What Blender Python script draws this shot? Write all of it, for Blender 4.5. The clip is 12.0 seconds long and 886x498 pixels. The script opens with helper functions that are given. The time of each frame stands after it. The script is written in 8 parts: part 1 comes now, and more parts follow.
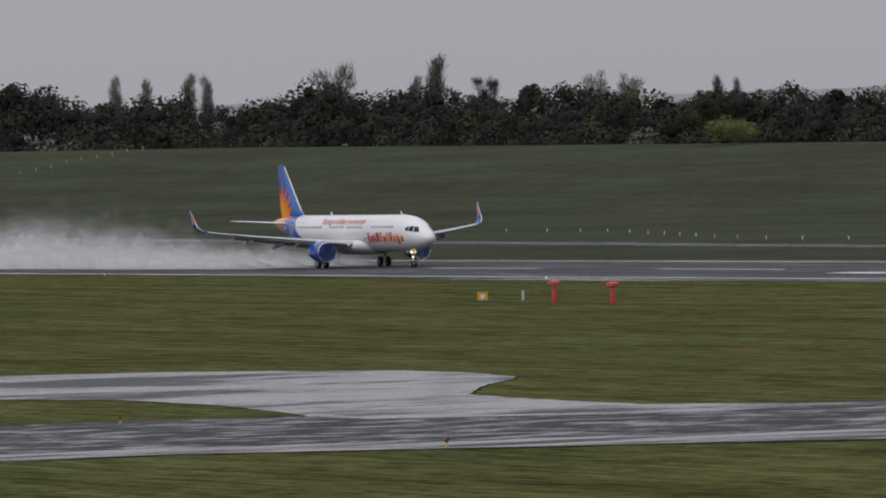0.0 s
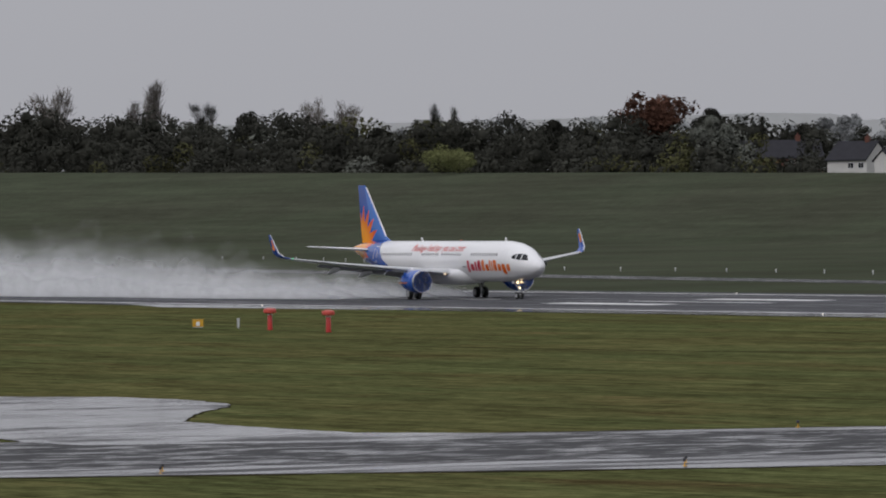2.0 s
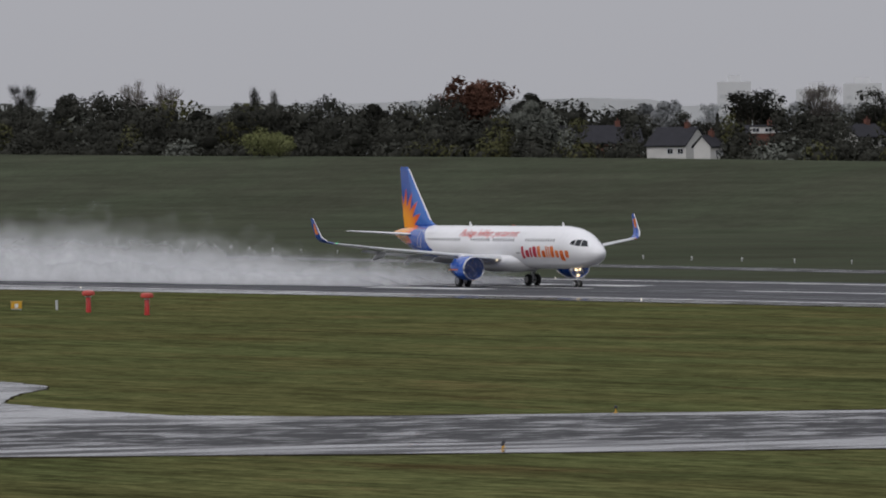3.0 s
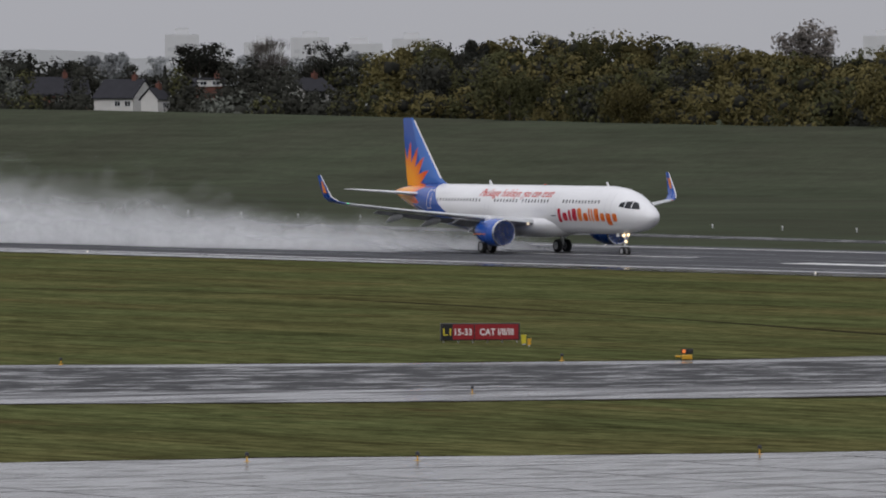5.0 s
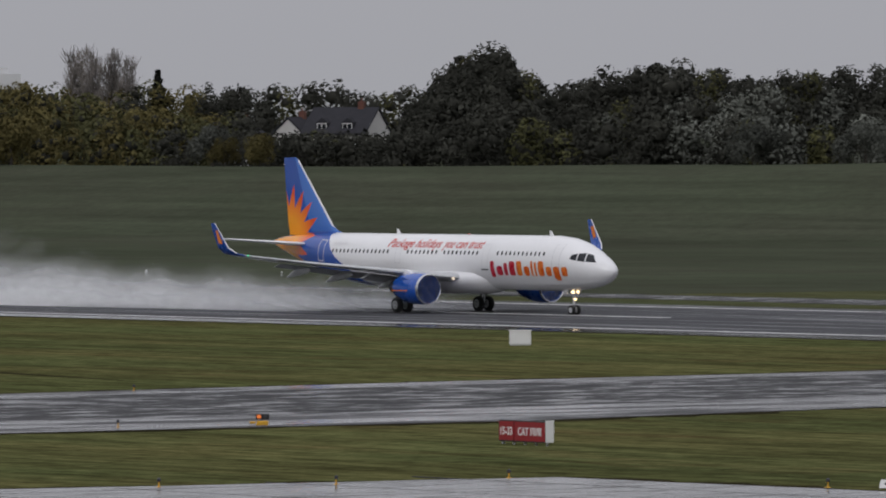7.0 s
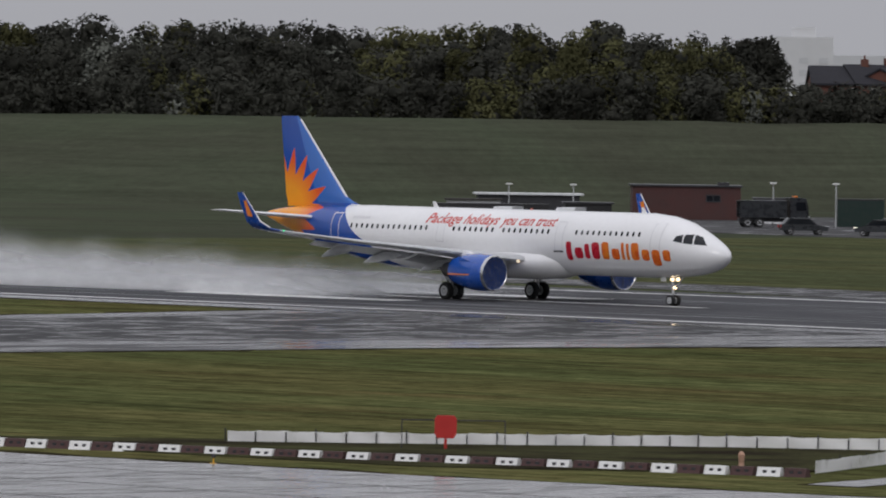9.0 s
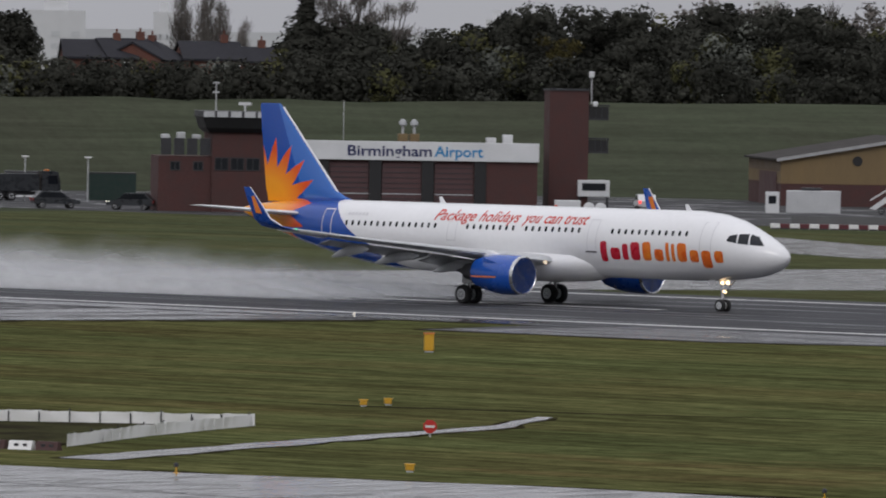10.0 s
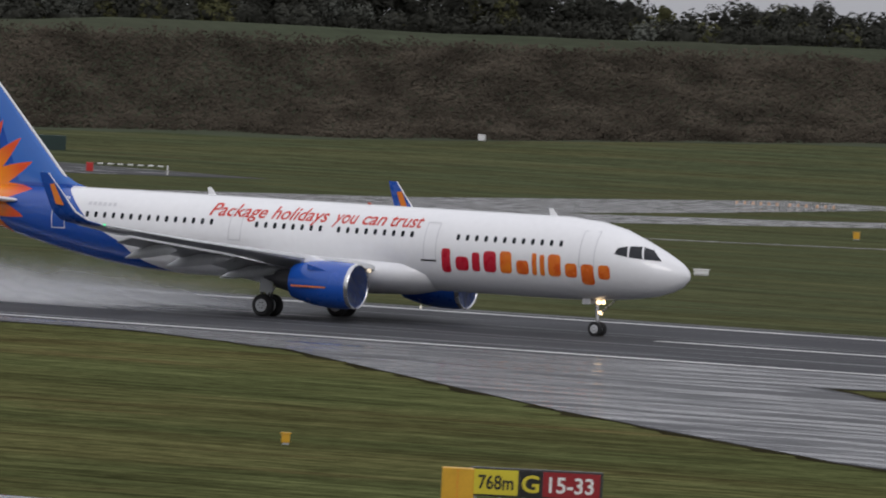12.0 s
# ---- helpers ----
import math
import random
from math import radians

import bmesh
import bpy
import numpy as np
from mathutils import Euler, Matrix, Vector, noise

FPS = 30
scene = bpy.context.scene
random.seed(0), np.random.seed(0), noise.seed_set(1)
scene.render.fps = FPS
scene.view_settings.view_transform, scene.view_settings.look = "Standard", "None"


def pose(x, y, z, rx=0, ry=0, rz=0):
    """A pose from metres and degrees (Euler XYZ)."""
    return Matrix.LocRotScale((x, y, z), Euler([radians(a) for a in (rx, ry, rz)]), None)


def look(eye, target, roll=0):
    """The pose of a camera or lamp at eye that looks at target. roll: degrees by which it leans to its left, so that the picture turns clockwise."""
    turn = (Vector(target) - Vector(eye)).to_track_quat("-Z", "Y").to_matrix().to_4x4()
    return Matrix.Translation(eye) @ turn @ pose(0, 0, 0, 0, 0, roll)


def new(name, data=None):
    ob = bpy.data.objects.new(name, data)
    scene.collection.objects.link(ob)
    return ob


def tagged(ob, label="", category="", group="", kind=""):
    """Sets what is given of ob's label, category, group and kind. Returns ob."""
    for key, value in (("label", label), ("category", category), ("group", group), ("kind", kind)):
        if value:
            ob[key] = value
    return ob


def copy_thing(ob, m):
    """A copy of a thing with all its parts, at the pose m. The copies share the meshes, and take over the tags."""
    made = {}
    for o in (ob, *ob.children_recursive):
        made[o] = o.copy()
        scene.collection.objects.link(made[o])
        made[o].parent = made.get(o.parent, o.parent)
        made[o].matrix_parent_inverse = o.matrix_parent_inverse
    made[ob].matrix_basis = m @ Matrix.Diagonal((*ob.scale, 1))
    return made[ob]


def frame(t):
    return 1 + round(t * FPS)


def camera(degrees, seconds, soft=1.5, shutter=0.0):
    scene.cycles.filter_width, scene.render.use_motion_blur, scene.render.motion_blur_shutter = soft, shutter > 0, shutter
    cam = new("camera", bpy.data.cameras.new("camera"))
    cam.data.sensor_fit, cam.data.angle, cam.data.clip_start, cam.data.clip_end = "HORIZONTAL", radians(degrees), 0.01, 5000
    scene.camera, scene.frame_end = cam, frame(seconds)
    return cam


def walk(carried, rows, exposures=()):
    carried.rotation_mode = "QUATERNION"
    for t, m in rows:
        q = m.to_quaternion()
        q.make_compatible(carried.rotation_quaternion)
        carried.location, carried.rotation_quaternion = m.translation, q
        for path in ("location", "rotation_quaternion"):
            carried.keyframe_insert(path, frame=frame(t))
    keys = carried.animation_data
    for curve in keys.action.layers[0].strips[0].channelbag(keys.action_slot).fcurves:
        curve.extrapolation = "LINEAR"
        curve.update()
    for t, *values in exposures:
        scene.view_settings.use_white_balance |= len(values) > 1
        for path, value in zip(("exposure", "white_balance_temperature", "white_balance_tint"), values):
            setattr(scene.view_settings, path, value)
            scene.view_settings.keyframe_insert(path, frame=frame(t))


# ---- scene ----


def aim(yaw, pitch, roll):
    """The camera's pose on the car park roof; yaw is counted from +y towards +x."""
    a, b = radians(yaw), radians(pitch)
    way = Vector((math.sin(a) * math.cos(b), math.cos(a) * math.cos(b), math.sin(b)))
    return look(EYE, Vector(EYE) + way, roll)


EYE = (0.0, 0.0, 14.047)
RUNWAY_Y = 408.01
cam = camera(5.4966, 12.0, soft=1.95, shutter=0.05)
walk(cam, [
    (0, aim(-66.3416, -0.6748, -1.576)),
    (0.5, aim(-65.7592, -0.6663, -1.188)),
    (1, aim(-65.2205, -0.6260, -1.130)),
    (1.5, aim(-65.0061, -0.5346, -1.157)),
    (2, aim(-64.5747, -0.5400, -1.036)),
    (2.5, aim(-64.0634, -0.6087, -0.706)),
    (3, aim(-63.4530, -0.6570, -0.682)),
    (3.5, aim(-62.5036, -0.6386, -0.561)),
    (3.7, aim(-62.0867, -0.6315, -0.440)),
    (5.3, aim(-59.5377, -0.9079, -0.381)),
    (5.5, aim(-59.1752, -0.8073, -0.555)),
    (6, aim(-58.0336, -0.8244, -0.372)),
    (6.5, aim(-56.5166, -0.9716, -0.284)),
    (7, aim(-54.5242, -0.7549, -0.161)),
    (7.5, aim(-53.3760, -0.8264, -0.179)),
    (7.7, aim(-52.8470, -0.9065, -0.152)),
    (9.3, aim(-46.2573, -1.0609, 0.788)),
    (9.5, aim(-45.2958, -1.1028, 0.676)),
    (10, aim(-43.0586, -1.1207, 0.986)),
    (10.5, aim(-40.2379, -1.2422, 1.259)),
    (11, aim(-37.7815, -1.4749, 1.713)),
    (11.5, aim(-32.7535, -1.6291, 2.412)),
    (12, aim(-28.9067, -1.2486, 2.949)),
], [(0, -0.13, 6380, 13), (2, -0.06, 6380, 13), (5.5, -0.04, 6380, 13), (6, -0.15, 6380, 13), (7, -0.15, 6380, 13), (9.5, -0.06, 6380, 13), (12, -0.04, 6380, 13)])

# ---- world and light: a low overcast, wet autumn day ----
world = bpy.data.worlds.new("overcast_sky")
scene.world = world
world.use_nodes = True
wn, wl = world.node_tree.nodes, world.node_tree.links
wn.clear()
sky = wn.new("ShaderNodeTexSky")
sky.sky_type, sky.sun_disc = "NISHITA", False
sky.sun_elevation, sky.sun_rotation = radians(38), radians(150)
sky.air_density, sky.dust_density = 1.0, 4.0
grey = wn.new("ShaderNodeHueSaturation")
grey.inputs["Saturation"].default_value = 0.12
wl.new(sky.outputs[0], grey.inputs["Color"])
# the cloud deck: three times brighter overhead than at the horizon
geo = wn.new("ShaderNodeTexCoord")
sep = wn.new("ShaderNodeSeparateXYZ")
wl.new(geo.outputs["Generated"], sep.inputs[0])
deck = wn.new("ShaderNodeMapRange")
deck.inputs["To Min"].default_value, deck.inputs["To Max"].default_value = 4.4, 11.0
wl.new(sep.outputs["Z"], deck.inputs["Value"])
tint = wn.new("ShaderNodeMix")
tint.data_type, tint.blend_type = "RGBA", "MULTIPLY"
tint.inputs[0].default_value = 1.0
tint.inputs[7].default_value = (0.97, 0.985, 1.03, 1)
wl.new(deck.outputs[0], tint.inputs[6])
both = wn.new("ShaderNodeMix")
both.data_type = "RGBA"
both.inputs[0].default_value = 0.9
wl.new(grey.outputs[0], both.inputs[6])
wl.new(tint.outputs[2], both.inputs[7])
bg = wn.new("ShaderNodeBackground")
bg.inputs["Strength"].default_value = 0.1
wl.new(both.outputs[2], bg.inputs["Color"])
wout = wn.new("ShaderNodeOutputWorld")
wl.new(bg.outputs[0], wout.inputs[0])

sun_data = bpy.data.lights.new("sun", "SUN")
sun_data.energy, sun_data.angle, sun_data.color = 0.6, radians(25), (1.0, 0.97, 0.93)
sun = new("sun", sun_data)
sun.matrix_basis = look((0, 0, 0), (-math.sin(radians(150)) * 0.79, -math.cos(radians(150)) * 0.79, -0.62))


# ---- materials ----
def mat(name, base, rough=0.6, metal=0.0, var=0.25, scale=2.0, fine=18.0, bump=0.0, second=None, spec=0.5, rough_var=0.1, coat=0.0, coord="Object", stretch=(1, 1, 1)):
    """A surface with variation at two scales; second: the colour of its worn or stained patches."""
    m = bpy.data.materials.new(name)
    m.use_nodes = True
    n, l = m.node_tree.nodes, m.node_tree.links
    b = n["Principled BSDF"]
    tc = n.new("ShaderNodeTexCoord")
    mp = n.new("ShaderNodeMapping")
    mp.inputs["Scale"].default_value = stretch
    l.new(tc.outputs[coord], mp.inputs[0])
    coarse, grain = n.new("ShaderNodeTexNoise"), n.new("ShaderNodeTexNoise")
    for t, s, d in ((coarse, scale, 4), (grain, fine, 3)):
        t.inputs["Scale"].default_value, t.inputs["Detail"].default_value = s, d
        l.new(mp.outputs[0], t.inputs["Vector"])
    r1 = n.new("ShaderNodeMapRange")
    r1.inputs["From Min"].default_value, r1.inputs["From Max"].default_value = 0.32, 0.68
    l.new(coarse.outputs["Fac"], r1.inputs["Value"])
    mix = n.new("ShaderNodeMix")
    mix.data_type = "RGBA"
    dark = second or tuple(c * (1 - var) for c in base)
    mix.inputs[6].default_value, mix.inputs[7].default_value = (*dark, 1), (*base, 1)
    l.new(r1.outputs[0], mix.inputs[0])
    r2 = n.new("ShaderNodeMapRange")
    r2.inputs["From Min"].default_value, r2.inputs["From Max"].default_value = 0.22, 0.78
    r2.inputs["To Min"].default_value, r2.inputs["To Max"].default_value = 1 - var * 0.6, 1 + var * 0.6
    l.new(grain.outputs["Fac"], r2.inputs["Value"])
    mul = n.new("ShaderNodeMix")
    mul.data_type, mul.blend_type = "RGBA", "MULTIPLY"
    mul.inputs[0].default_value = 1.0
    l.new(mix.outputs[2], mul.inputs[6])
    l.new(r2.outputs[0], mul.inputs[7])
    l.new(mul.outputs[2], b.inputs["Base Color"])
    r3 = n.new("ShaderNodeMapRange")
    r3.inputs["From Min"].default_value, r3.inputs["From Max"].default_value = 0.3, 0.7
    r3.inputs["To Min"].default_value, r3.inputs["To Max"].default_value = max(0.02, rough - rough_var), min(1, rough + rough_var)
    l.new(coarse.outputs["Fac"], r3.inputs["Value"])
    l.new(r3.outputs[0], b.inputs["Roughness"])
    b.inputs["Metallic"].default_value = metal
    b.inputs["Specular IOR Level"].default_value = spec
    b.inputs["Coat Weight"].default_value = coat
    if bump:
        bp = n.new("ShaderNodeBump")
        bp.inputs["Strength"].default_value, bp.inputs["Distance"].default_value = bump, 0.05
        l.new(grain.outputs["Fac"], bp.inputs["Height"])
        l.new(bp.outputs[0], b.inputs["Normal"])
    return m


def glow(name, colour, strength):
    m = mat(name, colour, 0.3)
    b = m.node_tree.nodes["Principled BSDF"]
    b.inputs["Emission Color"].default_value, b.inputs["Emission Strength"].default_value = (*colour, 1), strength
    return m


def grass_material(name, green, dry, stripe=0.3, fine=0.3, brown=None, contour=False):
    """Mown grass: long swaths along the runway, darker lines between them, dry patches and tussocks.
    contour: the streaks follow the height of a slope instead."""
    m = bpy.data.materials.new(name)
    m.use_nodes = True
    n, l = m.node_tree.nodes, m.node_tree.links
    b = n["Principled BSDF"]
    tc = n.new("ShaderNodeTexCoord")

    def layer(scale, detail, rough, lo, hi, a, c):
        mp, t, r = n.new("ShaderNodeMapping"), n.new("ShaderNodeTexNoise"), n.new("ShaderNodeMapRange")
        mp.inputs["Scale"].default_value = scale
        l.new(tc.outputs["Object"], mp.inputs[0])
        t.inputs["Scale"].default_value, t.inputs["Detail"].default_value, t.inputs["Roughness"].default_value = 1.0, detail, rough
        l.new(mp.outputs[0], t.inputs["Vector"])
        for key, v in (("From Min", lo), ("From Max", hi), ("To Min", a), ("To Max", c)):
            r.inputs[key].default_value = v
        l.new(t.outputs["Fac"], r.inputs["Value"])
        return r.outputs[0]

    def times(a, c):
        q = n.new("ShaderNodeMath")
        q.operation = "MULTIPLY"
        l.new(a, q.inputs[0])
        l.new(c, q.inputs[1])
        return q.outputs[0]

    def blend(fac, a, c):
        q = n.new("ShaderNodeMix")
        q.data_type = "RGBA"
        l.new(fac, q.inputs[0])
        for k, v in ((6, a), (7, c)):
            if isinstance(v, tuple):
                q.inputs[k].default_value = (*v, 1)
            else:
                l.new(v, q.inputs[k])
        return q.outputs[2]

    if contour:
        swath = layer((0.012, 0.012, 0.9), 5, 0.65, 0.34, 0.66, 1 - stripe, 1 + stripe)
        lines = layer((0.09, 0.09, 2.5), 4, 0.6, 0.30, 0.70, 1 - fine, 1 + fine)
    else:
        swath = layer((0.022, 0.16, 1), 7, 0.75, 0.36, 0.62, 1 - stripe, 1 + stripe * 0.75)
        lines = layer((0.11, 0.75, 1), 6, 0.75, 0.34, 0.56, 1 - fine * 1.5, 1 + fine * 0.6)
    tuft = layer((0.6, 0.7, 0.7), 6, 0.8, 0.34, 0.66, 1 - fine * 1.3, 1 + fine)
    col = blend(layer((0.02, 0.05, 0.05), 4, 0.6, 0.40, 0.64, 0, 1), green, dry)
    if brown:
        col = blend(layer((0.035, 0.11, 0.1), 5, 0.7, 0.55, 0.74, 0, 1), col, brown)
    q = n.new("ShaderNodeMix")
    q.data_type, q.blend_type = "RGBA", "MULTIPLY"
    q.inputs[0].default_value = 1.0
    l.new(col, q.inputs[6])
    l.new(times(times(swath, lines), tuft), q.inputs[7])
    l.new(q.outputs[2], b.inputs["Base Color"])
    b.inputs["Roughness"].default_value, b.inputs["Specular IOR Level"].default_value = 0.9, 0.0
    return m


def wet_material(name, base, dry_rough, wet_rough, wet=0.5, stretch=(0.02, 0.3, 1), angle=0.0, spec=0.5):
    """Wet paving: films of water between drier streaks."""
    m = mat(name, base, 0.5, var=0.3, scale=0.12, fine=3.0, spec=spec)
    n, l = m.node_tree.nodes, m.node_tree.links
    b = n["Principled BSDF"]
    tc = n.new("ShaderNodeTexCoord")
    mp = n.new("ShaderNodeMapping")
    mp.inputs["Rotation"].default_value = (0, 0, radians(angle))
    mp.inputs["Scale"].default_value = stretch
    l.new(tc.outputs["Object"], mp.inputs[0])
    w = n.new("ShaderNodeTexNoise")
    w.inputs["Scale"].default_value, w.inputs["Detail"].default_value, w.inputs["Roughness"].default_value = 1.0, 9.0, 0.72
    l.new(mp.outputs[0], w.inputs["Vector"])
    r = n.new("ShaderNodeMapRange")
    r.inputs["From Min"].default_value, r.inputs["From Max"].default_value = 0.62 - wet * 0.3, 0.72 - wet * 0.3
    r.inputs["To Min"].default_value, r.inputs["To Max"].default_value = dry_rough, wet_rough
    l.new(w.outputs["Fac"], r.inputs["Value"])
    l.new(r.outputs[0], b.inputs["Roughness"])
    s = n.new("ShaderNodeMapRange")
    s.inputs["From Min"].default_value, s.inputs["From Max"].default_value = 0.62 - wet * 0.3, 0.72 - wet * 0.3
    s.inputs["To Min"].default_value, s.inputs["To Max"].default_value = spec * 0.35, spec
    l.new(w.outputs["Fac"], s.inputs["Value"])
    l.new(s.outputs[0], b.inputs["Specular IOR Level"])
    return m


GRASS = grass_material("mown_grass", (0.077, 0.086, 0.034), (0.091, 0.087, 0.035), 0.34, 0.36, (0.100, 0.076, 0.034))
RUNWAY = wet_material("wet_runway_asphalt", (0.054, 0.055, 0.061), 0.75, 0.36, 0.34, (0.02, 0.5, 1), spec=0.3)
TAXIWAY = wet_material("wet_taxiway_asphalt", (0.045, 0.045, 0.047), 0.8, 0.18, 0.44, (0.35, 0.22, 1), spec=0.4)
APRON = wet_material("wet_apron_concrete", (0.15, 0.15, 0.147), 0.45, 0.12, 0.68, (0.8, 0.25, 1), angle=40)
PAINT = mat("white_runway_paint", (0.78, 0.78, 0.76), 0.45, var=0.3, scale=0.3, fine=4)
WHITE = mat("white_gloss_paint", (0.80, 0.80, 0.81), 0.22, var=0.04, scale=0.25, fine=3, coat=0.4, rough_var=0.04)
GREY = mat("light_grey_paint", (0.50, 0.51, 0.52), 0.35, var=0.12, scale=0.6, fine=6)
DARK = mat("dark_grey_metal", (0.05, 0.05, 0.055), 0.5, 0.4, var=0.3)
METAL = mat("bare_aluminium", (0.62, 0.62, 0.63), 0.28, 0.9, var=0.1)
RUBBER = mat("tyre_rubber", (0.018, 0.018, 0.019), 0.8, var=0.3, scale=4)
GLASS = mat("dark_window_glass", (0.010, 0.012, 0.016), 0.12, var=0.1, spec=0.35)
BLUE = mat("royal_blue_paint", (0.012, 0.085, 0.42), 0.25, var=0.08, scale=0.4, coat=0.4)
RED = mat("signal_red_paint", (0.50, 0.025, 0.02), 0.4, var=0.15, scale=1.5)
ORANGE = mat("orange_paint", (0.72, 0.20, 0.02), 0.35, var=0.1)
YELLOW = mat("yellow_paint", (0.66, 0.36, 0.02), 0.42, var=0.15, scale=1.5)
BLACK = mat("black_paint", (0.012, 0.012, 0.013), 0.5, var=0.2)


# ---- building tools ----
def mesh_of(bm, name, material, smooth=False):
    bm.normal_update()
    me = bpy.data.meshes.new(name)
    bm.to_mesh(me)
    bm.free()
    for m in material if isinstance(material, (list, tuple)) else [material]:
        me.materials.append(m)
    if smooth:
        me.polygons.foreach_set("use_smooth", [True] * len(me.polygons))
        me.set_sharp_from_angle(angle=radians(40))
    return me


def part(name, bm, material, parent=None, label="", smooth=False, at=None):
    """One mesh object under a thing or a part."""
    ob = new(name, mesh_of(bm, name, material, smooth) if isinstance(bm, bmesh.types.BMesh) else bm)
    if parent:
        ob.parent = parent
    if at is not None:
        ob.matrix_basis = at
    return tagged(ob, label)


def thing(name, label, category, m=None, group="", kind=""):
    ob = new(name)
    ob.empty_display_size = 0.2
    if m is not None:
        ob.matrix_basis = m
    return tagged(ob, label, category, group, kind)


def box(bm, x0, y0, z0, x1, y1, z1, bevel=0.0):
    made = bmesh.ops.create_cube(bm, size=1, matrix=Matrix.LocRotScale(((x0 + x1) / 2, (y0 + y1) / 2, (z0 + z1) / 2), None, (x1 - x0, y1 - y0, z1 - z0)))
    if bevel:
        bmesh.ops.bevel(bm, geom=list({e for v in made["verts"] for e in v.link_edges}), offset=bevel, segments=2, affect="EDGES", profile=0.5)
    return bm


def boxes(*rows, bevel=0.0):
    bm = bmesh.new()
    for r in rows:
        box(bm, *r, bevel=bevel)
    return bm


def rod(bm, a, b, r0, r1=None, seg=10):
    a, b = Vector(a), Vector(b)
    m = Matrix.Translation((a + b) / 2) @ (b - a).to_track_quat("Z", "Y").to_matrix().to_4x4()
    bmesh.ops.create_cone(bm, cap_ends=True, segments=seg, radius1=r0, radius2=r0 if r1 is None else r1, depth=(b - a).length, matrix=m)
    return bm


def rods(*rows, seg=10):
    bm = bmesh.new()
    for r in rows:
        rod(bm, *r, seg=seg)
    return bm


def loft(rings, cap=True, closed=True):
    bm = bmesh.new()
    vs = [[bm.verts.new(p) for p in ring] for ring in rings]
    n = len(rings[0])
    for a, b in zip(vs, vs[1:]):
        for i in range(n if closed else n - 1):
            j = (i + 1) % n
            bm.faces.new((a[i], a[j], b[j], b[i]))
    if cap:
        bm.faces.new(vs[0])
        bm.faces.new(vs[-1][::-1])
    bmesh.ops.recalc_face_normals(bm, faces=bm.faces)
    return bm


def prism(points, depth, axis="y"):
    """A flat outline given in two coordinates, made depth thick along the third axis."""
    bm = bmesh.new()
    put = {"y": lambda p, d: (p[0], d, p[1]), "x": lambda p, d: (d, p[0], p[1]), "z": lambda p, d: (p[0], p[1], d)}[axis]
    a = [bm.verts.new(put(p, 0)) for p in points]
    b = [bm.verts.new(put(p, depth)) for p in points]
    bm.faces.new(a)
    bm.faces.new(b[::-1])
    for i in range(len(a)):
        j = (i + 1) % len(a)
        bm.faces.new((a[j], a[i], b[i], b[j]))
    bmesh.ops.recalc_face_normals(bm, faces=bm.faces)
    return bm


def lathe(profile, seg=24, axis="x"):
    """A turned body; profile: (along, radius)."""
    rings = []
    for s, r in profile:
        ring = []
        for i in range(seg):
            a = 2 * math.pi * i / seg
            c, d = r * math.cos(a), r * math.sin(a)
            ring.append({"x": (s, c, d), "y": (c, s, d), "z": (c, d, s)}[axis])
        rings.append(ring)
    return loft(rings)


def lettering(text, size, shear=0.0, align="CENTER", extrude=0.01, spacing=1.0, bold=0.0):
    """A bmesh of flat letters in x (along) and y (up), size = the height of a capital over 0.7."""
    cu = bpy.data.curves.new("lettering", "FONT")
    cu.body, cu.size, cu.shear, cu.align_x, cu.extrude, cu.space_character = text, size, shear, align, extrude, spacing
    cu.resolution_u, cu.offset = 3, bold
    ob = bpy.data.objects.new("lettering", cu)
    scene.collection.objects.link(ob)
    bpy.context.view_layer.update()
    me = ob.evaluated_get(bpy.context.evaluated_depsgraph_get()).to_mesh()
    bm = bmesh.new()
    bm.from_mesh(me)
    bpy.data.objects.remove(ob)
    bpy.data.curves.remove(cu)
    return bm


def moved(bm, m):
    bmesh.ops.transform(bm, matrix=m, verts=bm.verts)
    return bm


def joined(*bms):
    out = bmesh.new()
    for b in bms:
        me = bpy.data.meshes.new("tmp")
        b.to_mesh(me)
        b.free()
        out.from_mesh(me)
        bpy.data.meshes.remove(me)
    return out


# ---- ground ----
def spline(x, pts):
    """Smooth steps between the given (x, value) pairs."""
    if x <= pts[0][0]:
        return pts[0][1]
    for (a, u), (b, v) in zip(pts, pts[1:]):
        if x <= b:
            k = (x - a) / (b - a)
            return u + (v - u) * k * k * (3 - 2 * k)
    return pts[-1][1]


def bank_foot(x):
    return spline(x, [(-1500, 690), (-1000, 640), (-800, 670), (-740, 770), (-650, 850), (-605, 905), (-590, 925), (-560, 965), (-480, 1010), (200, 1050)])


def bank_height(x):
    pts = ((-1947, 14.3), (-1814, 13.8), (-1700, 13.0), (-1588, 12.2), (-1498, 11.7), (-1371, 10.85), (-1230, 9.8), (-1180, 9.35), (-1117, 9.0), (-995, 9.05), (-950, 9.2), (-805, 10.1), (-765, 10.1), (-740, 10.4), (-717, 10.6),
           (-704, 10.7), (-668, 10.2), (-641, 9.3), (-618, 8.2), (-606, 14.3), (-588, 15.9), (-560, 15.9), (-510, 16.9), (200, 17.4))
    return float(np.interp(x, [p[0] for p in pts], [p[1] for p in pts]))


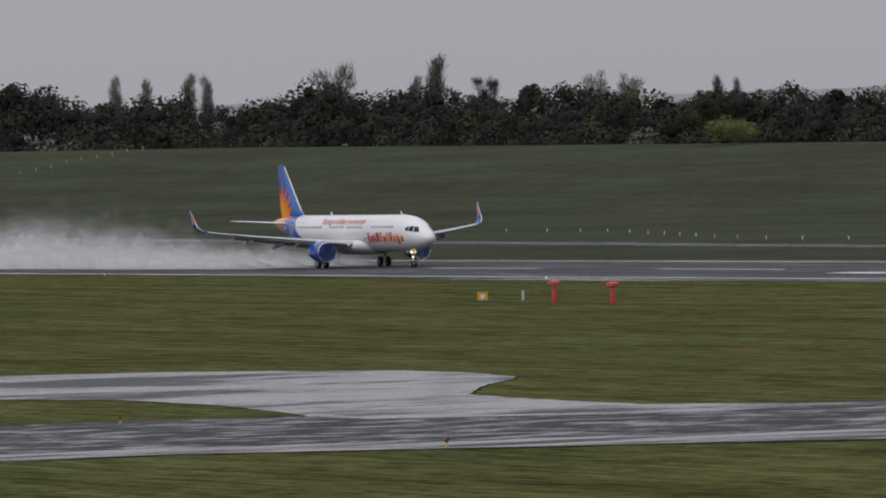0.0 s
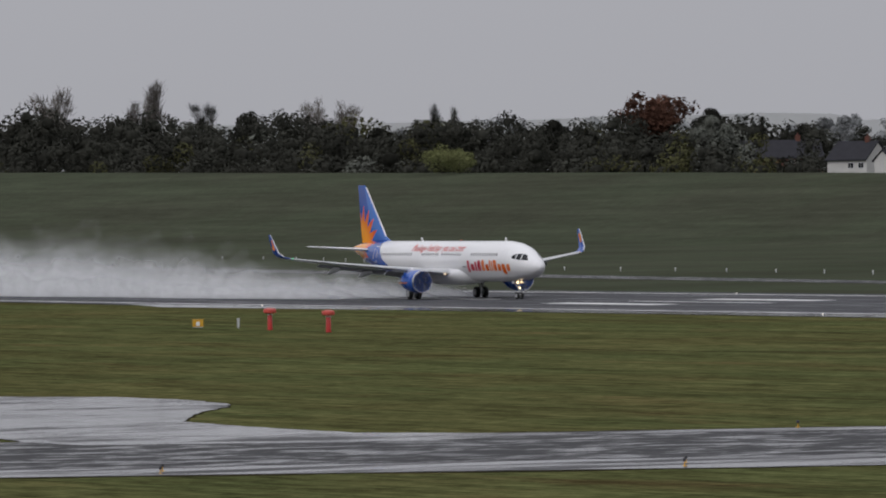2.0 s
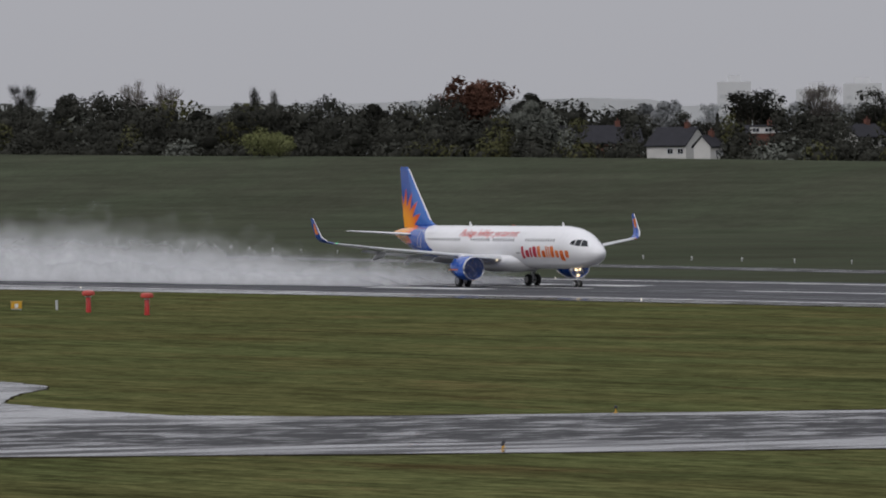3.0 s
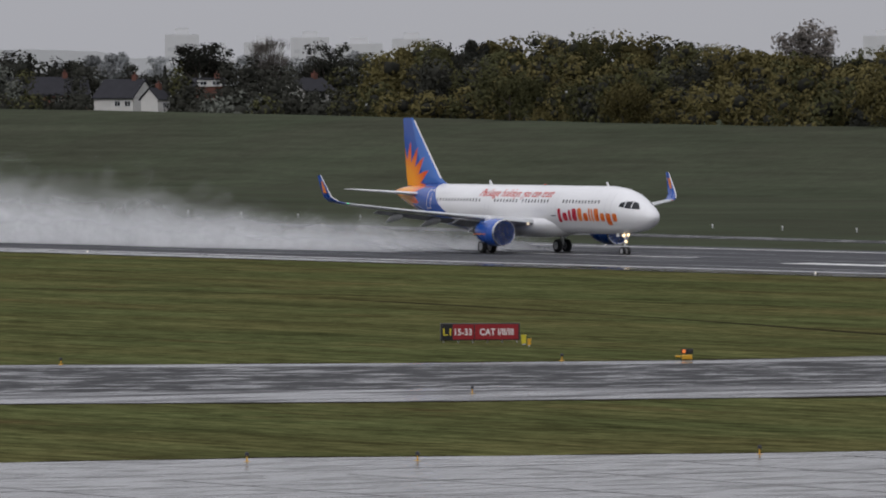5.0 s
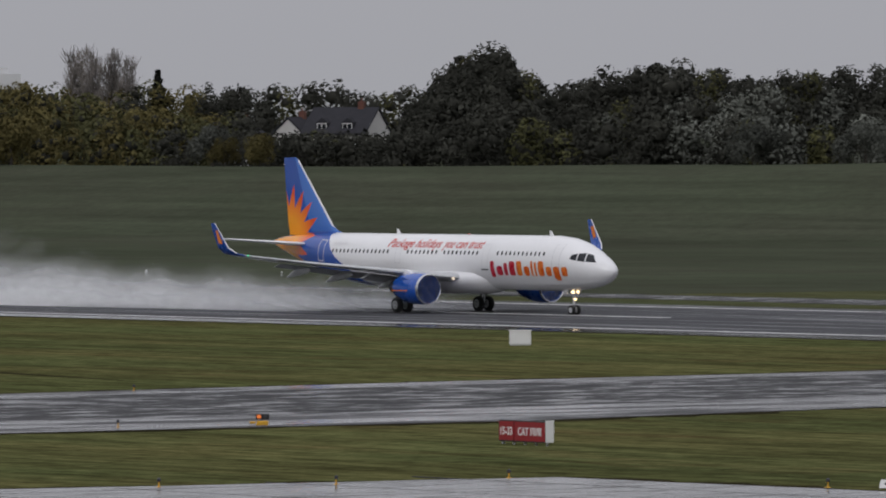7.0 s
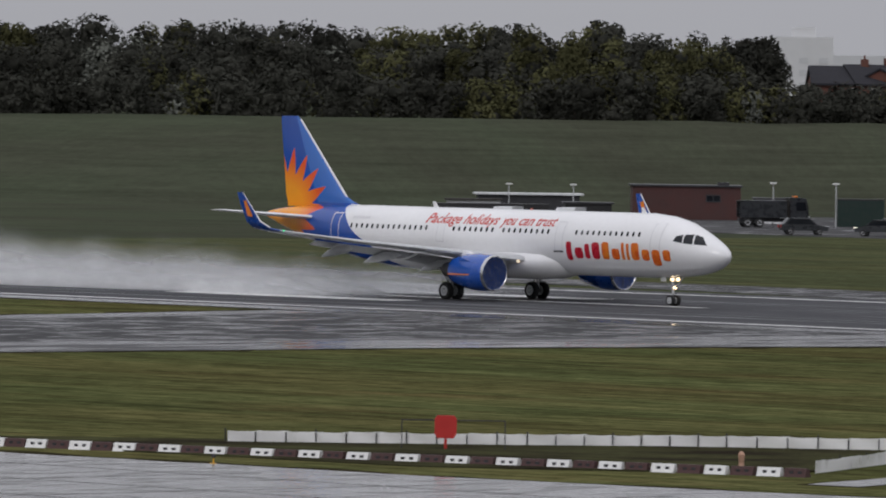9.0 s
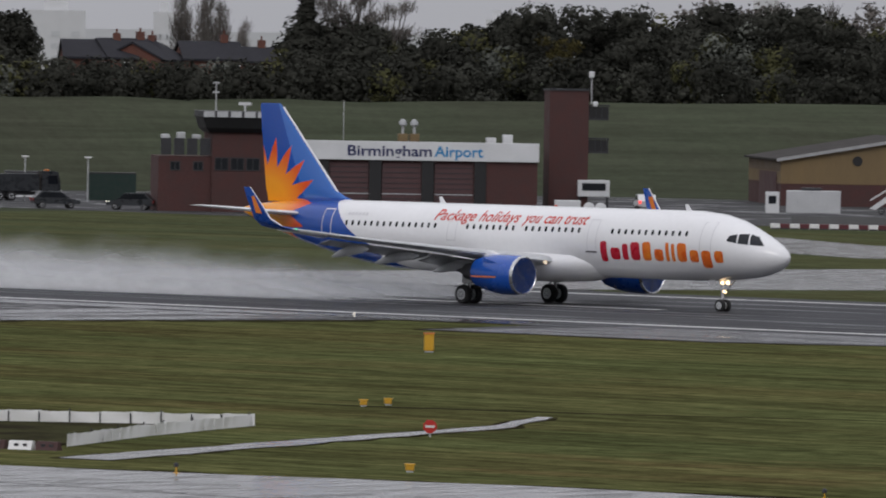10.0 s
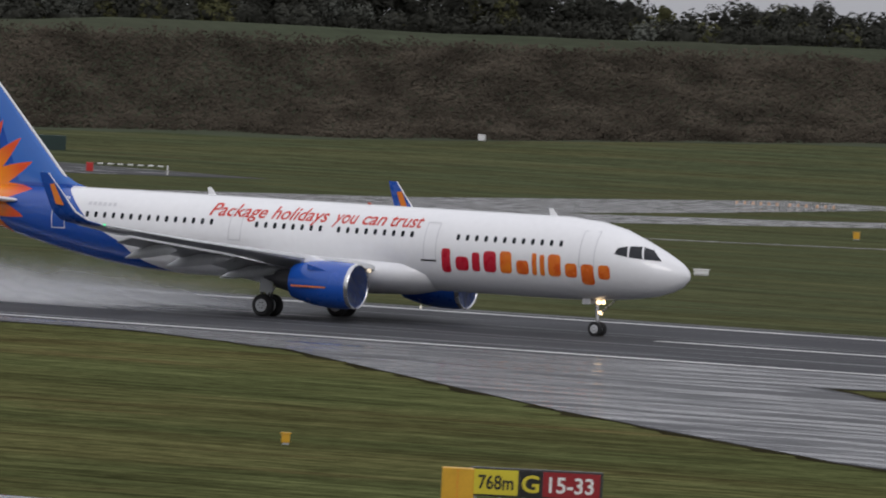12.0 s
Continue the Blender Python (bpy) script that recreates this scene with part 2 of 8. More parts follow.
def ground_z(x, y):
    foot, high = bank_foot(x), bank_height(x)
    rise = spline(x, [(-620, 0), (-590, 1.5), (-560, 2.3), (-480, 5.2), (200, 6.0)]) * spline(y, [(850, 0), (foot, 1)])
    k = min(1, max(0, (y - foot) / 55))
    z = rise + (high - rise) * k * k * (3 - 2 * k)
    if y > foot + 55:
        z -= 0.03 * min(y - foot - 55, 200)
    return z


ROUGH = grass_material("rough_bank_grass", (0.059, 0.068, 0.045), (0.056, 0.060, 0.042), 0.15, 0.10, None, True)
FAR_GRASS = grass_material("far_side_grass", (0.065, 0.075, 0.039), (0.078, 0.080, 0.039), 0.28, 0.22, (0.084, 0.072, 0.038))
PAD = wet_material("wet_pad_asphalt", (0.06, 0.06, 0.062), 0.6, 0.08, 0.66, (0.07, 0.045, 1), angle=-12)
EDGE_WATER = wet_material("water_film", (0.045, 0.045, 0.047), 0.6, 0.10, 0.62, (0.28, 0.05, 1))


def make_ground():
    xs = [-4800, -4000, -3200, -2600] + list(range(-2200, -860, 20)) + list(range(-860, -660, 8)) + list(range(-660, -500, 5)) + list(range(-500, -100, 20)) + [-60, 0, 100, 300, 700, 1500, 2500]
    ys = [-300, -100, 0, 100, 200, 300, 400, 436, 450, 480, 500, 520, 545, 570] + list(range(590, 1290, 10)) + [1350, 1500, 1800, 2300, 3000, 4000, 4900]
    bm = bmesh.new()
    rows = [[bm.verts.new((x, y, ground_z(x, y))) for x in xs] for y in ys]
    for k, (a, b) in enumerate(zip(rows, rows[1:])):
        for i in range(len(xs) - 1):
            f = bm.faces.new((a[i], a[i + 1], b[i + 1], b[i]))
            f.material_index = 0 if ys[k] < 436 else (1 if ys[k] >= bank_foot(xs[i]) - 20 or xs[i] < -620 else 2)
    return tagged(part("ground", bm, [GRASS, ROUGH, FAR_GRASS], smooth=True), "mown airfield grass in long swaths rising to a bank", "grass", kind="structure")


make_ground()


VERGE = mat("worn_verge_soil", (0.038, 0.034, 0.019), 0.95, spec=0.0, var=0.5, scale=0.2, fine=2)


EDGE_RNG = random.Random(8)


def ragged(outline, step=2.2, off=0.22):
    """An outline cut into short pieces that wander, as grass grows over the edge of paving."""
    out = []
    for p, q in zip(outline, outline[1:] + outline[:1]):
        p, q = Vector(p), Vector(q)
        far = max(p.length, q.length) > 1300
        n = 1 if far else max(1, int((q - p).length / step))
        side = Vector((p.y - q.y, q.x - p.x)).normalized()
        for k in range(n):
            at = p.lerp(q, k / n)
            out.append(tuple(at + side * (EDGE_RNG.uniform(-off, off) if k else 0)))
    return out


def sheet(name, outline, z, material, label, category, verge=0.0):
    """A paved area with a real edge, as a thin slab on the grass."""
    if verge:
        outline = ragged(outline)
    bm = prism(outline, z + 0.3, "z")
    moved(bm, pose(0, 0, -0.3))
    if verge:
        pts = [Vector(p) for p in outline]
        area = sum(a.x * b.y - b.x * a.y for a, b in zip(pts, pts[1:] + pts[:1]))
        wide = []
        for a, b, c in zip(pts[-1:] + pts[:-1], pts, pts[1:] + pts[:1]):
            d = ((b - a).normalized() + (c - b).normalized())
            d = d.normalized() if d.length > 0.1 else (b - a).normalized()
            wide.append(tuple(b + Vector((d.y, -d.x)) * verge * EDGE_RNG.uniform(0.1, 1.1) * (1 if area > 0 else -1)))
        rim = moved(prism(wide, 0.318, "z"), pose(0, 0, -0.3))
        tagged(part("verge", rim, VERGE), "strip of dark worn soil along the paving", "verge", kind="structure")
    return tagged(part(name, bm, material), label, category, kind="structure")


sheet("runway", [(-2600, 378), (-930, 380), (-860, 376), (-760, 374), (-342, 374), (-339, 361), (-318, 361), (-300, 373), (-222, 373), (-208, 363), (-170, 319), (-146, 294), (-100, 262), (-60, 262), (-120, 310), (-172.4, 351.7), (-180.4, 361.4), (-174, 363.5), (-100, 369), (1500, 371), (1500, 436), (-2600, 436)], 0.03, RUNWAY, "wet grey asphalt runway with standing water", "runway", 1.0)
sheet("taxiway", [(-393, 120), (-392, 158), (-380, 176), (-371, 190), (-364, 205), (-358, 225), (-357, 260), (-364, 290), (-362, 330), (-352, 374), (-425, 374), (-417, 335), (-414, 290), (-409, 252), (-414, 236), (-428, 207), (-437.5, 184), (-441, 177), (-443, 168), (-445, 120)], 0.035, TAXIWAY, "wet asphalt taxiway streaked with rainwater", "taxiway", 2.2)
sheet("apron", [(-330, 60), (-309, 172), (-303, 188), (-300, 205), (-298, 218), (-280, 219), (-243, 221), (-225, 224), (-210, 229), (-175, 232.5), (-142, 235), (-60, 240), (-60, 60)], 0.04, APRON, "wet pale concrete apron", "apron", 2.0)
sheet("taxiway", [(-2600, 640), (-1400, 525), (-1092, 496), (-914, 476), (-805, 464.5), (-695, 457), (-560, 447), (-470, 442), (-440, 437), (-395, 437), (-420, 452), (-560, 460), (-700, 463), (-914, 484), (-1092, 506), (-1400, 540), (-2600, 660)], 0.032, TAXIWAY, "narrow wet asphalt taxiway beyond the runway", "taxiway")
sheet("taxiway", [(-398, 437), (-391, 463), (-389, 490), (-380, 560), (-372, 607), (-369, 640), (-364, 691), (-362, 740), (-340, 800), (-372, 800), (-376, 745), (-384, 715), (-392, 760), (-424, 900), (-440, 900), (-428, 832), (-417, 747), (-423, 691), (-440, 650), (-474, 608), (-493, 580), (-560, 626), (-595, 640), (-655, 678), (-640, 660), (-577, 619), (-508, 566), (-461, 540), (-452, 545), (-431, 532), (-434, 508), (-440, 437)], 0.034, APRON, "wet pale taxiway to the maintenance area", "taxiway")
sheet("path", [(-340, 630), (-300, 672), (-299, 671), (-339, 628)], 0.03, APRON, "narrow pale path across the far grass", "path")


def stripe(name, x0, y0, x1, y1, w, label, z=0.042):
    """A painted line on the paving."""
    a, b = Vector((x0, y0)), Vector((x1, y1))
    n = (b - a).normalized()
    n = Vector((-n.y, n.x)) * w / 2
    bm = prism([tuple(a - n), tuple(b - n), tuple(b + n), tuple(a + n)], z, "z")
    return tagged(part(name, bm, PAINT), label, "road marking", group="runway markings", kind="structure")


stripe("edge_line", -2500, 382.6, -350, 381.6, 0.9, "white painted runway edge line")
stripe("edge_line", -350, 381.6, 1400, 379.0, 0.9, "white painted runway edge line")
stripe("edge_line", -2500, 431, 1400, 430, 0.9, "white painted far runway edge line")
for x in range(-1480, 60, 60):
    stripe("centre_line", x + 8, 406.5, x + 38, 406.4, 0.9, "white painted runway centre dash")
for x, y, n in ((-812, 398, 24), (-635, 399.5, 22), (-317, 393, 26), (-463, 398, 22)):
    stripe("touchdown_mark", x, y, x + n, y, 3.0, "broad white touchdown zone bar")
    stripe("touchdown_mark", x, 813 - y, x + n, 813 - y, 3.0, "broad white touchdown zone bar")
# the worn wet verge of the runway where water stands
WATER = wet_material("standing_water", (0.04, 0.042, 0.046), 0.5, 0.11, 0.52, (0.07, 0.42, 1))
POOL = wet_material("deep_rainwater", (0.03, 0.031, 0.033), 0.35, 0.06, 0.80, (0.02, 0.5, 1))
for pts in ([(-870, 377.5), (-846, 371), (-780, 374.5), (-690, 374.6), (-690, 379), (-780, 380), (-850, 379)], [(-690, 374.6), (-345, 374.4), (-345, 378.5), (-690, 379)],
            [(-338, 361.6), (-319, 361.6), (-301, 373.4), (-223, 373.4), (-209, 364), (-171, 320), (-146.6, 294.8), (-100, 262.5), (-61, 262.5), (-120, 309.5), (-172.6, 351.3), (-181, 361.2), (-177, 364.8), (-150, 379.8), (-338, 377)]):
    sheet("puddle", pts, 0.036, POOL if pts[0][0] < -600 else WATER, "shallow rainwater standing along the runway edge", "puddle")
# service path and soil of the excavation
sheet("path", [(-233, 229.6), (-246.5, 267), (-251.8, 275.2), (-251.2, 275.5), (-245, 266.5), (-230.8, 230)], 0.03, APRON, "narrow wet concrete service path", "path", 0.4)
SOIL = mat("dark_wet_soil", (0.026, 0.022, 0.016), 0.95, spec=0.0, var=0.5, scale=0.25, fine=3, bump=0.5, second=(0.060, 0.062, 0.030))
sheet("soil", [(-283, 223.5), (-250, 226.5), (-239.5, 235), (-250.5, 256), (-258, 249.6), (-272, 236)], 0.06, SOIL, "dark dug-over soil inside the barriers", "soil")

sheet("holding_pad", [(-425, 212), (-428, 207), (-436, 202), (-452, 203), (-465, 205), (-475, 210), (-484, 215), (-490, 219), (-497, 222), (-508, 224), (-519, 224), (-535, 216), (-541, 206), (-560, 170), (-600, 100), (-570, 100), (-530, 150), (-489, 187), (-479, 190), (-461, 189), (-438, 184), (-430, 184), (-420, 198)], 0.04, PAD, "wet reflecting turning pad beside the taxiway", "taxiway", 0.2)
for pts in ([(-392, 120), (-391, 158), (-379, 177), (-370, 191), (-363, 206), (-357.5, 225), (-356.8, 260), (-363.4, 290), (-361.5, 330), (-354, 372), (-372, 372), (-376, 330), (-377, 290), (-371, 250), (-374, 225), (-384, 195), (-400, 160), (-402, 120)],
            [(-427, 208), (-413.5, 236), (-408.6, 252), (-413.5, 290), (-416.5, 335), (-424, 372), (-418, 372), (-411, 335), (-408, 290), (-403, 252), (-408, 236), (-421, 210)]):
    sheet("puddle", pts, 0.044, EDGE_WATER, "film of rainwater along the taxiway edge", "puddle")

# joints between the apron's concrete bays
JOINT = mat("dark_joint_sealant", (0.04, 0.04, 0.04), 0.8, var=0.3)
for k in range(24):
    x = -298 + 10 * k
    bm = boxes((x - 0.04, 130, 0.0, x + 0.04, 214 + 0.06 * (x + 298), 0.046))
    tagged(part("apron_joint", bm, JOINT), "dark sealed joint in the apron concrete", "joint", kind="structure")
for k in range(9):
    y = 150 + 8 * k
    bm = boxes((-297 + (205 - y) * 0.16 - 4, y - 0.04, 0.0, -62, y + 0.04, 0.048))
    tagged(part("apron_joint", bm, JOINT), "dark sealed joint in the apron concrete", "joint", kind="structure")


def ditch(points, w=0.7):
    """A worn drain line in the grass."""
    left, right = [], []
    for i, p in enumerate(points):
        a, b = Vector(points[max(0, i - 1)]), Vector(points[min(len(points) - 1, i + 1)])
        n = (b - a).normalized()
        n = Vector((-n.y, n.x)) * w * (0.6 + 0.4 * math.sin(i * 1.7)) * (0.15 if i in (0, len(points) - 1) else 1)
        left.append(tuple(Vector(p) + n))
        right.append(tuple(Vector(p) - n))
    bm = moved(prism(left + right[::-1], 0.315, "z"), pose(0, 0, -0.3))
    return tagged(part("drain_line", bm, VERGE), "dark worn drain line across the grass", "drain", kind="structure")


ditch([(-549.4, 307), (-530, 304.5), (-511.5, 301.6), (-490, 297.5), (-470, 292.9), (-450, 288), (-426.4, 283)], 0.6)
ditch([(-266, 276.5), (-261.5, 277.4), (-252.2, 281), (-243.7, 286.3), (-238, 287)], 0.55)
ditch([(-640, 300), (-600, 303), (-560, 312), (-530, 318), (-480, 322)], 0.35)


# ---- the airliner: nose at x = 0, tail at x = -44.5, wheels on z = 0 ----
STATIONS = [(0.0, 3.28, 0.02, 0.02), (-0.12, 3.28, 0.32, 0.30), (-0.45, 3.29, 0.66, 0.60), (-1.0, 3.32, 1.00, 0.90), (-1.8, 3.40, 1.33, 1.22), (-2.7, 3.53, 1.58, 1.50),
            (-3.7, 3.68, 1.76, 1.76), (-5.0, 3.79, 1.90, 1.96), (-6.8, 3.85, 1.975, 2.07), (-12, 3.85, 1.975, 2.07), (-20, 3.85, 1.975, 2.07), (-29, 3.85, 1.975, 2.07),
            (-31.5, 3.91, 1.95, 2.01), (-34, 4.06, 1.85, 1.86), (-36.5, 4.28, 1.62, 1.62), (-39, 4.54, 1.24, 1.30), (-41.2, 4.80, 0.86, 0.94), (-43, 4.99, 0.50, 0.58), (-44.1, 5.10, 0.26, 0.30), (-44.5, 5.14, 0.14, 0.16)]


def hull(x):
    """Centre height, half width and half height of the fuselage at x."""
    s = STATIONS
    for a, b in zip(s, s[1:]):
        if x >= b[0]:
            k = (x - a[0]) / (b[0] - a[0])
            return [a[i] + (b[i] - a[i]) * k for i in (1, 2, 3)]
    return s[-1][1:]


def skin(x, z, side=-1, off=0.0):
    """The point of the fuselage's skin at x and height z."""
    c, w, hh = hull(x)
    k = max(-0.999, min(0.999, (z - c) / hh))
    return Vector((x, side * (w * math.sqrt(1 - k * k) + off), z))


def on_skin(bm, side=-1, off=0.02, cuts=()):
    """Lays a flat mesh in x and z on the fuselage."""
    for z in cuts:
        bmesh.ops.bisect_plane(bm, geom=bm.verts[:] + bm.edges[:] + bm.faces[:], plane_co=(0, 0, z), plane_no=(0, 0, 1))
    for v in bm.verts:
        v.co = skin(v.co.x, v.co.z, side, off + abs(v.co.y))
    return bm


def livery(name):
    """White hull; royal blue tail sweeping forward below; a yellow and orange sun with rays over the tail cone and the fin."""
    m = mat(name, (0.80, 0.80, 0.81), 0.22, var=0.04, scale=0.25, fine=3, coat=0.4, rough_var=0.04)
    n, l = m.node_tree.nodes, m.node_tree.links
    b = n["Principled BSDF"]
    old = b.inputs["Base Color"].links[0].from_socket
    tc = n.new("ShaderNodeTexCoord")
    sp = n.new("ShaderNodeSeparateXYZ")
    l.new(tc.outputs["Object"], sp.inputs[0])

    def op(kind, a, b2=None, c=None):
        q = n.new("ShaderNodeMath")
        q.operation = kind
        for i, v in enumerate((a, b2, c)):
            if v is None:
                continue
            if isinstance(v, (int, float)):
                q.inputs[i].default_value = v
            else:
                l.new(v, q.inputs[i])
        return q.outputs[0]

    def blend(fac, a, c):
        q = n.new("ShaderNodeMix")
        q.data_type = "RGBA"
        l.new(fac, q.inputs[0])
        for i, v in ((6, a), (7, c)):
            if isinstance(v, tuple):
                q.inputs[i].default_value = (*v, 1)
            else:
                l.new(v, q.inputs[i])
        return q.outputs[2]

    X, Z = sp.outputs["X"], sp.outputs["Z"]
    # the blue starts at a line that leans forward towards the belly
    edge = n.new("ShaderNodeFloatCurve")
    cm = edge.mapping.curves[0]
    cm.points[0].location, cm.points[1].location = (0.0, 0.867), (1.0, 0.0)
    for px, py in ((0.148, 0.6), (0.35, 0.467), (0.534, 0.293), (0.88, 0.082)):
        cm.points.new(px, py)
    edge.mapping.update()
    l.new(op("DIVIDE", op("SUBTRACT", Z, 1.7), 4.4), edge.inputs["Value"])
    line = op("ADD", op("MULTIPLY", edge.outputs[0], 9.0), -36.3)
    blue_fac = op("MAXIMUM", op("LESS_THAN", X, line), op("MULTIPLY", op("GREATER_THAN", Z, 5.93), op("LESS_THAN", X, -34.8)))
    pale = op("MULTIPLY", op("GREATER_THAN", op("ADD", X, op("MULTIPLY", Z, 0.42)), -36.75), op("GREATER_THAN", Z, 6.0))
    blue = blend(pale, (0.010, 0.070, 0.36), (0.035, 0.145, 0.50))
    dx, dz = op("ADD", X, 42.6), op("SUBTRACT", Z, 5.2)
    r = op("SQRT", op("ADD", op("MULTIPLY", dx, dx), op("MULTIPLY", dz, dz)))
    th = op("ARCTAN2", dz, dx)
    ray = op("PINGPONG", op("ADD", op("MULTIPLY", th, 6.2), 0.35), 1.0)
    reach = op("ADD", 2.75, op("MULTIPLY", op("POWER", ray, 1.15), 1.75))
    sun_fac = op("LESS_THAN", r, reach)
    grade = op("MINIMUM", op("MAXIMUM", op("DIVIDE", op("ADD", r, -1.9), 1.9), 0.0), 1.0)
    sun_col = blend(grade, (0.86, 0.33, 0.015), (0.72, 0.085, 0.02))
    col = blend(blue_fac, old, blue)
    col = blend(op("MULTIPLY", sun_fac, blue_fac), col, sun_col)
    l.new(col, b.inputs["Base Color"])
    return m


# the shade inside the inlet is put into these dark fan and duct colours
FAN = mat("shade_darkened_fan", (0.012, 0.012, 0.014), 0.55, var=0.2, spec=0.3)
DUCT = mat("shade_darkened_duct", (0.085, 0.085, 0.09), 0.6, 0.0, var=0.2)
LIVERY = livery("airliner_livery")
JET_RED = mat("crimson_lettering", (0.50, 0.015, 0.035), 0.3, var=0.08)
JET_ORANGE = mat("amber_lettering", (0.78, 0.22, 0.015), 0.3, var=0.08, second=(0.66, 0.10, 0.02), scale=1.2)
SLOGAN = mat("red_lettering", (0.58, 0.05, 0.035), 0.3, var=0.08)
FAINT = mat("panel_line_grey", (0.60, 0.60, 0.62), 0.4, var=0.1)
SHARKLET = mat("sharklet_blue_paint", (0.014, 0.075, 0.36), 0.28, var=0.1)


def foil(le, chord, thick, up=(0, 0, 1), n=11, droop=0.0):
    """A wing section whose chord runs back along -x from le; up: the side that is its upper one."""
    up, le = Vector(up).normalized(), Vector(le)
    pts = []
    for i in range(2 * n):
        s = i / n if i <= n else 2 - i / n
        u = (1 - math.cos(math.pi * s)) / 2
        h = 5 * thick * (0.2969 * math.sqrt(u) - 0.126 * u - 0.3516 * u * u + 0.2843 * u ** 3 - 0.1015 * u ** 4)
        side = 1 if i <= n else -0.75
        pts.append(le + Vector((-u * chord, 0, 0)) + up * (side * h * chord - droop * u * chord))
    return pts


def ring(x, cz, w, hh, n=40):
    return [(x, w * math.cos(2 * math.pi * i / n), cz + hh * math.sin(2 * math.pi * i / n)) for i in range(n)]


def wheel(parent, name, x, y, r, w):
    t = part(name, moved(lathe([(-w / 2, r * 0.55), (-w / 2, r * 0.86), (-w * 0.32, r * 0.98), (0, r), (w * 0.32, r * 0.98), (w / 2, r * 0.86), (w / 2, r * 0.55)], 28, "y"), pose(0, 0, 0)), RUBBER, parent, smooth=True, at=pose(x, y, r))
    part("rim", lathe([(-w * 0.53, r * 0.1), (-w * 0.53, r * 0.5), (-w * 0.51, r * 0.56), (w * 0.51, r * 0.56), (w * 0.53, r * 0.5), (w * 0.53, r * 0.1)], 20, "y"), GREY, t, "pale grey rim", smooth=True)
    part("hub", moved(rods(*[((0.26 * r * math.cos(a), -w * 0.56, 0.26 * r * math.sin(a)), (0.26 * r * math.cos(a), w * 0.56, 0.26 * r * math.sin(a)), 0.07 * r) for a in [k * math.pi / 3 for k in range(6)]], seg=6), pose(0, 0, 0)), DARK, t)
    return t


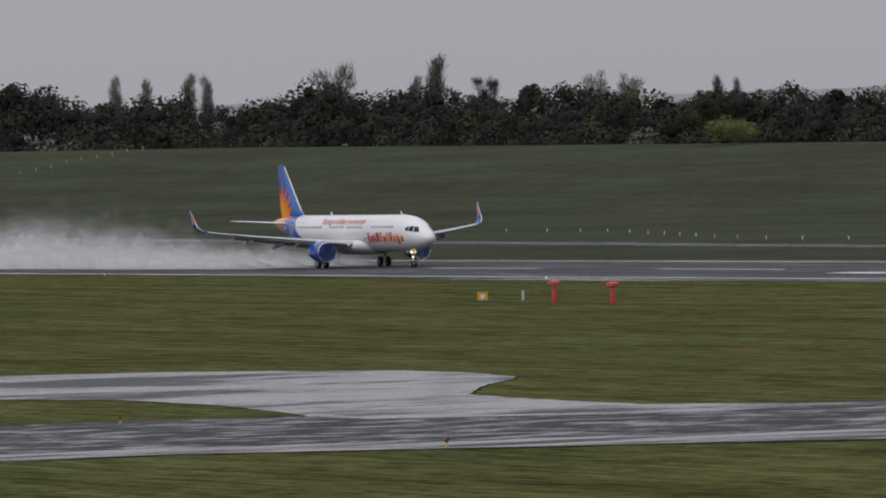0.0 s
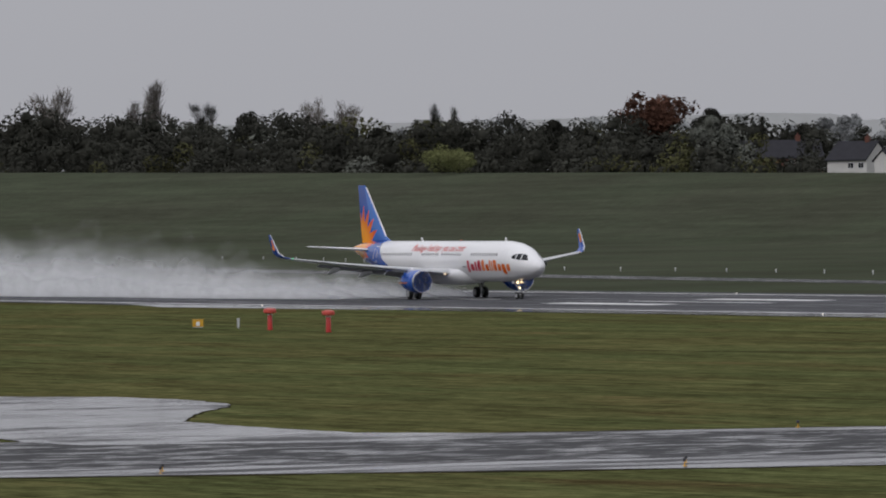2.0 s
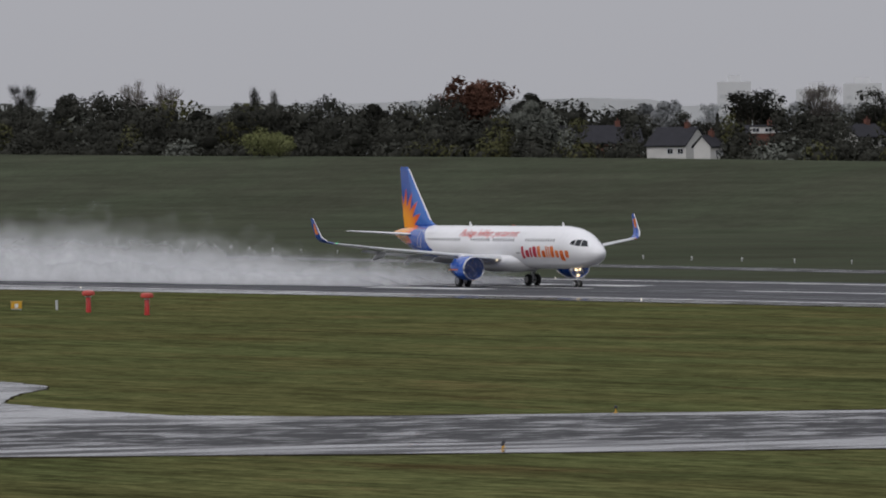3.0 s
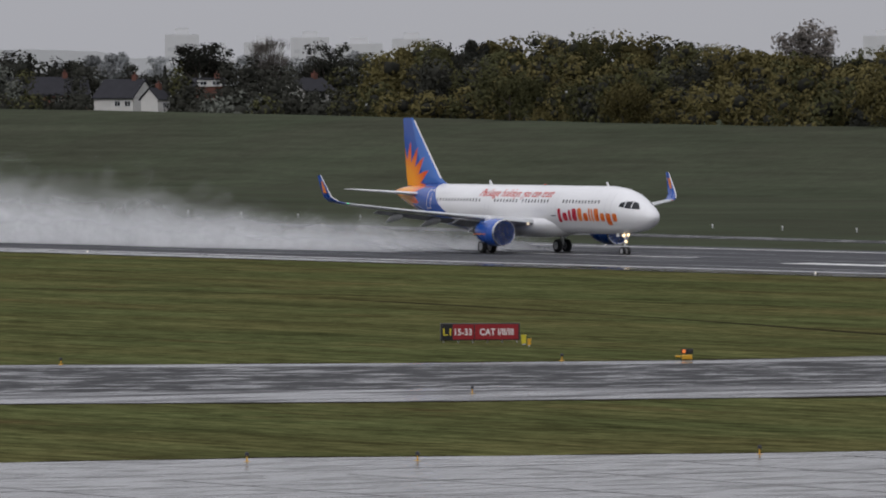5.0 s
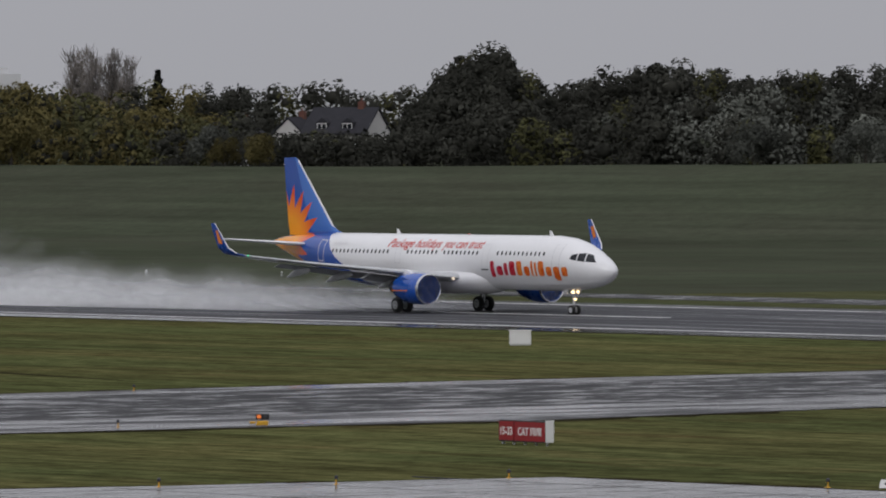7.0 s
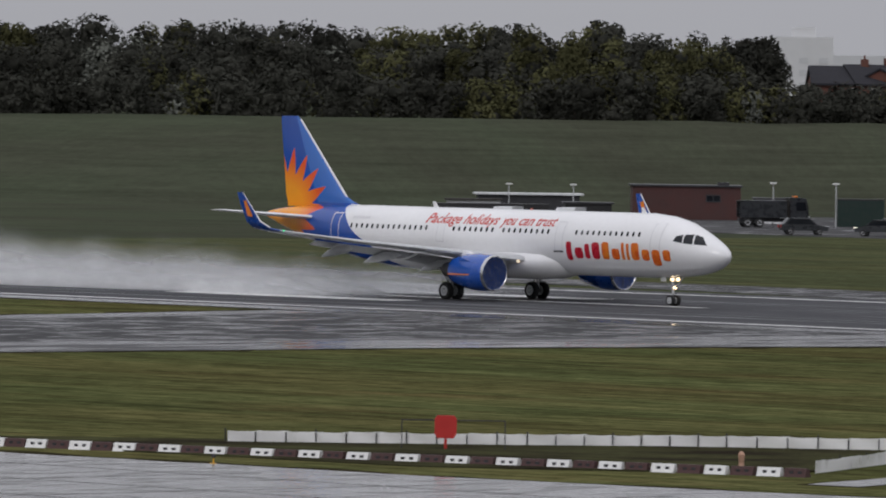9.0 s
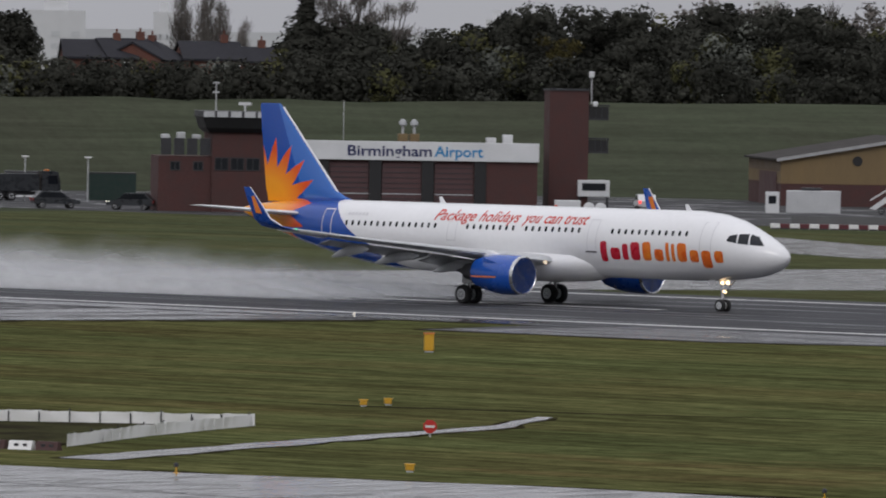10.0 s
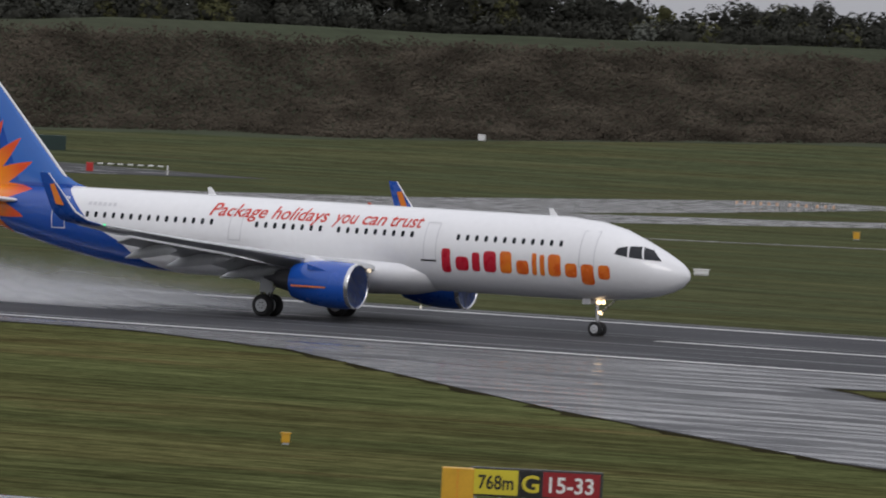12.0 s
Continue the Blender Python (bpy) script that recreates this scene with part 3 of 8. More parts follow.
def make_airliner():
    jet = thing("airliner", "white twin-engined airliner with blue tail and orange sun on runway", "airliner")
    fus = part("fuselage", loft([ring(x, c, w, hh) for x, c, w, hh in STATIONS]), LIVERY, jet, "white fuselage with blue and orange tail", smooth=True)
    part("belly_fairing", loft([ring(x, c, w, hh, 28) for x, c, w, hh in [(-13.2, 2.7, 0.6, 0.5), (-14.2, 2.62, 1.55, 0.85), (-15.6, 2.55, 2.12, 1.05), (-18, 2.5, 2.3, 1.1), (-22.5, 2.5, 2.3, 1.1), (-24.5, 2.55, 2.05, 0.95), (-26.5, 2.7, 1.2, 0.8), (-27.5, 2.8, 0.3, 0.5)]]), WHITE, jet, smooth=True)
    # fin with a fillet at its root
    part("fin", loft([foil((-34.6, 0, 5.72), 7.9, 0.045, (0, 1, 0)), foil((-35.9, 0, 6.1), 6.65, 0.075, (0, 1, 0)), foil((-36.75, 0, 6.55), 5.95, 0.09, (0, 1, 0)), foil((-41.3, 0, 11.5), 1.98, 0.10, (0, 1, 0)), foil((-41.62, 0, 11.74), 1.6, 0.09, (0, 1, 0))]), LIVERY, jet, "blue fin with an orange sun", smooth=True)
    part("fin_leading_edge", rods(((-36.35, 0, 6.18), (-36.79, 0, 6.6), 0.06), ((-36.79, 0, 6.6), (-41.30, 0, 11.5), 0.075, 0.055), seg=8), WHITE, jet, "white leading edge")
    for s in (-1, 1):
        part("tailplane", loft([foil((-38.3, s * 0.5, 4.98), 4.1, 0.09), foil((-41.7, s * 6.1, 5.42), 1.5, 0.09), foil((-42.0, s * 6.3, 5.44), 1.1, 0.06)]), WHITE, jet, smooth=True)
        wing = part("wing", loft([foil((-16.0, s * 1.2, 2.55), 7.2, 0.13), foil((-16.75, s * 2.2, 2.68), 6.5, 0.13), foil((-19.0, s * 6.4, 3.18), 4.1, 0.115), foil((-21.9, s * 12, 3.80), 2.75, 0.105), foil((-24.3, s * 16.6, 4.42), 1.7, 0.10)]), GREY, jet, "light grey wing", smooth=True)
        part("slat", loft([foil((-17.35, s * 3.1, 2.70), 0.8, 0.22, droop=-0.3), foil((-24.15, s * 16.2, 4.30), 0.42, 0.2, droop=-0.3)]), WHITE, wing, "white drooped slat", smooth=True)
        part("flap", loft([foil((-22.3, s * 2.3, 2.52), 1.9, 0.12, droop=0.3), foil((-22.5, s * 6.3, 2.98), 1.45, 0.12, droop=0.3)]), GREY, wing, "lowered flap", smooth=True)
        part("flap", loft([foil((-22.65, s * 6.5, 3.0), 1.4, 0.12, droop=0.3), foil((-24.55, s * 13.2, 3.78), 0.9, 0.12, droop=0.3)]), GREY, wing, "lowered flap", smooth=True)
        part("aileron", loft([foil((-24.6, s * 13.35, 3.90), 0.75, 0.1), foil((-25.4, s * 16.3, 4.34), 0.55, 0.1)]), WHITE, wing, smooth=True)
        for y, x0, ln in ((4.2, -21.0, 3.6), (8.6, -21.6, 3.6), (11.8, -22.7, 3.0)):
            z = 2.35 + (y - 2) * 0.118
            part("flap_track_fairing", loft([[(x0 - ln * k, s * y + q * r * math.cos(a), z - 0.22 - 0.55 * k * k + r * 1.5 * math.sin(a)) for a in [j * math.pi / 5 for j in range(10)]] for k, r, q in ((0, 0.03, 1), (0.15, 0.16, 1), (0.5, 0.21, 1), (0.8, 0.15, 1), (1, 0.02, 1))]), GREY, wing, smooth=True)
        part("sharklet", loft([foil((-24.3, s * 16.6, 4.42), 1.72, 0.10), foil((-24.75, s * 17.15, 4.58), 1.6, 0.09, (0, -s * 0.5, 1)), foil((-25.3, s * 17.48, 5.0), 1.35, 0.08, (0, -s, 0.4)), foil((-26.2, s * 17.62, 6.1), 0.9, 0.08, (0, -s, 0.1)), foil((-26.85, s * 17.68, 6.85), 0.5, 0.08, (0, -s, 0.1))]), SHARKLET, wing, "upturned blue wing tip", smooth=True)
        part("sharklet_mark", prism([(-25.95, 5.3), (-26.35, 5.35), (-26.75, 6.3), (-26.5, 6.35)], 0.17), ORANGE, wing, "orange mark", at=pose(0, s * 17.58 - 0.085, 0))
        part("sharklet_edge", rods(((-24.75, s * 17.1, 4.6), (-25.3, s * 17.46, 5.0), 0.05), ((-25.3, s * 17.46, 5.0), (-26.85, s * 17.66, 6.85), 0.05, 0.03), seg=6), WHITE, wing, "white leading edge")
        part("navigation_light", rods(((-24.3, s * 16.4, 4.42), (-24.2, s * 16.4, 4.42), 0.06)), glow("green_lamp", (0.05, 0.9, 0.35), 0.7) if s < 0 else glow("red_lamp", (0.5, 0.04, 0.04), 0.3), wing)
        # engine
        eng = part("engine", moved(lathe([(0.0, 1.02), (0.03, 1.09), (-0.12, 1.13), (-0.6, 1.18), (-1.5, 1.20), (-2.4, 1.12), (-3.2, 0.96), (-3.5, 0.88), (-3.5, 0.82), (-3.0, 0.82), (-3.0, 0.3)], 36), pose(0, 0, 0)), BLUE, jet, "royal blue engine nacelle", smooth=True, at=pose(-15.75, s * 5.75, 1.86, 0, 2, 0))
        part("inlet_lip", lathe([(0.0, 1.03), (0.05, 1.06), (0.06, 1.10), (0.0, 1.135), (-0.14, 1.15), (-0.14, 1.0), (-0.05, 0.99)], 36), METAL, eng, "polished metal inlet lip", smooth=True)
        part("inlet_duct", lathe([(0.0, 0.985), (-0.5, 0.93), (-0.9, 0.90), (-0.9, 0.05), (-0.91, 0.05), (-0.91, 0.92), (-0.5, 0.96), (0.0, 1.02)], 36), DUCT, eng, smooth=True)
        blades = bmesh.new()
        for k in range(24):
            a = 2 * math.pi * k / 24
            box(blades, -0.86, -0.02, 0.25, -0.78, 0.07, 0.9)
            bmesh.ops.rotate(blades, verts=blades.verts[-8:], cent=(0, 0, 0), matrix=Matrix.Rotation(a, 3, "X"))
        part("fan_blades", blades, FAN, eng)
        part("spinner", lathe([(-0.45, 0.01), (-0.55, 0.13), (-0.75, 0.24), (-0.88, 0.28)], 20), FAN, eng, smooth=True)
        part("core_nozzle", lathe([(-2.9, 0.66), (-3.7, 0.62), (-4.6, 0.44), (-4.6, 0.38), (-4.5, 0.3), (-5.4, 0.04)], 24), DARK, eng, "dark metal exhaust nozzle", smooth=True)
        part("pylon", loft([foil((-17.2, s * 5.75, 2.95), 4.6, 0.07, (0, 1, 0)), foil((-18.3, s * 5.75, 3.3), 4.2, 0.07, (0, 1, 0))]), WHITE, jet, smooth=True)
        part("cowl_stripe", boxes((-18.9, s * 5.75 + s * 1.10, 1.72, -16.9, s * 5.75 + s * 1.20, 1.80)), ORANGE, jet, "thin orange stripe")
        part("strake", prism([(-17.0, 2.6), (-18.1, 2.9), (-18.1, 2.6)], 0.03), BLUE, jet, at=pose(0, s * 4.75 if s > 0 else -6.76, 0))
        # main gear
        gear = part("main_gear", rods(((-22.0, s * 3.9, 2.7), (-21.97, s * 3.8, 0.6), 0.15, 0.12), ((-21.97, s * 3.8 - 0.62, 0.585), (-21.97, s * 3.8 + 0.62, 0.585), 0.11), ((-21.2, s * 3.0, 2.5), (-21.9, s * 3.75, 1.2), 0.06)), METAL, jet, "steel main landing gear")
        part("gear_door", boxes((-22.35, s * 3.8 + s * 0.2 - 0.02, 1.25, -21.6, s * 3.8 + s * 0.2 + 0.02, 2.6), bevel=0.01), GREY, gear)
        part("torque_link", rods(((-22.05, s * 3.8, 0.75), (-22.4, s * 3.8, 1.1), 0.05), ((-22.4, s * 3.8, 1.1), (-22.05, s * 3.85, 1.5), 0.05)), DARK, gear)
        part("brake_line", rods(((-21.85, s * 3.8 - 0.1, 0.7), (-21.82, s * 3.9 - 0.1, 2.5), 0.03), ((-21.8, s * 3.8 + 0.12, 0.7), (-21.78, s * 3.9 + 0.12, 2.5), 0.03)), DARK, gear)
        for dy in (-0.46, 0.46):
            wheel(gear, "tyre", -21.97, s * 3.8 + dy, 0.585, 0.42)
    nose = part("nose_gear", rods(((-5.2, 0, 2.1), (-5.07, 0, 0.45), 0.10, 0.08), ((-5.07, -0.36, 0.38), (-5.07, 0.36, 0.38), 0.06), ((-4.0, 0, 2.0), (-5.02, 0, 1.1), 0.045)), METAL, jet, "steel nose landing gear")
    for dy in (-0.25, 0.25):
        wheel(nose, "tyre", -5.07, dy, 0.38, 0.22)
    for dy in (-0.45, 0.45):
        part("gear_door", boxes((-5.75, dy - 0.02, 1.6, -5.3, dy + 0.02, 2.05), bevel=0.01), WHITE, nose)
    lamp = glow("landing_lamp", (1.0, 0.74, 0.42), 2.6)
    dim_lamp = glow("wing_lamp", (1.0, 0.82, 0.58), 0.45)
    for y, z in ((-0.24, 1.72), (0.24, 1.72), (0.0, 1.2)):
        part("taxi_lamp", moved(lathe([(0.0, 0.02), (0.05, 0.09), (0.03, 0.115), (-0.15, 0.07)], 16), pose(-4.9, y, z)), lamp, nose, "lit lamp", smooth=True)
    for s in (-1, 1):
        part("landing_lamp", moved(lathe([(0.0, 0.02), (0.05, 0.10), (0.02, 0.12), (-0.12, 0.08)], 16), pose(-16.75, s * 2.75, 2.62)), dim_lamp, jet, "lit lamp at the wing root", smooth=True)
    # cockpit glazing
    def pane(name, pts, parent=fus):
        bm = bmesh.new()
        rows = 4
        grid = []
        for i in range(rows + 1):
            k = i / rows
            a = (pts[0][0] + (pts[3][0] - pts[0][0]) * k, pts[0][1] + (pts[3][1] - pts[0][1]) * k)
            b = (pts[1][0] + (pts[2][0] - pts[1][0]) * k, pts[1][1] + (pts[2][1] - pts[1][1]) * k)
            grid.append([bm.verts.new(skin(a[0] + (b[0] - a[0]) * j / rows, a[1] + (b[1] - a[1]) * j / rows, side, 0.018)) for j in range(rows + 1)])
        for p, q in zip(grid, grid[1:]):
            for j in range(rows):
                bm.faces.new((p[j], p[j + 1], q[j + 1], q[j]))
        return part(name, bm, GLASS, parent, "dark cockpit pane")
    for side in (-1, 1):
        pane("windscreen_pane", [(-1.18, 3.98), (-1.98, 4.03), (-2.24, 4.64), (-1.78, 4.50)])
        pane("windscreen_pane", [(-2.06, 4.03), (-2.72, 4.09), (-2.84, 4.64), (-2.33, 4.66)])
        pane("side_pane", [(-2.80, 4.10), (-3.48, 4.22), (-3.36, 4.54), (-2.94, 4.63)])
    # cabin windows, near side
    bm = bmesh.new()
    shape = [(0.10 * (abs(math.cos(a)) ** 0.6) * (1 if math.cos(a) > 0 else -1), 0.155 * (abs(math.sin(a)) ** 0.6) * (1 if math.sin(a) > 0 else -1)) for a in [k * math.pi / 5 for k in range(10)]]
    x = -34.1
    while x < -6.0:
        if not (-26.3 < x < -24.2 or -14.9 < x < -12.7 or -19.95 < x < -19.3):
            pw = bmesh.new()
            pw.faces.new([pw.verts.new((x + u, 0, 4.58 + v)) for u, v in shape])
            part("cabin_window", on_skin(pw, -1, 0.012), GLASS, fus)
        x += 0.533
    # doors: outlines
    for dx, w, z0, z1, m in ((-35.9, 0.86, 3.75, 5.4, WHITE), (-25.2, 0.75, 3.7, 5.35, FAINT), (-13.8, 0.75, 3.35, 5.25, FAINT), (-4.9, 0.85, 3.45, 5.3, FAINT)):
        bm = bmesh.new()
        t = 0.05
        for x0, x1, a, b in ((dx - w / 2, dx - w / 2 + t, z0, z1), (dx + w / 2 - t, dx + w / 2, z0, z1), (dx - w / 2, dx + w / 2, z0, z0 + t), (dx - w / 2, dx + w / 2, z1 - t, z1)):
            n = 8
            for k in range(n):
                za, zb = a + (b - a) * k / n, a + (b - a) * (k + 1) / n
                bm.faces.new([bm.verts.new(p) for p in ((x0, 0, za), (x1, 0, za), (x1, 0, zb), (x0, 0, zb))])
        part("door", on_skin(bm, -1, 0.014), m, fus, "cabin door outline")
    part("door_sill", on_skin(moved(boxes((-14.3, -0.01, 3.28, -13.4, 0.01, 3.36)), pose(0, 0, 0)), -1, 0.01), DARK, fus)
    # slogan along the cabin
    x = -26.9
    for word, wide in (("Package", 3.35), ("holidays", 3.30), ("you", 1.40), ("can", 1.35), ("trust", 1.85)):
        bm = moved(lettering(word, 0.92, 0.3, "LEFT", extrude=0.0, bold=0.012), Matrix(((1, 0, 0, 0), (0, 0, 1, 0), (0, 1, 0, 0), (0, 0, 0, 1))))
        x0 = min(v.co.x for v in bm.verts)
        w = max(v.co.x for v in bm.verts) - x0
        moved(bm, pose(x, 0, 4.92) @ Matrix.Diagonal((wide / w, 1, 1, 1)) @ pose(-x0, 0, 0))
        part("slogan_word", on_skin(bm, -1, 0.012, [4.7 + 0.1 * k for k in range(10)]), SLOGAN, fus, "red italic lettering")
        x += wide + 0.30
    # the operator's name: plain rounded blocks in its colours
    spans = [(-13.05, 0.50, 2.78, 3.98, 0), (-12.30, 0.74, 2.92, 3.62, 0), (-11.42, 0.44, 2.92, 3.86, 0), (-10.80, 0.72, 2.92, 3.98, 0), (-9.92, 0.66, 2.92, 4.02, 1), (-9.06, 0.70, 2.92, 3.62, 1),
             (-8.22, 0.26, 2.92, 4.02, 1), (-7.80, 0.26, 2.92, 3.96, 1), (-7.36, 0.70, 2.92, 4.02, 1), (-6.48, 0.66, 2.92, 3.62, 1), (-5.66, 0.70, 2.60, 3.62, 1), (-4.78, 0.62, 2.92, 3.62, 1)]
    for x, w, z0, z1, kind in spans:
        x = -13.1 + (x + 13.05) * 1.07
        bm = bmesh.new()
        r = min(w, z1 - z0) * 0.28
        ps = []
        for cx, cz, a0 in ((x + w - r, z1 - r, 0), (x + r, z1 - r, 90), (x + r, z0 + r, 180), (x + w - r, z0 + r, 270)):
            ps += [(cx + r * math.cos(radians(a0 + d)), 0, cz + r * math.sin(radians(a0 + d))) for d in (0, 30, 60, 90)]
        bm.faces.new([bm.verts.new(p) for p in ps])
        part("name_block", on_skin(bm, -1, 0.014, [z0 + 0.12 * k for k in range(1, 12)]), JET_ORANGE if kind else JET_RED, fus)
    # registration, kept as bars
    for k in range(6):
        part("registration_bar", on_skin(boxes((-34.2 + 0.3 * k, -0.001, 5.05, -34.0 + 0.3 * k, 0.001, 5.22)), -1, 0.012), FAINT, fus)
    # aerials and beacon
    for x, z in ((-7.6, 5.88), (-27.5, 5.9)):
        part("aerial", prism([(x, z), (x - 0.45, z), (x - 0.55, z + 0.38), (x - 0.35, z + 0.4)], 0.05), WHITE, fus, at=pose(0, -0.025, 0))
    part("beacon", lathe([(5.88, 0.12), (5.98, 0.1), (6.03, 0.02)], 12, "z"), glow("red_beacon", (0.35, 0.06, 0.03), 0.05), fus, "red beacon", at=pose(-18.5, 0, 0))
    return jet


airliner = make_airliner()


# ---- spray thrown up behind the engines: layered veils that ride with the airliner ----
def mist_material(name, seed, dense):
    m = bpy.data.materials.new(name)
    m.use_nodes = True
    n, l = m.node_tree.nodes, m.node_tree.links
    n.clear()
    tc = n.new("ShaderNodeTexCoord")
    sp = n.new("ShaderNodeSeparateXYZ")
    l.new(tc.outputs["Object"], sp.inputs[0])

    def op(kind, *v):
        q = n.new("ShaderNodeMath")
        q.operation = kind
        for i, a in enumerate(v):
            if isinstance(a, (int, float)):
                q.inputs[i].default_value = a
            else:
                l.new(a, q.inputs[i])
        return q.outputs[0]

    def smooth(v, a, b):
        q = n.new("ShaderNodeMapRange")
        q.interpolation_type = "SMOOTHSTEP"
        q.inputs["From Min"].default_value, q.inputs["From Max"].default_value = a, b
        l.new(v, q.inputs["Value"])
        return q.outputs[0]

    mp = n.new("ShaderNodeMapping")
    mp.inputs["Location"].default_value = (seed * 31.7, seed * 9.1, seed * 5.3)
    mp.inputs["Scale"].default_value = (0.13, 0.2, 0.30)
    l.new(tc.outputs["Object"], mp.inputs[0])
    ns = n.new("ShaderNodeTexNoise")
    ns.inputs["Scale"].default_value, ns.inputs["Detail"].default_value, ns.inputs["Roughness"].default_value = 1.0, 6.0, 0.62
    l.new(mp.outputs[0], ns.inputs["Vector"])
    back = op("MULTIPLY", sp.outputs["X"], -1)
    # the plume swells behind the wheels, and its ragged top rises
    swell = op("ADD", 1.3, op("ADD", op("MULTIPLY", smooth(back, 22, 56), 1.25), op("MULTIPLY", smooth(back, 56, 128), 3.4)))
    top = op("MULTIPLY", swell, op("ADD", 0.30, op("MULTIPLY", ns.outputs["Fac"], 1.75)))
    height = op("SUBTRACT", 1.0, op("MINIMUM", op("DIVIDE", op("MAXIMUM", sp.outputs["Z"], 0.0), top), 1.0))
    body = op("MULTIPLY", op("POWER", height, 1.7), op("ADD", 0.45, ns.outputs["Fac"]))
    ends = op("MULTIPLY", smooth(back, 22.5, 38), op("SUBTRACT", 1.0, op("MULTIPLY", smooth(back, 110, 330), 0.92)))
    alpha = op("MINIMUM", op("MULTIPLY", op("MULTIPLY", body, ends), dense), 0.9)
    df = n.new("ShaderNodeBsdfDiffuse")
    df.inputs["Color"].default_value = (0.86, 0.87, 0.88, 1)
    tl = n.new("ShaderNodeBsdfTranslucent")
    tl.inputs["Color"].default_value = (0.86, 0.87, 0.88, 1)
    half = n.new("ShaderNodeMixShader")
    half.inputs[0].default_value = 0.5
    l.new(df.outputs[0], half.inputs[1])
    l.new(tl.outputs[0], half.inputs[2])
    tr = n.new("ShaderNodeBsdfTransparent")
    mx = n.new("ShaderNodeMixShader")
    l.new(alpha, mx.inputs[0])
    l.new(tr.outputs[0], mx.inputs[1])
    l.new(half.outputs[0], mx.inputs[2])
    out = n.new("ShaderNodeOutputMaterial")
    l.new(mx.outputs[0], out.inputs[0])
    return m


def make_spray():
    plume = thing("spray_plume", "pale plume of rainwater spray trailing behind the airliner", "spray", kind="stuff")
    for k, y in enumerate((-8.5, -5.2, -2.2, 1.8, 5.4)):
        bm = bmesh.new()
        nx, nz = 90, 6
        grid = []
        for i in range(nx + 1):
            x = -14 - i * 4.2
            spread = 1 + min(1, i / 25) * 0.6
            grid.append([bm.verts.new((x, y * spread + 1.6 * noise.noise((x * 0.04, k * 7.3, j * 0.5)) + 0.35 * j * (1 if y > 0 else -1), 0.05 + 14.0 * j / nz)) for j in range(nz + 1)])
        for a, b in zip(grid, grid[1:]):
            for j in range(nz):
                bm.faces.new((a[j], a[j + 1], b[j + 1], b[j]))
        ob = part("veil", bm, mist_material("spray_mist", k + 1, 0.85), plume, smooth=True)
        ob.visible_shadow = False
    return plume


spray_plume = make_spray()


# ---- trees behind the bank ----
def leaf_material(name, base, alt, rough=0.85):
    m = bpy.data.materials.new(name)
    m.use_nodes = True
    n, l = m.node_tree.nodes, m.node_tree.links
    b = n["Principled BSDF"]
    g, o = n.new("ShaderNodeNewGeometry"), n.new("ShaderNodeObjectInfo")
    mix = n.new("ShaderNodeMix")
    mix.data_type = "RGBA"
    mix.inputs[6].default_value, mix.inputs[7].default_value = (*base, 1), (*alt, 1)
    isl = n.new("ShaderNodeMapRange")
    isl.inputs["To Min"].default_value, isl.inputs["To Max"].default_value = 0.2, 0.8
    l.new(g.outputs["Random Per Island"], isl.inputs["Value"])
    l.new(isl.outputs[0], mix.inputs[0])
    hs = n.new("ShaderNodeHueSaturation")
    r = n.new("ShaderNodeMapRange")
    r.inputs["To Min"].default_value, r.inputs["To Max"].default_value = 0.65, 1.35
    l.new(o.outputs["Random"], r.inputs["Value"])
    patch = n.new("ShaderNodeTexNoise")
    patch.inputs["Scale"].default_value, patch.inputs["Detail"].default_value = 0.16, 3.0
    l.new(g.outputs["Position"], patch.inputs["Vector"])
    r2 = n.new("ShaderNodeMapRange")
    r2.inputs["From Min"].default_value, r2.inputs["From Max"].default_value = 0.33, 0.67
    r2.inputs["To Min"].default_value, r2.inputs["To Max"].default_value = 0.62, 1.38
    l.new(patch.outputs["Fac"], r2.inputs["Value"])
    both = n.new("ShaderNodeMath")
    both.operation = "MULTIPLY"
    l.new(r.outputs[0], both.inputs[0])
    l.new(r2.outputs[0], both.inputs[1])
    l.new(both.outputs[0], hs.inputs["Value"])
    l.new(mix.outputs[2], hs.inputs["Color"])
    l.new(hs.outputs[0], b.inputs["Base Color"])
    b.inputs["Roughness"].default_value, b.inputs["Specular IOR Level"].default_value = rough, 0.0
    return m


LEAVES = {
    "dark": leaf_material("dark_green_leaves", (0.030, 0.031, 0.026), (0.037, 0.037, 0.031)),
    "olive": leaf_material("olive_leaves", (0.046, 0.048, 0.024), (0.062, 0.060, 0.028)),
    "gold": leaf_material("yellowing_leaves", (0.064, 0.058, 0.027), (0.098, 0.082, 0.032)),
    "rust": leaf_material("rust_red_leaves", (0.075, 0.038, 0.028), (0.11, 0.058, 0.040)),
    "silver": leaf_material("grey_green_leaves", (0.070, 0.074, 0.064), (0.11, 0.115, 0.10)),
    "bare": leaf_material("bare_twigs", (0.115, 0.105, 0.096), (0.165, 0.150, 0.138)),
    "lime": leaf_material("lime_green_leaves", (0.100, 0.108, 0.048), (0.140, 0.148, 0.066)),
    # pale grey stands for the haze over leaves far away
    "mist": leaf_material("haze_paled_leaves", (0.27, 0.28, 0.285), (0.31, 0.32, 0.325)),
    "brush": leaf_material("brown_scrub", (0.050, 0.043, 0.034), (0.066, 0.055, 0.042)),
}
BARK = mat("tree_bark", (0.055, 0.045, 0.036), 0.9, var=0.4, scale=6, fine=30, bump=0.5)


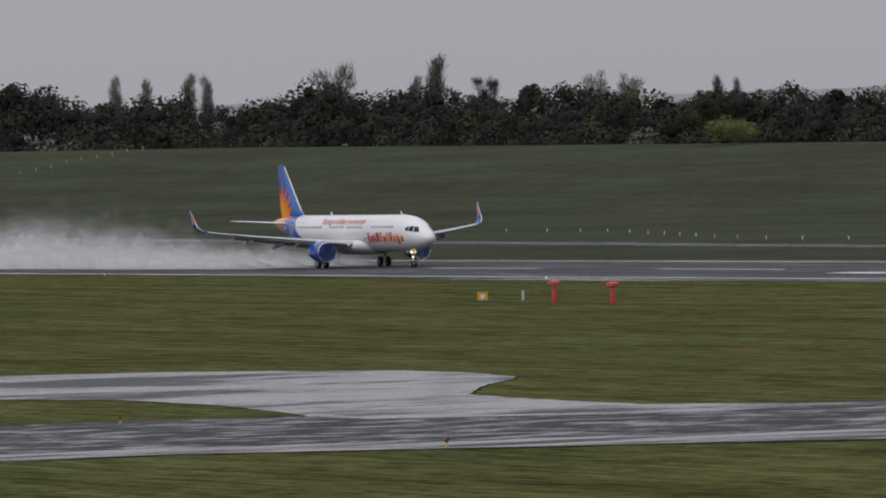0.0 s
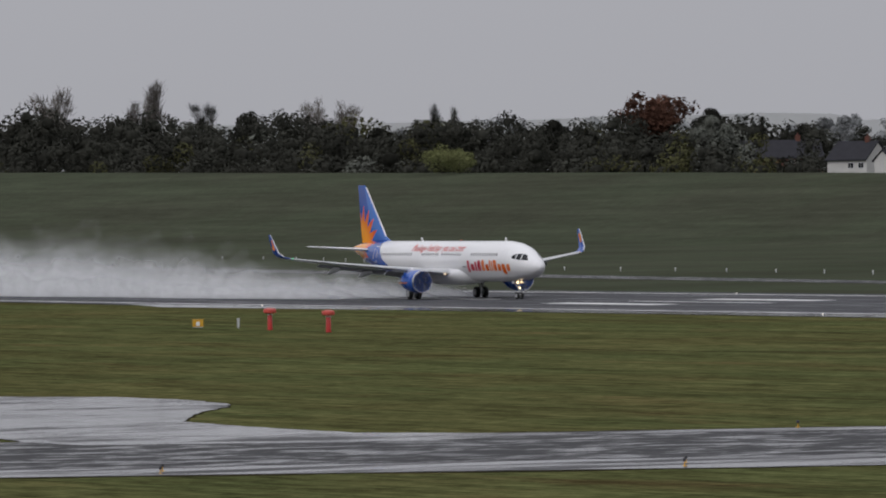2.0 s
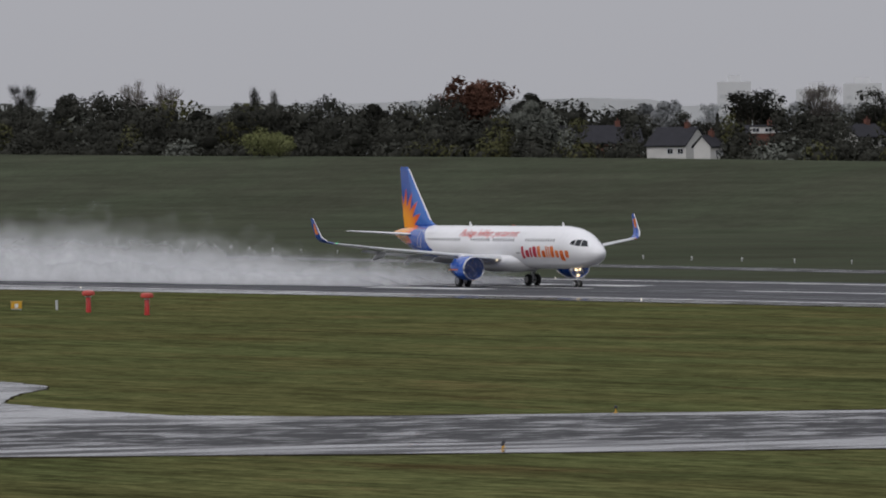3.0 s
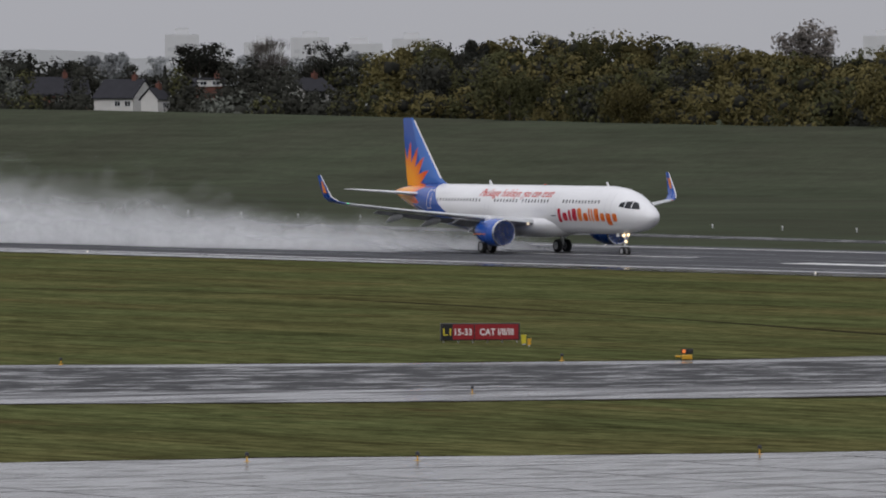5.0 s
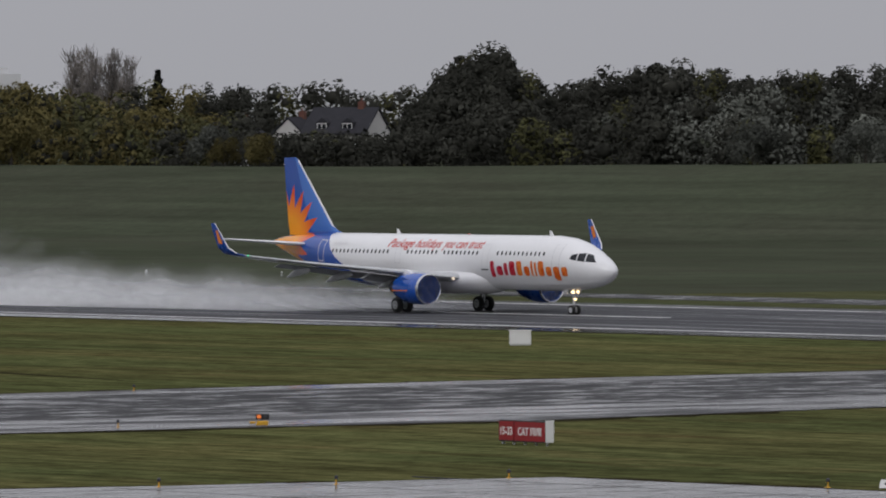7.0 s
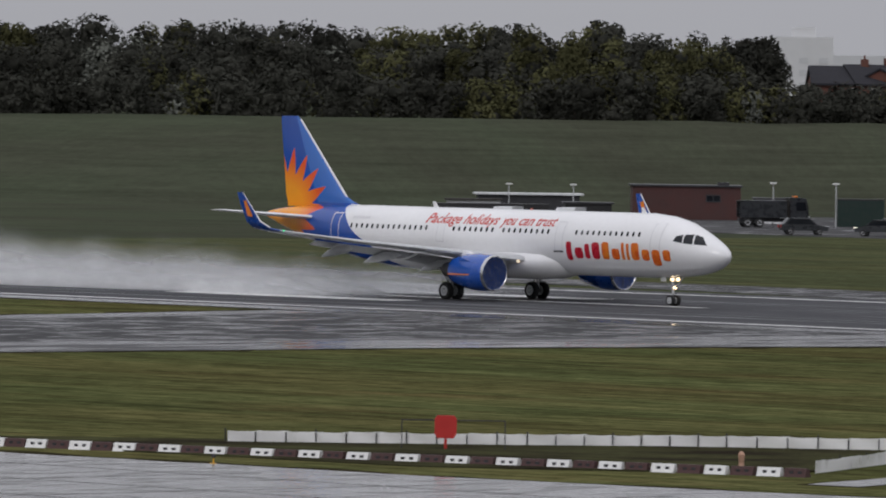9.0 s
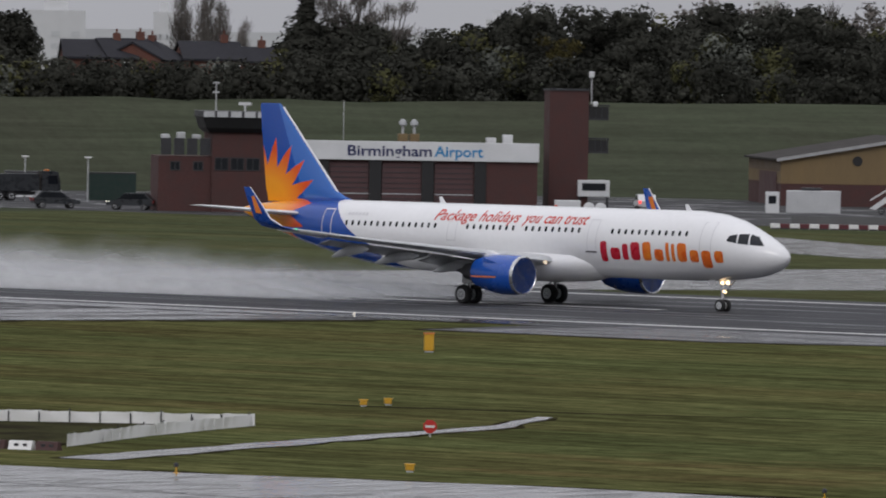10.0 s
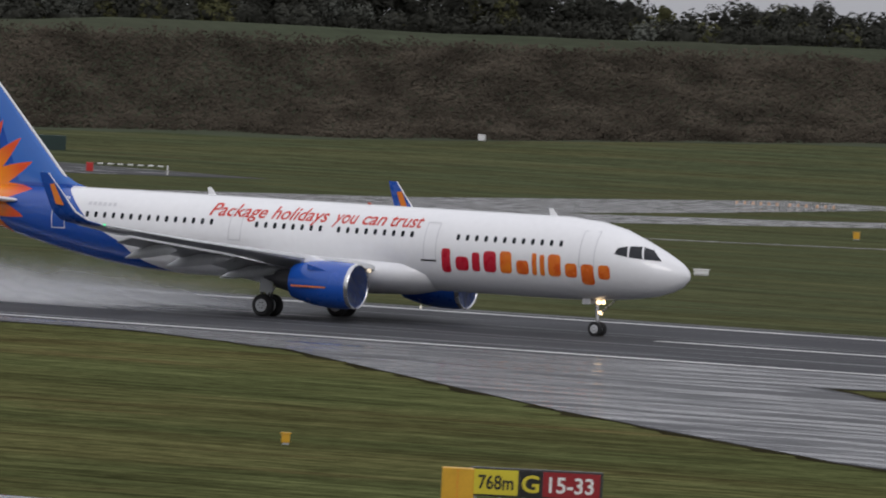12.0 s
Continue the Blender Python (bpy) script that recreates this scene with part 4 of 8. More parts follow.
def leaf_cloud(points, size, rng, upright=0.0, out=None, loose=0.45):
    """One mesh of many small leaf clumps, each a bent four-sided piece; out: the way that the foliage faces."""
    n = len(points)
    a = rng.normal(size=(n, 3))
    a[:, 2] += upright * 3
    a /= np.linalg.norm(a, axis=1)[:, None]
    side = rng.normal(size=(n, 3)) if out is None else out + loose * rng.normal(size=(n, 3))
    if out is not None:
        a = np.cross(side, a)
        a /= np.linalg.norm(a, axis=1)[:, None]
    b = np.cross(a, side)
    b /= np.linalg.norm(b, axis=1)[:, None]
    s = (size * rng.uniform(0.55, 1.35, n))[:, None]
    lift = np.cross(a, b) * s * 0.35
    v = np.concatenate([points - a * s, points + b * s * 0.6 + lift, points + a * s, points - b * s * 0.6 + lift])
    i = np.arange(n)
    me = bpy.data.meshes.new("crown")
    me.from_pydata(v.tolist(), [], np.stack([i, i + n, i + 2 * n, i + 3 * n], 1).tolist())
    return me


def blob_points(blobs, n, rng, inner=0.55):
    w = np.array([b[3] ** 2 for b in blobs])
    pick = rng.choice(len(blobs), n, p=w / w.sum())
    bl = np.array(blobs)[pick]
    d = rng.normal(size=(n, 3))
    d /= np.linalg.norm(d, axis=1)[:, None]
    r = bl[:, 3:4] * rng.uniform(inner, 1.08, (n, 1)) ** 0.6
    p = bl[:, :3] + d * r * np.array([1, 1, 0.9])
    keep = p[:, 2] > 0.02
    return np.concatenate([p, d], 1)[keep]


def twig_cloud(points, length, width, rng, lean=0.22):
    """One mesh of many thin upright twigs that fan outwards."""
    n = len(points)
    way = np.stack([points[:, 0] * 1.1, points[:, 1] * 1.1, np.full(n, 0.5)], 1) + rng.normal(size=(n, 3)) * lean * 0.5
    way /= np.linalg.norm(way, axis=1)[:, None]
    side = np.cross(way, rng.normal(size=(n, 3)))
    side /= np.linalg.norm(side, axis=1)[:, None]
    s = (length * rng.uniform(0.5, 1.3, n))[:, None]
    v = np.concatenate([points - side * width, points + side * width, points + way * s + side * width * 0.3, points + way * s - side * width * 0.3])
    i = np.arange(n)
    me = bpy.data.meshes.new("crown")
    me.from_pydata(v.tolist(), [], np.stack([i, i + n, i + 2 * n, i + 3 * n], 1).tolist())
    return me


def limbs(ends, trunk=0.03, fork=0.3, seg=6):
    bm = bmesh.new()
    rod(bm, (0, 0, -0.08), (0.004, 0, fork), trunk, trunk * 0.75, seg)
    rod(bm, (0.004, 0, fork), (0.0, 0.004, 0.62), trunk * 0.75, trunk * 0.4, seg)
    for e in ends:
        mid = Vector(e) * 0.55 + Vector((0, 0, fork * 0.45))
        rod(bm, (0.003, 0, fork * 0.85), mid, trunk * 0.5, trunk * 0.3, 5)
        rod(bm, mid, e, trunk * 0.3, trunk * 0.08, 5)
    return bm


def tree_model(kind, seed):
    """Trunk mesh and crown points of a tree one metre high."""
    rng = np.random.default_rng(seed)
    if kind == "round":
        blobs = [(0, 0, 0.62, 0.27)] + [(0.27 * math.cos(a), 0.27 * math.sin(a), rng.uniform(0.38, 0.72), rng.uniform(0.13, 0.2)) for a in rng.uniform(0, 6.28, 8)] + [(rng.uniform(-0.15, 0.15), rng.uniform(-0.15, 0.15), rng.uniform(0.76, 0.88), rng.uniform(0.09, 0.14)) for _ in range(5)]
        pts, size = blob_points(blobs, 3200, rng), 0.024
    elif kind == "bush":
        blobs = [(rng.uniform(-0.6, 0.6), rng.uniform(-0.35, 0.35), rng.uniform(0.2, 0.62), rng.uniform(0.16, 0.34)) for _ in range(15)]
        pts, size = blob_points(blobs, 2600, rng), 0.030
    elif kind == "poplar":
        blobs = [(rng.normal() * 0.016, rng.normal() * 0.016, z, 0.022 + 0.055 * math.sin(math.pi * min(1, (1.02 - z) * 1.1)) * rng.uniform(0.85, 1.15)) for z in np.linspace(0.12, 0.93, 24)]
        pts, size = blob_points(blobs, 1500, rng, 0.1), 0.0
    elif kind == "dome":
        blobs = [(0, 0, 0.36, 0.5)] + [(0.42 * math.cos(a), 0.42 * math.sin(a), rng.uniform(0.25, 0.6), rng.uniform(0.2, 0.28)) for a in np.linspace(0, 5.6, 9)] + [(0.05, 0, 0.7, 0.26)]
        pts, size = blob_points(blobs, 2400, rng), 0.03
    elif kind == "conifer":
        z = rng.uniform(0.06, 1, 1500) ** 1.25
        layer = 0.75 + 0.25 * np.sin(z * 55)
        r = (1.0 - z) * 0.27 * layer * rng.uniform(0.3, 1.05, 1500) ** 0.5 + 0.006
        a = rng.uniform(0, 6.28, 1500)
        pts, size = np.stack([r * np.cos(a), r * np.sin(a), z - r * 0.18, np.cos(a), np.sin(a), np.full(1500, 0.6)], 1), 0.03
    elif kind == "spread":
        ends = [(0.34 * math.cos(a) * rng.uniform(0.5, 1), 0.34 * math.sin(a) * rng.uniform(0.5, 1), rng.uniform(0.55, 0.95)) for a in np.linspace(0, 6.0, 13)]
        blobs = [(*e, rng.uniform(0.07, 0.16)) for e in ends] + [(e[0] * 0.55, e[1] * 0.55, 0.3 + e[2] * 0.45, 0.13) for e in ends] + [(0.05, 0.02, 0.85, 0.12)]
        pts, size = blob_points(blobs, 2400, rng, 0.02), 0.018
        return limbs(ends, 0.028), pts, size, rng
    else:  # a bare, upright crown of twigs
        ends = [(0.17 * math.cos(a) * rng.uniform(0.4, 1), 0.17 * math.sin(a) * rng.uniform(0.4, 1), rng.uniform(0.7, 1.0)) for a in np.linspace(0, 6.0, 16)]
        pts, size = blob_points([(*e, 0.07) for e in ends] + [(e[0] * 0.6, e[1] * 0.6, e[2] * 0.72, 0.08) for e in ends], 1800, rng, 0.05), 0.0
        return limbs(ends, 0.022, 0.22), pts, size, rng
    ends = [tuple(pts[k, :3] * np.array([0.8, 0.8, 0.95])) for k in rng.integers(0, len(pts), 6)]
    return limbs(ends, 0.026 if kind != "poplar" else 0.02), pts, size, rng


TREE_MESHES = {}
LABELS = {"dark": "dark green", "olive": "olive green", "gold": "yellowing autumn", "rust": "rust-red autumn", "silver": "grey-green", "bare": "nearly bare brown", "lime": "pale lime green", "brush": "brown", "mist": "haze-paled grey"}
FORMS = {"round": "rounded tree", "bush": "dense bush", "dome": "dense domed bush", "poplar": "tall slim poplar", "conifer": "pointed conifer", "spread": "open spreading tree", "bare": "upright twiggy tree"}
TREE_RNG = np.random.default_rng(11)


def tree(kind, tint, x, y, top, width=1.0, base=None):
    """Plants a tree at x, y whose top reaches the height top."""
    key = (kind, tint, int(TREE_RNG.integers(0, 3)))
    if key not in TREE_MESHES:
        trunk, pts, size, rng = tree_model(kind, 100 + len(TREE_MESHES))
        crown = leaf_cloud(pts[:, :3], size * 1.25, rng, out=pts[:, 3:], loose=0.35) if size else twig_cloud(pts[:, :3], 0.085, 0.0028, rng)
        crown.materials.append(LEAVES[tint])
        TREE_MESHES[key] = (mesh_of(trunk, "trunk", BARK), crown)
    z = ground_z(x, y) if base is None else base
    h = max(2.0, top - z)
    t = thing("tree" if kind not in ("bush", "dome") else "bush", LABELS[tint] + " " + FORMS[kind] + " behind the grass bank", "tree" if kind not in ("bush", "dome") else "bush", Matrix.LocRotScale((x, y, z), Euler((0, 0, TREE_RNG.uniform(0, 6.28))), (h * width, h * width, h)), "trees behind the bank")
    part("trunk", TREE_MESHES[key][0], None, t)
    part("crown", TREE_MESHES[key][1], None, t)
    return t


def behind(az, extra):
    """A place behind the bank's top on the bearing az; and its distance from the eye."""
    y = 800.0
    for _ in range(60):
        y = 0.5 * y + 0.5 * (bank_foot(y * math.tan(radians(az))) + 55 + extra)
    x = y * math.tan(radians(az))
    return x, y, math.hypot(x, y)


SKYLINE = [(-72, 0.30), (-69, 0.33), (-68.5, 0.26), (-67.6, 0.25), (-66.8, 0.29), (-66.1, 0.23), (-65.7, 0.29), (-65, 0.22), (-64.2, 0.24), (-63.6, 0.21), (-63.0, 0.20), (-62.7, 0.20), (-62.2, 0.19), (-62.0, 0.05), (-61.6, 0.14), (-61.2, 0.18),
           (-60.6, 0.19), (-60.3, 0.26), (-59.8, 0.31), (-59.1, 0.34), (-58.2, 0.27), (-57.5, 0.22), (-57.2, 0.26), (-56.6, 0.25), (-56.2, 0.22), (-55.2, 0.26), (-54.7, 0.22), (-54.5, 0.36), (-54.2, 0.45), (-53.9, 0.22), (-53.2, 0.38), (-52.4, 0.30),
           (-51.4, 0.39), (-50.6, 0.33), (-48, 0.33), (-46, 0.29), (-45.6, 0.14), (-44.2, 0.12), (-43.9, 0.30), (-43.2, 0.20), (-42.6, 0.34), (-41.4, 0.40), (-40.6, 0.30), (-38, 0.36), (-34, 0.40), (-30, 0.42), (-27.4, 0.34), (-24, 0.36)]


def skyline(az):
    return float(np.interp(az, [s[0] for s in SKYLINE], [s[1] for s in SKYLINE])) + (0.025 if az < -65 else 0.008 if az < -62.7 else 0.0)


def tint_at(az, back, r=None):
    r = TREE_RNG.uniform() if r is None else r
    if -60.6 < az < -55.9:
        return ["dark", "olive", "gold", "gold", "olive", "dark"][int(r * 6)] if not back else ["dark", "olive", "gold"][int(r * 3)]
    if -63.4 < az < -62.4 or -53.6 < az < -51.2 or -56.4 < az < -55.8:
        return ["silver", "dark", "dark", "olive"][int(r * 4)] if not back else "dark"
    if -48.2 < az < -46:
        return "olive" if r < 0.4 else "dark"
    return "dark" if r < 0.82 else ("olive" if r < 0.95 else "silver" if not back else "dark")


# gaps before the houses: from bearing, to bearing, height that the bushes keep below
CLEARINGS = [(-62.62, -62.28, 0.0), (-62.24, -61.62, -0.085), (-61.6, -61.36, 0.03), (-60.95, -60.62, 0.02), (-55.72, -54.82, -0.03), (-45.6, -44.1, 0.03), (-38.6, -36.95, -0.165), (-36.75, -35.95, -0.19)]


def make_woodland():
    """The dense lower belt of the wood, too thick to count."""
    rng = np.random.default_rng(21)
    tints = list(LEAVES)
    clouds, picks, cores = [], [], []
    az = -71.8
    while az < -24.3:
        step = 0.075
        for extra, share in ((15, 0.42), (26, 0.66), (38, 0.88), (52, 1.0)):
            a = az + rng.uniform(-0.05, 0.05)
            swell = noise.noise((a * 3.0, extra * 0.7, 2.0))
            x, y, d = behind(a, extra - 9 * swell + rng.uniform(-3, 3))
            el = -0.17 + (skyline(a) + 0.17) * share * (1.03 + (0.5 * swell if extra < 45 else 0.22 * noise.noise((a * 2.3, extra, 0))) + 0.07 * rng.uniform(-1, 1))
            gap = any(a0 < a < a1 for a0, a1, lim in CLEARINGS)
            if extra < 45:
                el = min([el] + [lim for a0, a1, lim in CLEARINGS if a0 < a < a1])
            elif -45.6 < a < -44.1:
                continue
            elif gap:
                x, y, d = behind(a, 84)
            if -64.72 < a < -64.32 and extra < 30:
                el = min(el, -0.02)
            low = ground_z(x, y)
            top = max(EYE[2] + d * math.tan(radians(el)), low + (3.0 if extra < 20 and not gap else 0.0))
            r = rng.uniform(1.5, 2.7) * d / 1300
            blobs, z = [], top - r
            while z > low - 0.4 and (extra < 20 or len(blobs) < (4 if extra < 30 else 7 if gap else 3)):
                blobs.append((x + rng.uniform(-1.5, 1.5), y + rng.uniform(-1.5, 1.5), z, r * rng.uniform(0.8, 1.2)))
                z -= r * 1.1
            if not blobs:
                continue
            cores += blobs
            n = 115 * len(blobs)
            k = rng.integers(0, len(blobs), n)
            bl = np.array(blobs)[k]
            q = rng.normal(size=(n, 3))
            q /= np.linalg.norm(q, axis=1)[:, None]
            clouds.append(np.concatenate([bl[:, :3] + q * bl[:, 3:4] * rng.uniform(0.72, 1.08, (n, 1)), q, bl[:, 3:4]], 1))
            group = min(0.999, max(0.0, 0.5 + 0.95 * noise.noise((a * 4.1, extra * 0.37, 5.0))))
            picks.append(np.full(n, tints.index(tint_at(a, extra > 45, group))))
        az += step
    spread = np.concatenate(clouds)
    me = leaf_cloud(spread[:, :3], 0.09 + 0.12 * spread[:, 6], rng, out=spread[:, 3:6], loose=0.27)
    # solid dark cores, added so that no sky shows through the leaf clumps
    ico = bmesh.new()
    bmesh.ops.create_icosphere(ico, subdivisions=1, radius=0.42)
    for v in ico.verts:
        v.co *= rng.uniform(0.85, 1.15)
    iv = np.array([v.co for v in ico.verts])
    fi = np.array([[v.index for v in f.verts] for f in ico.faces])
    ico.free()
    cb = np.array(cores)
    spin = rng.uniform(0, 6.28, (len(cb), 1))
    ix, iy = iv[None, :, 0] * np.cos(spin) - iv[None, :, 1] * np.sin(spin), iv[None, :, 0] * np.sin(spin) + iv[None, :, 1] * np.cos(spin)
    cv = (cb[:, None, :3] + np.stack([ix, iy, np.broadcast_to(iv[None, :, 2], ix.shape)], 2) * cb[:, None, 3:4]).reshape(-1, 3)
    cf = (fi[None] + (np.arange(len(cb)) * len(iv))[:, None, None]).reshape(-1, 3)
    inner = bpy.data.meshes.new("undergrowth")
    inner.from_pydata(cv.tolist(), [], cf.tolist())
    inner.polygons.foreach_set("use_smooth", [True] * len(inner.polygons))
    inner.materials.append(LEAVES["dark"])
    tagged(part("undergrowth", inner, None), "opaque dark cores added to close gaps in the woodland", "woodland", kind="stuff")
    for t in tints:
        me.materials.append(LEAVES[t])
    me.polygons.foreach_set("material_index", np.concatenate(picks).astype(np.int32))
    return tagged(part("woodland", me, None), "dense dark woodland in autumn colours along the bank top", "woodland", kind="stuff")


def plant_belt():
    az = -71.5
    while az < -24.5:
        a = az + TREE_RNG.uniform(-0.08, 0.08)
        if not any(a0 - 0.1 < a < a1 + 0.1 for a0, a1, lim in CLEARINGS):
            x, y, d = behind(a, 56 + TREE_RNG.uniform(-12, 12))
            el = -0.1 + (skyline(a) + 0.1) * TREE_RNG.uniform(0.86, 1.12)
            tree("round" if TREE_RNG.uniform() < 0.7 else "spread", tint_at(a, True), x, y, EYE[2] + d * math.tan(radians(el)), TREE_RNG.uniform(0.6, 1.0))
        az += 0.26


make_woodland()
plant_belt()
# trees that stand out of the belt: kind, tint, bearing, height of the top in degrees, width
for kind, tint, az, el, w, extra in (
        ("poplar", "bare", -68.35, 0.45, 1.17, 80), ("poplar", "bare", -68.16, 0.43, 1.12, 80), ("poplar", "bare", -67.89, 0.46, 1.12, 80), ("poplar", "bare", -67.78, 0.44, 1.02, 80), ("bare", "bare", -66.99, 0.46, 1.3, 70),
        ("poplar", "bare", -66.48, 0.41, 1.23, 75), ("poplar", "bare", -66.36, 0.53, 1.39, 75), ("bare", "dark", -66.04, 0.37, 1.0, 70), ("bare", "bare", -65.36, 0.37, 1.0, 80), ("bare", "bare", -65.16, 0.35, 1.1, 80),
        ("poplar", "dark", -64.61, 0.36, 1.1, 80), ("poplar", "dark", -64.49, 0.34, 1.0, 80), ("round", "dark", -68.99, 0.44, 0.8, 70), ("dome", "lime", -64.57, 0.125, 1.15, -2), ("dome", "lime", -64.46, 0.10, 1.0, -3), ("spread", "rust", -63.24, 0.42, 1.3, 50), ("round", "rust", -63.24, 0.40, 0.8, 56),
        ("round", "silver", -62.9, 0.27, 0.9, 30), ("round", "dark", -62.9, 0.33, 0.7, 60), ("conifer", "dark", -62.58, 0.24, 0.9, 50), ("round", "dark", -62.3, 0.22, 0.9, 60), ("spread", "dark", -61.92, 0.20, 1.0, 70), ("conifer", "dark", -61.74, 0.16, 0.9, 60),
        ("spread", "dark", -61.5, 0.34, 1.25, 60), ("bare", "bare", -61.1, 0.30, 1.6, 60), ("spread", "dark", -60.74, 0.30, 1.0, 60), ("round", "gold", -59.75, 0.34, 0.9, 50), ("round", "dark", -59.3, 0.36, 0.8, 60), ("round", "gold", -58.14, 0.29, 0.9, 40),
        ("spread", "bare", -57.77, 0.42, 1.0, 60), ("bush", "gold", -57.2, 0.20, 0.9, 2), ("bush", "gold", -58.9, 0.12, 0.8, 2), ("bush", "olive", -59.6, 0.2, 0.8, 2), ("bush", "silver", -55.95, 0.06, 0.7, 1), ("bush", "silver", -52.6, 0.08, 0.8, 1), ("bush", "silver", -51.9, 0.07, 0.8, 1), ("poplar", "bare", -56.80, 0.49, 1.3, 60), ("poplar", "bare", -56.70, 0.50, 1.3, 60), ("poplar", "bare", -56.58, 0.48, 1.3, 60), ("poplar", "bare", -56.48, 0.44, 1.3, 60),
        ("conifer", "dark", -56.29, 0.35, 1.1, 60), ("round", "dark", -54.35, 0.47, 0.85, 60), ("round", "dark", -54.15, 0.48, 0.8, 60), ("bush", "gold", -55.66, 0.01, 0.8, 0), ("bush", "gold", -55.88, -0.02, 0.6, 0), ("round", "dark", -53.21, 0.42, 0.7, 60),
        ("conifer", "dark", -50.91, 0.69, 1.25, 60), ("round", "dark", -50.97, 0.50, 0.55, 58), ("spread", "dark", -51.77, 0.39, 1.1, 60), ("round", "dark", -46.7, 0.43, 0.9, 60), ("round", "dark", -45.78, 0.36, 0.9, 50), ("poplar", "bare", -44.70, 0.45, 1.2, 90), ("poplar", "bare", -44.56, 0.45, 1.1, 90),
        ("poplar", "bare", -44.46, 0.40, 1.1, 90), ("poplar", "bare", -44.32, 0.28, 0.9, 90), ("conifer", "dark", -43.93, 0.47, 1.6, 55), ("bare", "bare", -43.68, 0.43, 1.5, 60), ("bare", "bare", -43.43, 0.36, 1.5, 60), ("round", "dark", -47.35, 0.40, 0.9, 60),
        ("round", "olive", -46.9, 0.27, 0.8, 24), ("round", "olive", -46.4, 0.25, 0.9, 24), ("round", "olive", -47.6, 0.22, 0.9, 24), ("round", "dark", -42.6, 0.40, 0.9, 60), ("round", "dark", -41.4, 0.46, 0.9, 60), ("round", "dark", -40.9, 0.46, 0.9, 60), ("spread", "gold", -42.35, 0.20, 0.9, 20)):
    x, y, d = behind(az, extra)
    tree(kind, tint, x, y, EYE[2] + d * math.tan(radians(el)), w)
for k in range(26):
    az = -41.3 + 0.62 * k * 0.5
    x, y, d = behind(az, 75 + 6 * (k % 3))
    tree("poplar" if k % 3 else "spread", "bare", x, y, EYE[2] + d * math.tan(radians(0.40 + 0.08 * TREE_RNG.uniform())), 1.2)


# paler trees far behind the wood; the haze is put into their leaf colour
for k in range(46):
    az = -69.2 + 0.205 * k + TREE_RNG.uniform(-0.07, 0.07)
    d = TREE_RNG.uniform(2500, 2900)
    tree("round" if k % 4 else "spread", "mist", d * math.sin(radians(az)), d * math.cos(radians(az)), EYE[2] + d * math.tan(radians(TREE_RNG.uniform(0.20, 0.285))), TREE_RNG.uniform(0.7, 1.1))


def make_scrub():
    """Brown scrub that covers the steep bank beyond the far taxiway."""
    rng = np.random.default_rng(5)
    n = 150000
    x = rng.uniform(-618, -430, n)
    f = np.array([bank_foot(v) for v in x])
    y = f + 2 + 39 * rng.uniform(0, 1, n)
    keep = x > -0.645 * y + 8 * np.sin(y * 0.3) * rng.uniform(0, 1, n)
    x, y, n = x[keep], y[keep], int(keep.sum())
    z = np.array([ground_z(a, b) for a, b in zip(x, y)]) + rng.uniform(0.0, 1.0, n) ** 1.5 * np.array([1.3 + 1.0 * noise.noise((a * 0.22, b * 0.22, 1.0)) for a, b in zip(x, y)])
    me = leaf_cloud(np.stack([x, y, z], 1), 0.24, rng, 0.3, np.tile(np.array([[0.25, -0.8, 0.55]]), (n, 1)), 0.35)
    me.materials.append(LEAVES["brush"])
    return tagged(part("scrub", me, None), "brown scrub and dead bracken covering the steep bank", "scrub", kind="stuff")


make_scrub()


# ---- distance: ridge and tower blocks, with haze put into their colours ----
HAZE = mat("haze_painted_woods", (0.56, 0.57, 0.58), 0.95, var=0.06, scale=0.01, fine=0.1, spec=0.0)
# walls and windows of the towers are paled in colour to imitate haze
HAZED_CONCRETE = mat("haze_paled_concrete", (0.60, 0.605, 0.61), 0.9, var=0.05, scale=0.02, fine=0.3, spec=0.1)
HAZED_PANES = mat("haze_paled_windows", (0.54, 0.55, 0.56), 0.7, var=0.1, spec=0.1)


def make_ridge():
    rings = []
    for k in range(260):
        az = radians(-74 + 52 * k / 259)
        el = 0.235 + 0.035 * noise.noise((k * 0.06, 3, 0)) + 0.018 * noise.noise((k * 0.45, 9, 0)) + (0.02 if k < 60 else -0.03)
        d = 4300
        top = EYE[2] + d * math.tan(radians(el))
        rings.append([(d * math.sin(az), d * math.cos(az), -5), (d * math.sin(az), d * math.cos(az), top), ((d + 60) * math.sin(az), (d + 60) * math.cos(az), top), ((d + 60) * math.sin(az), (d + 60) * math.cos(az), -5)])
    return tagged(part("backdrop", loft(rings), HAZE), "wooded ridge on the horizon, haze painted in pale grey", "hills", kind="structure")


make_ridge()


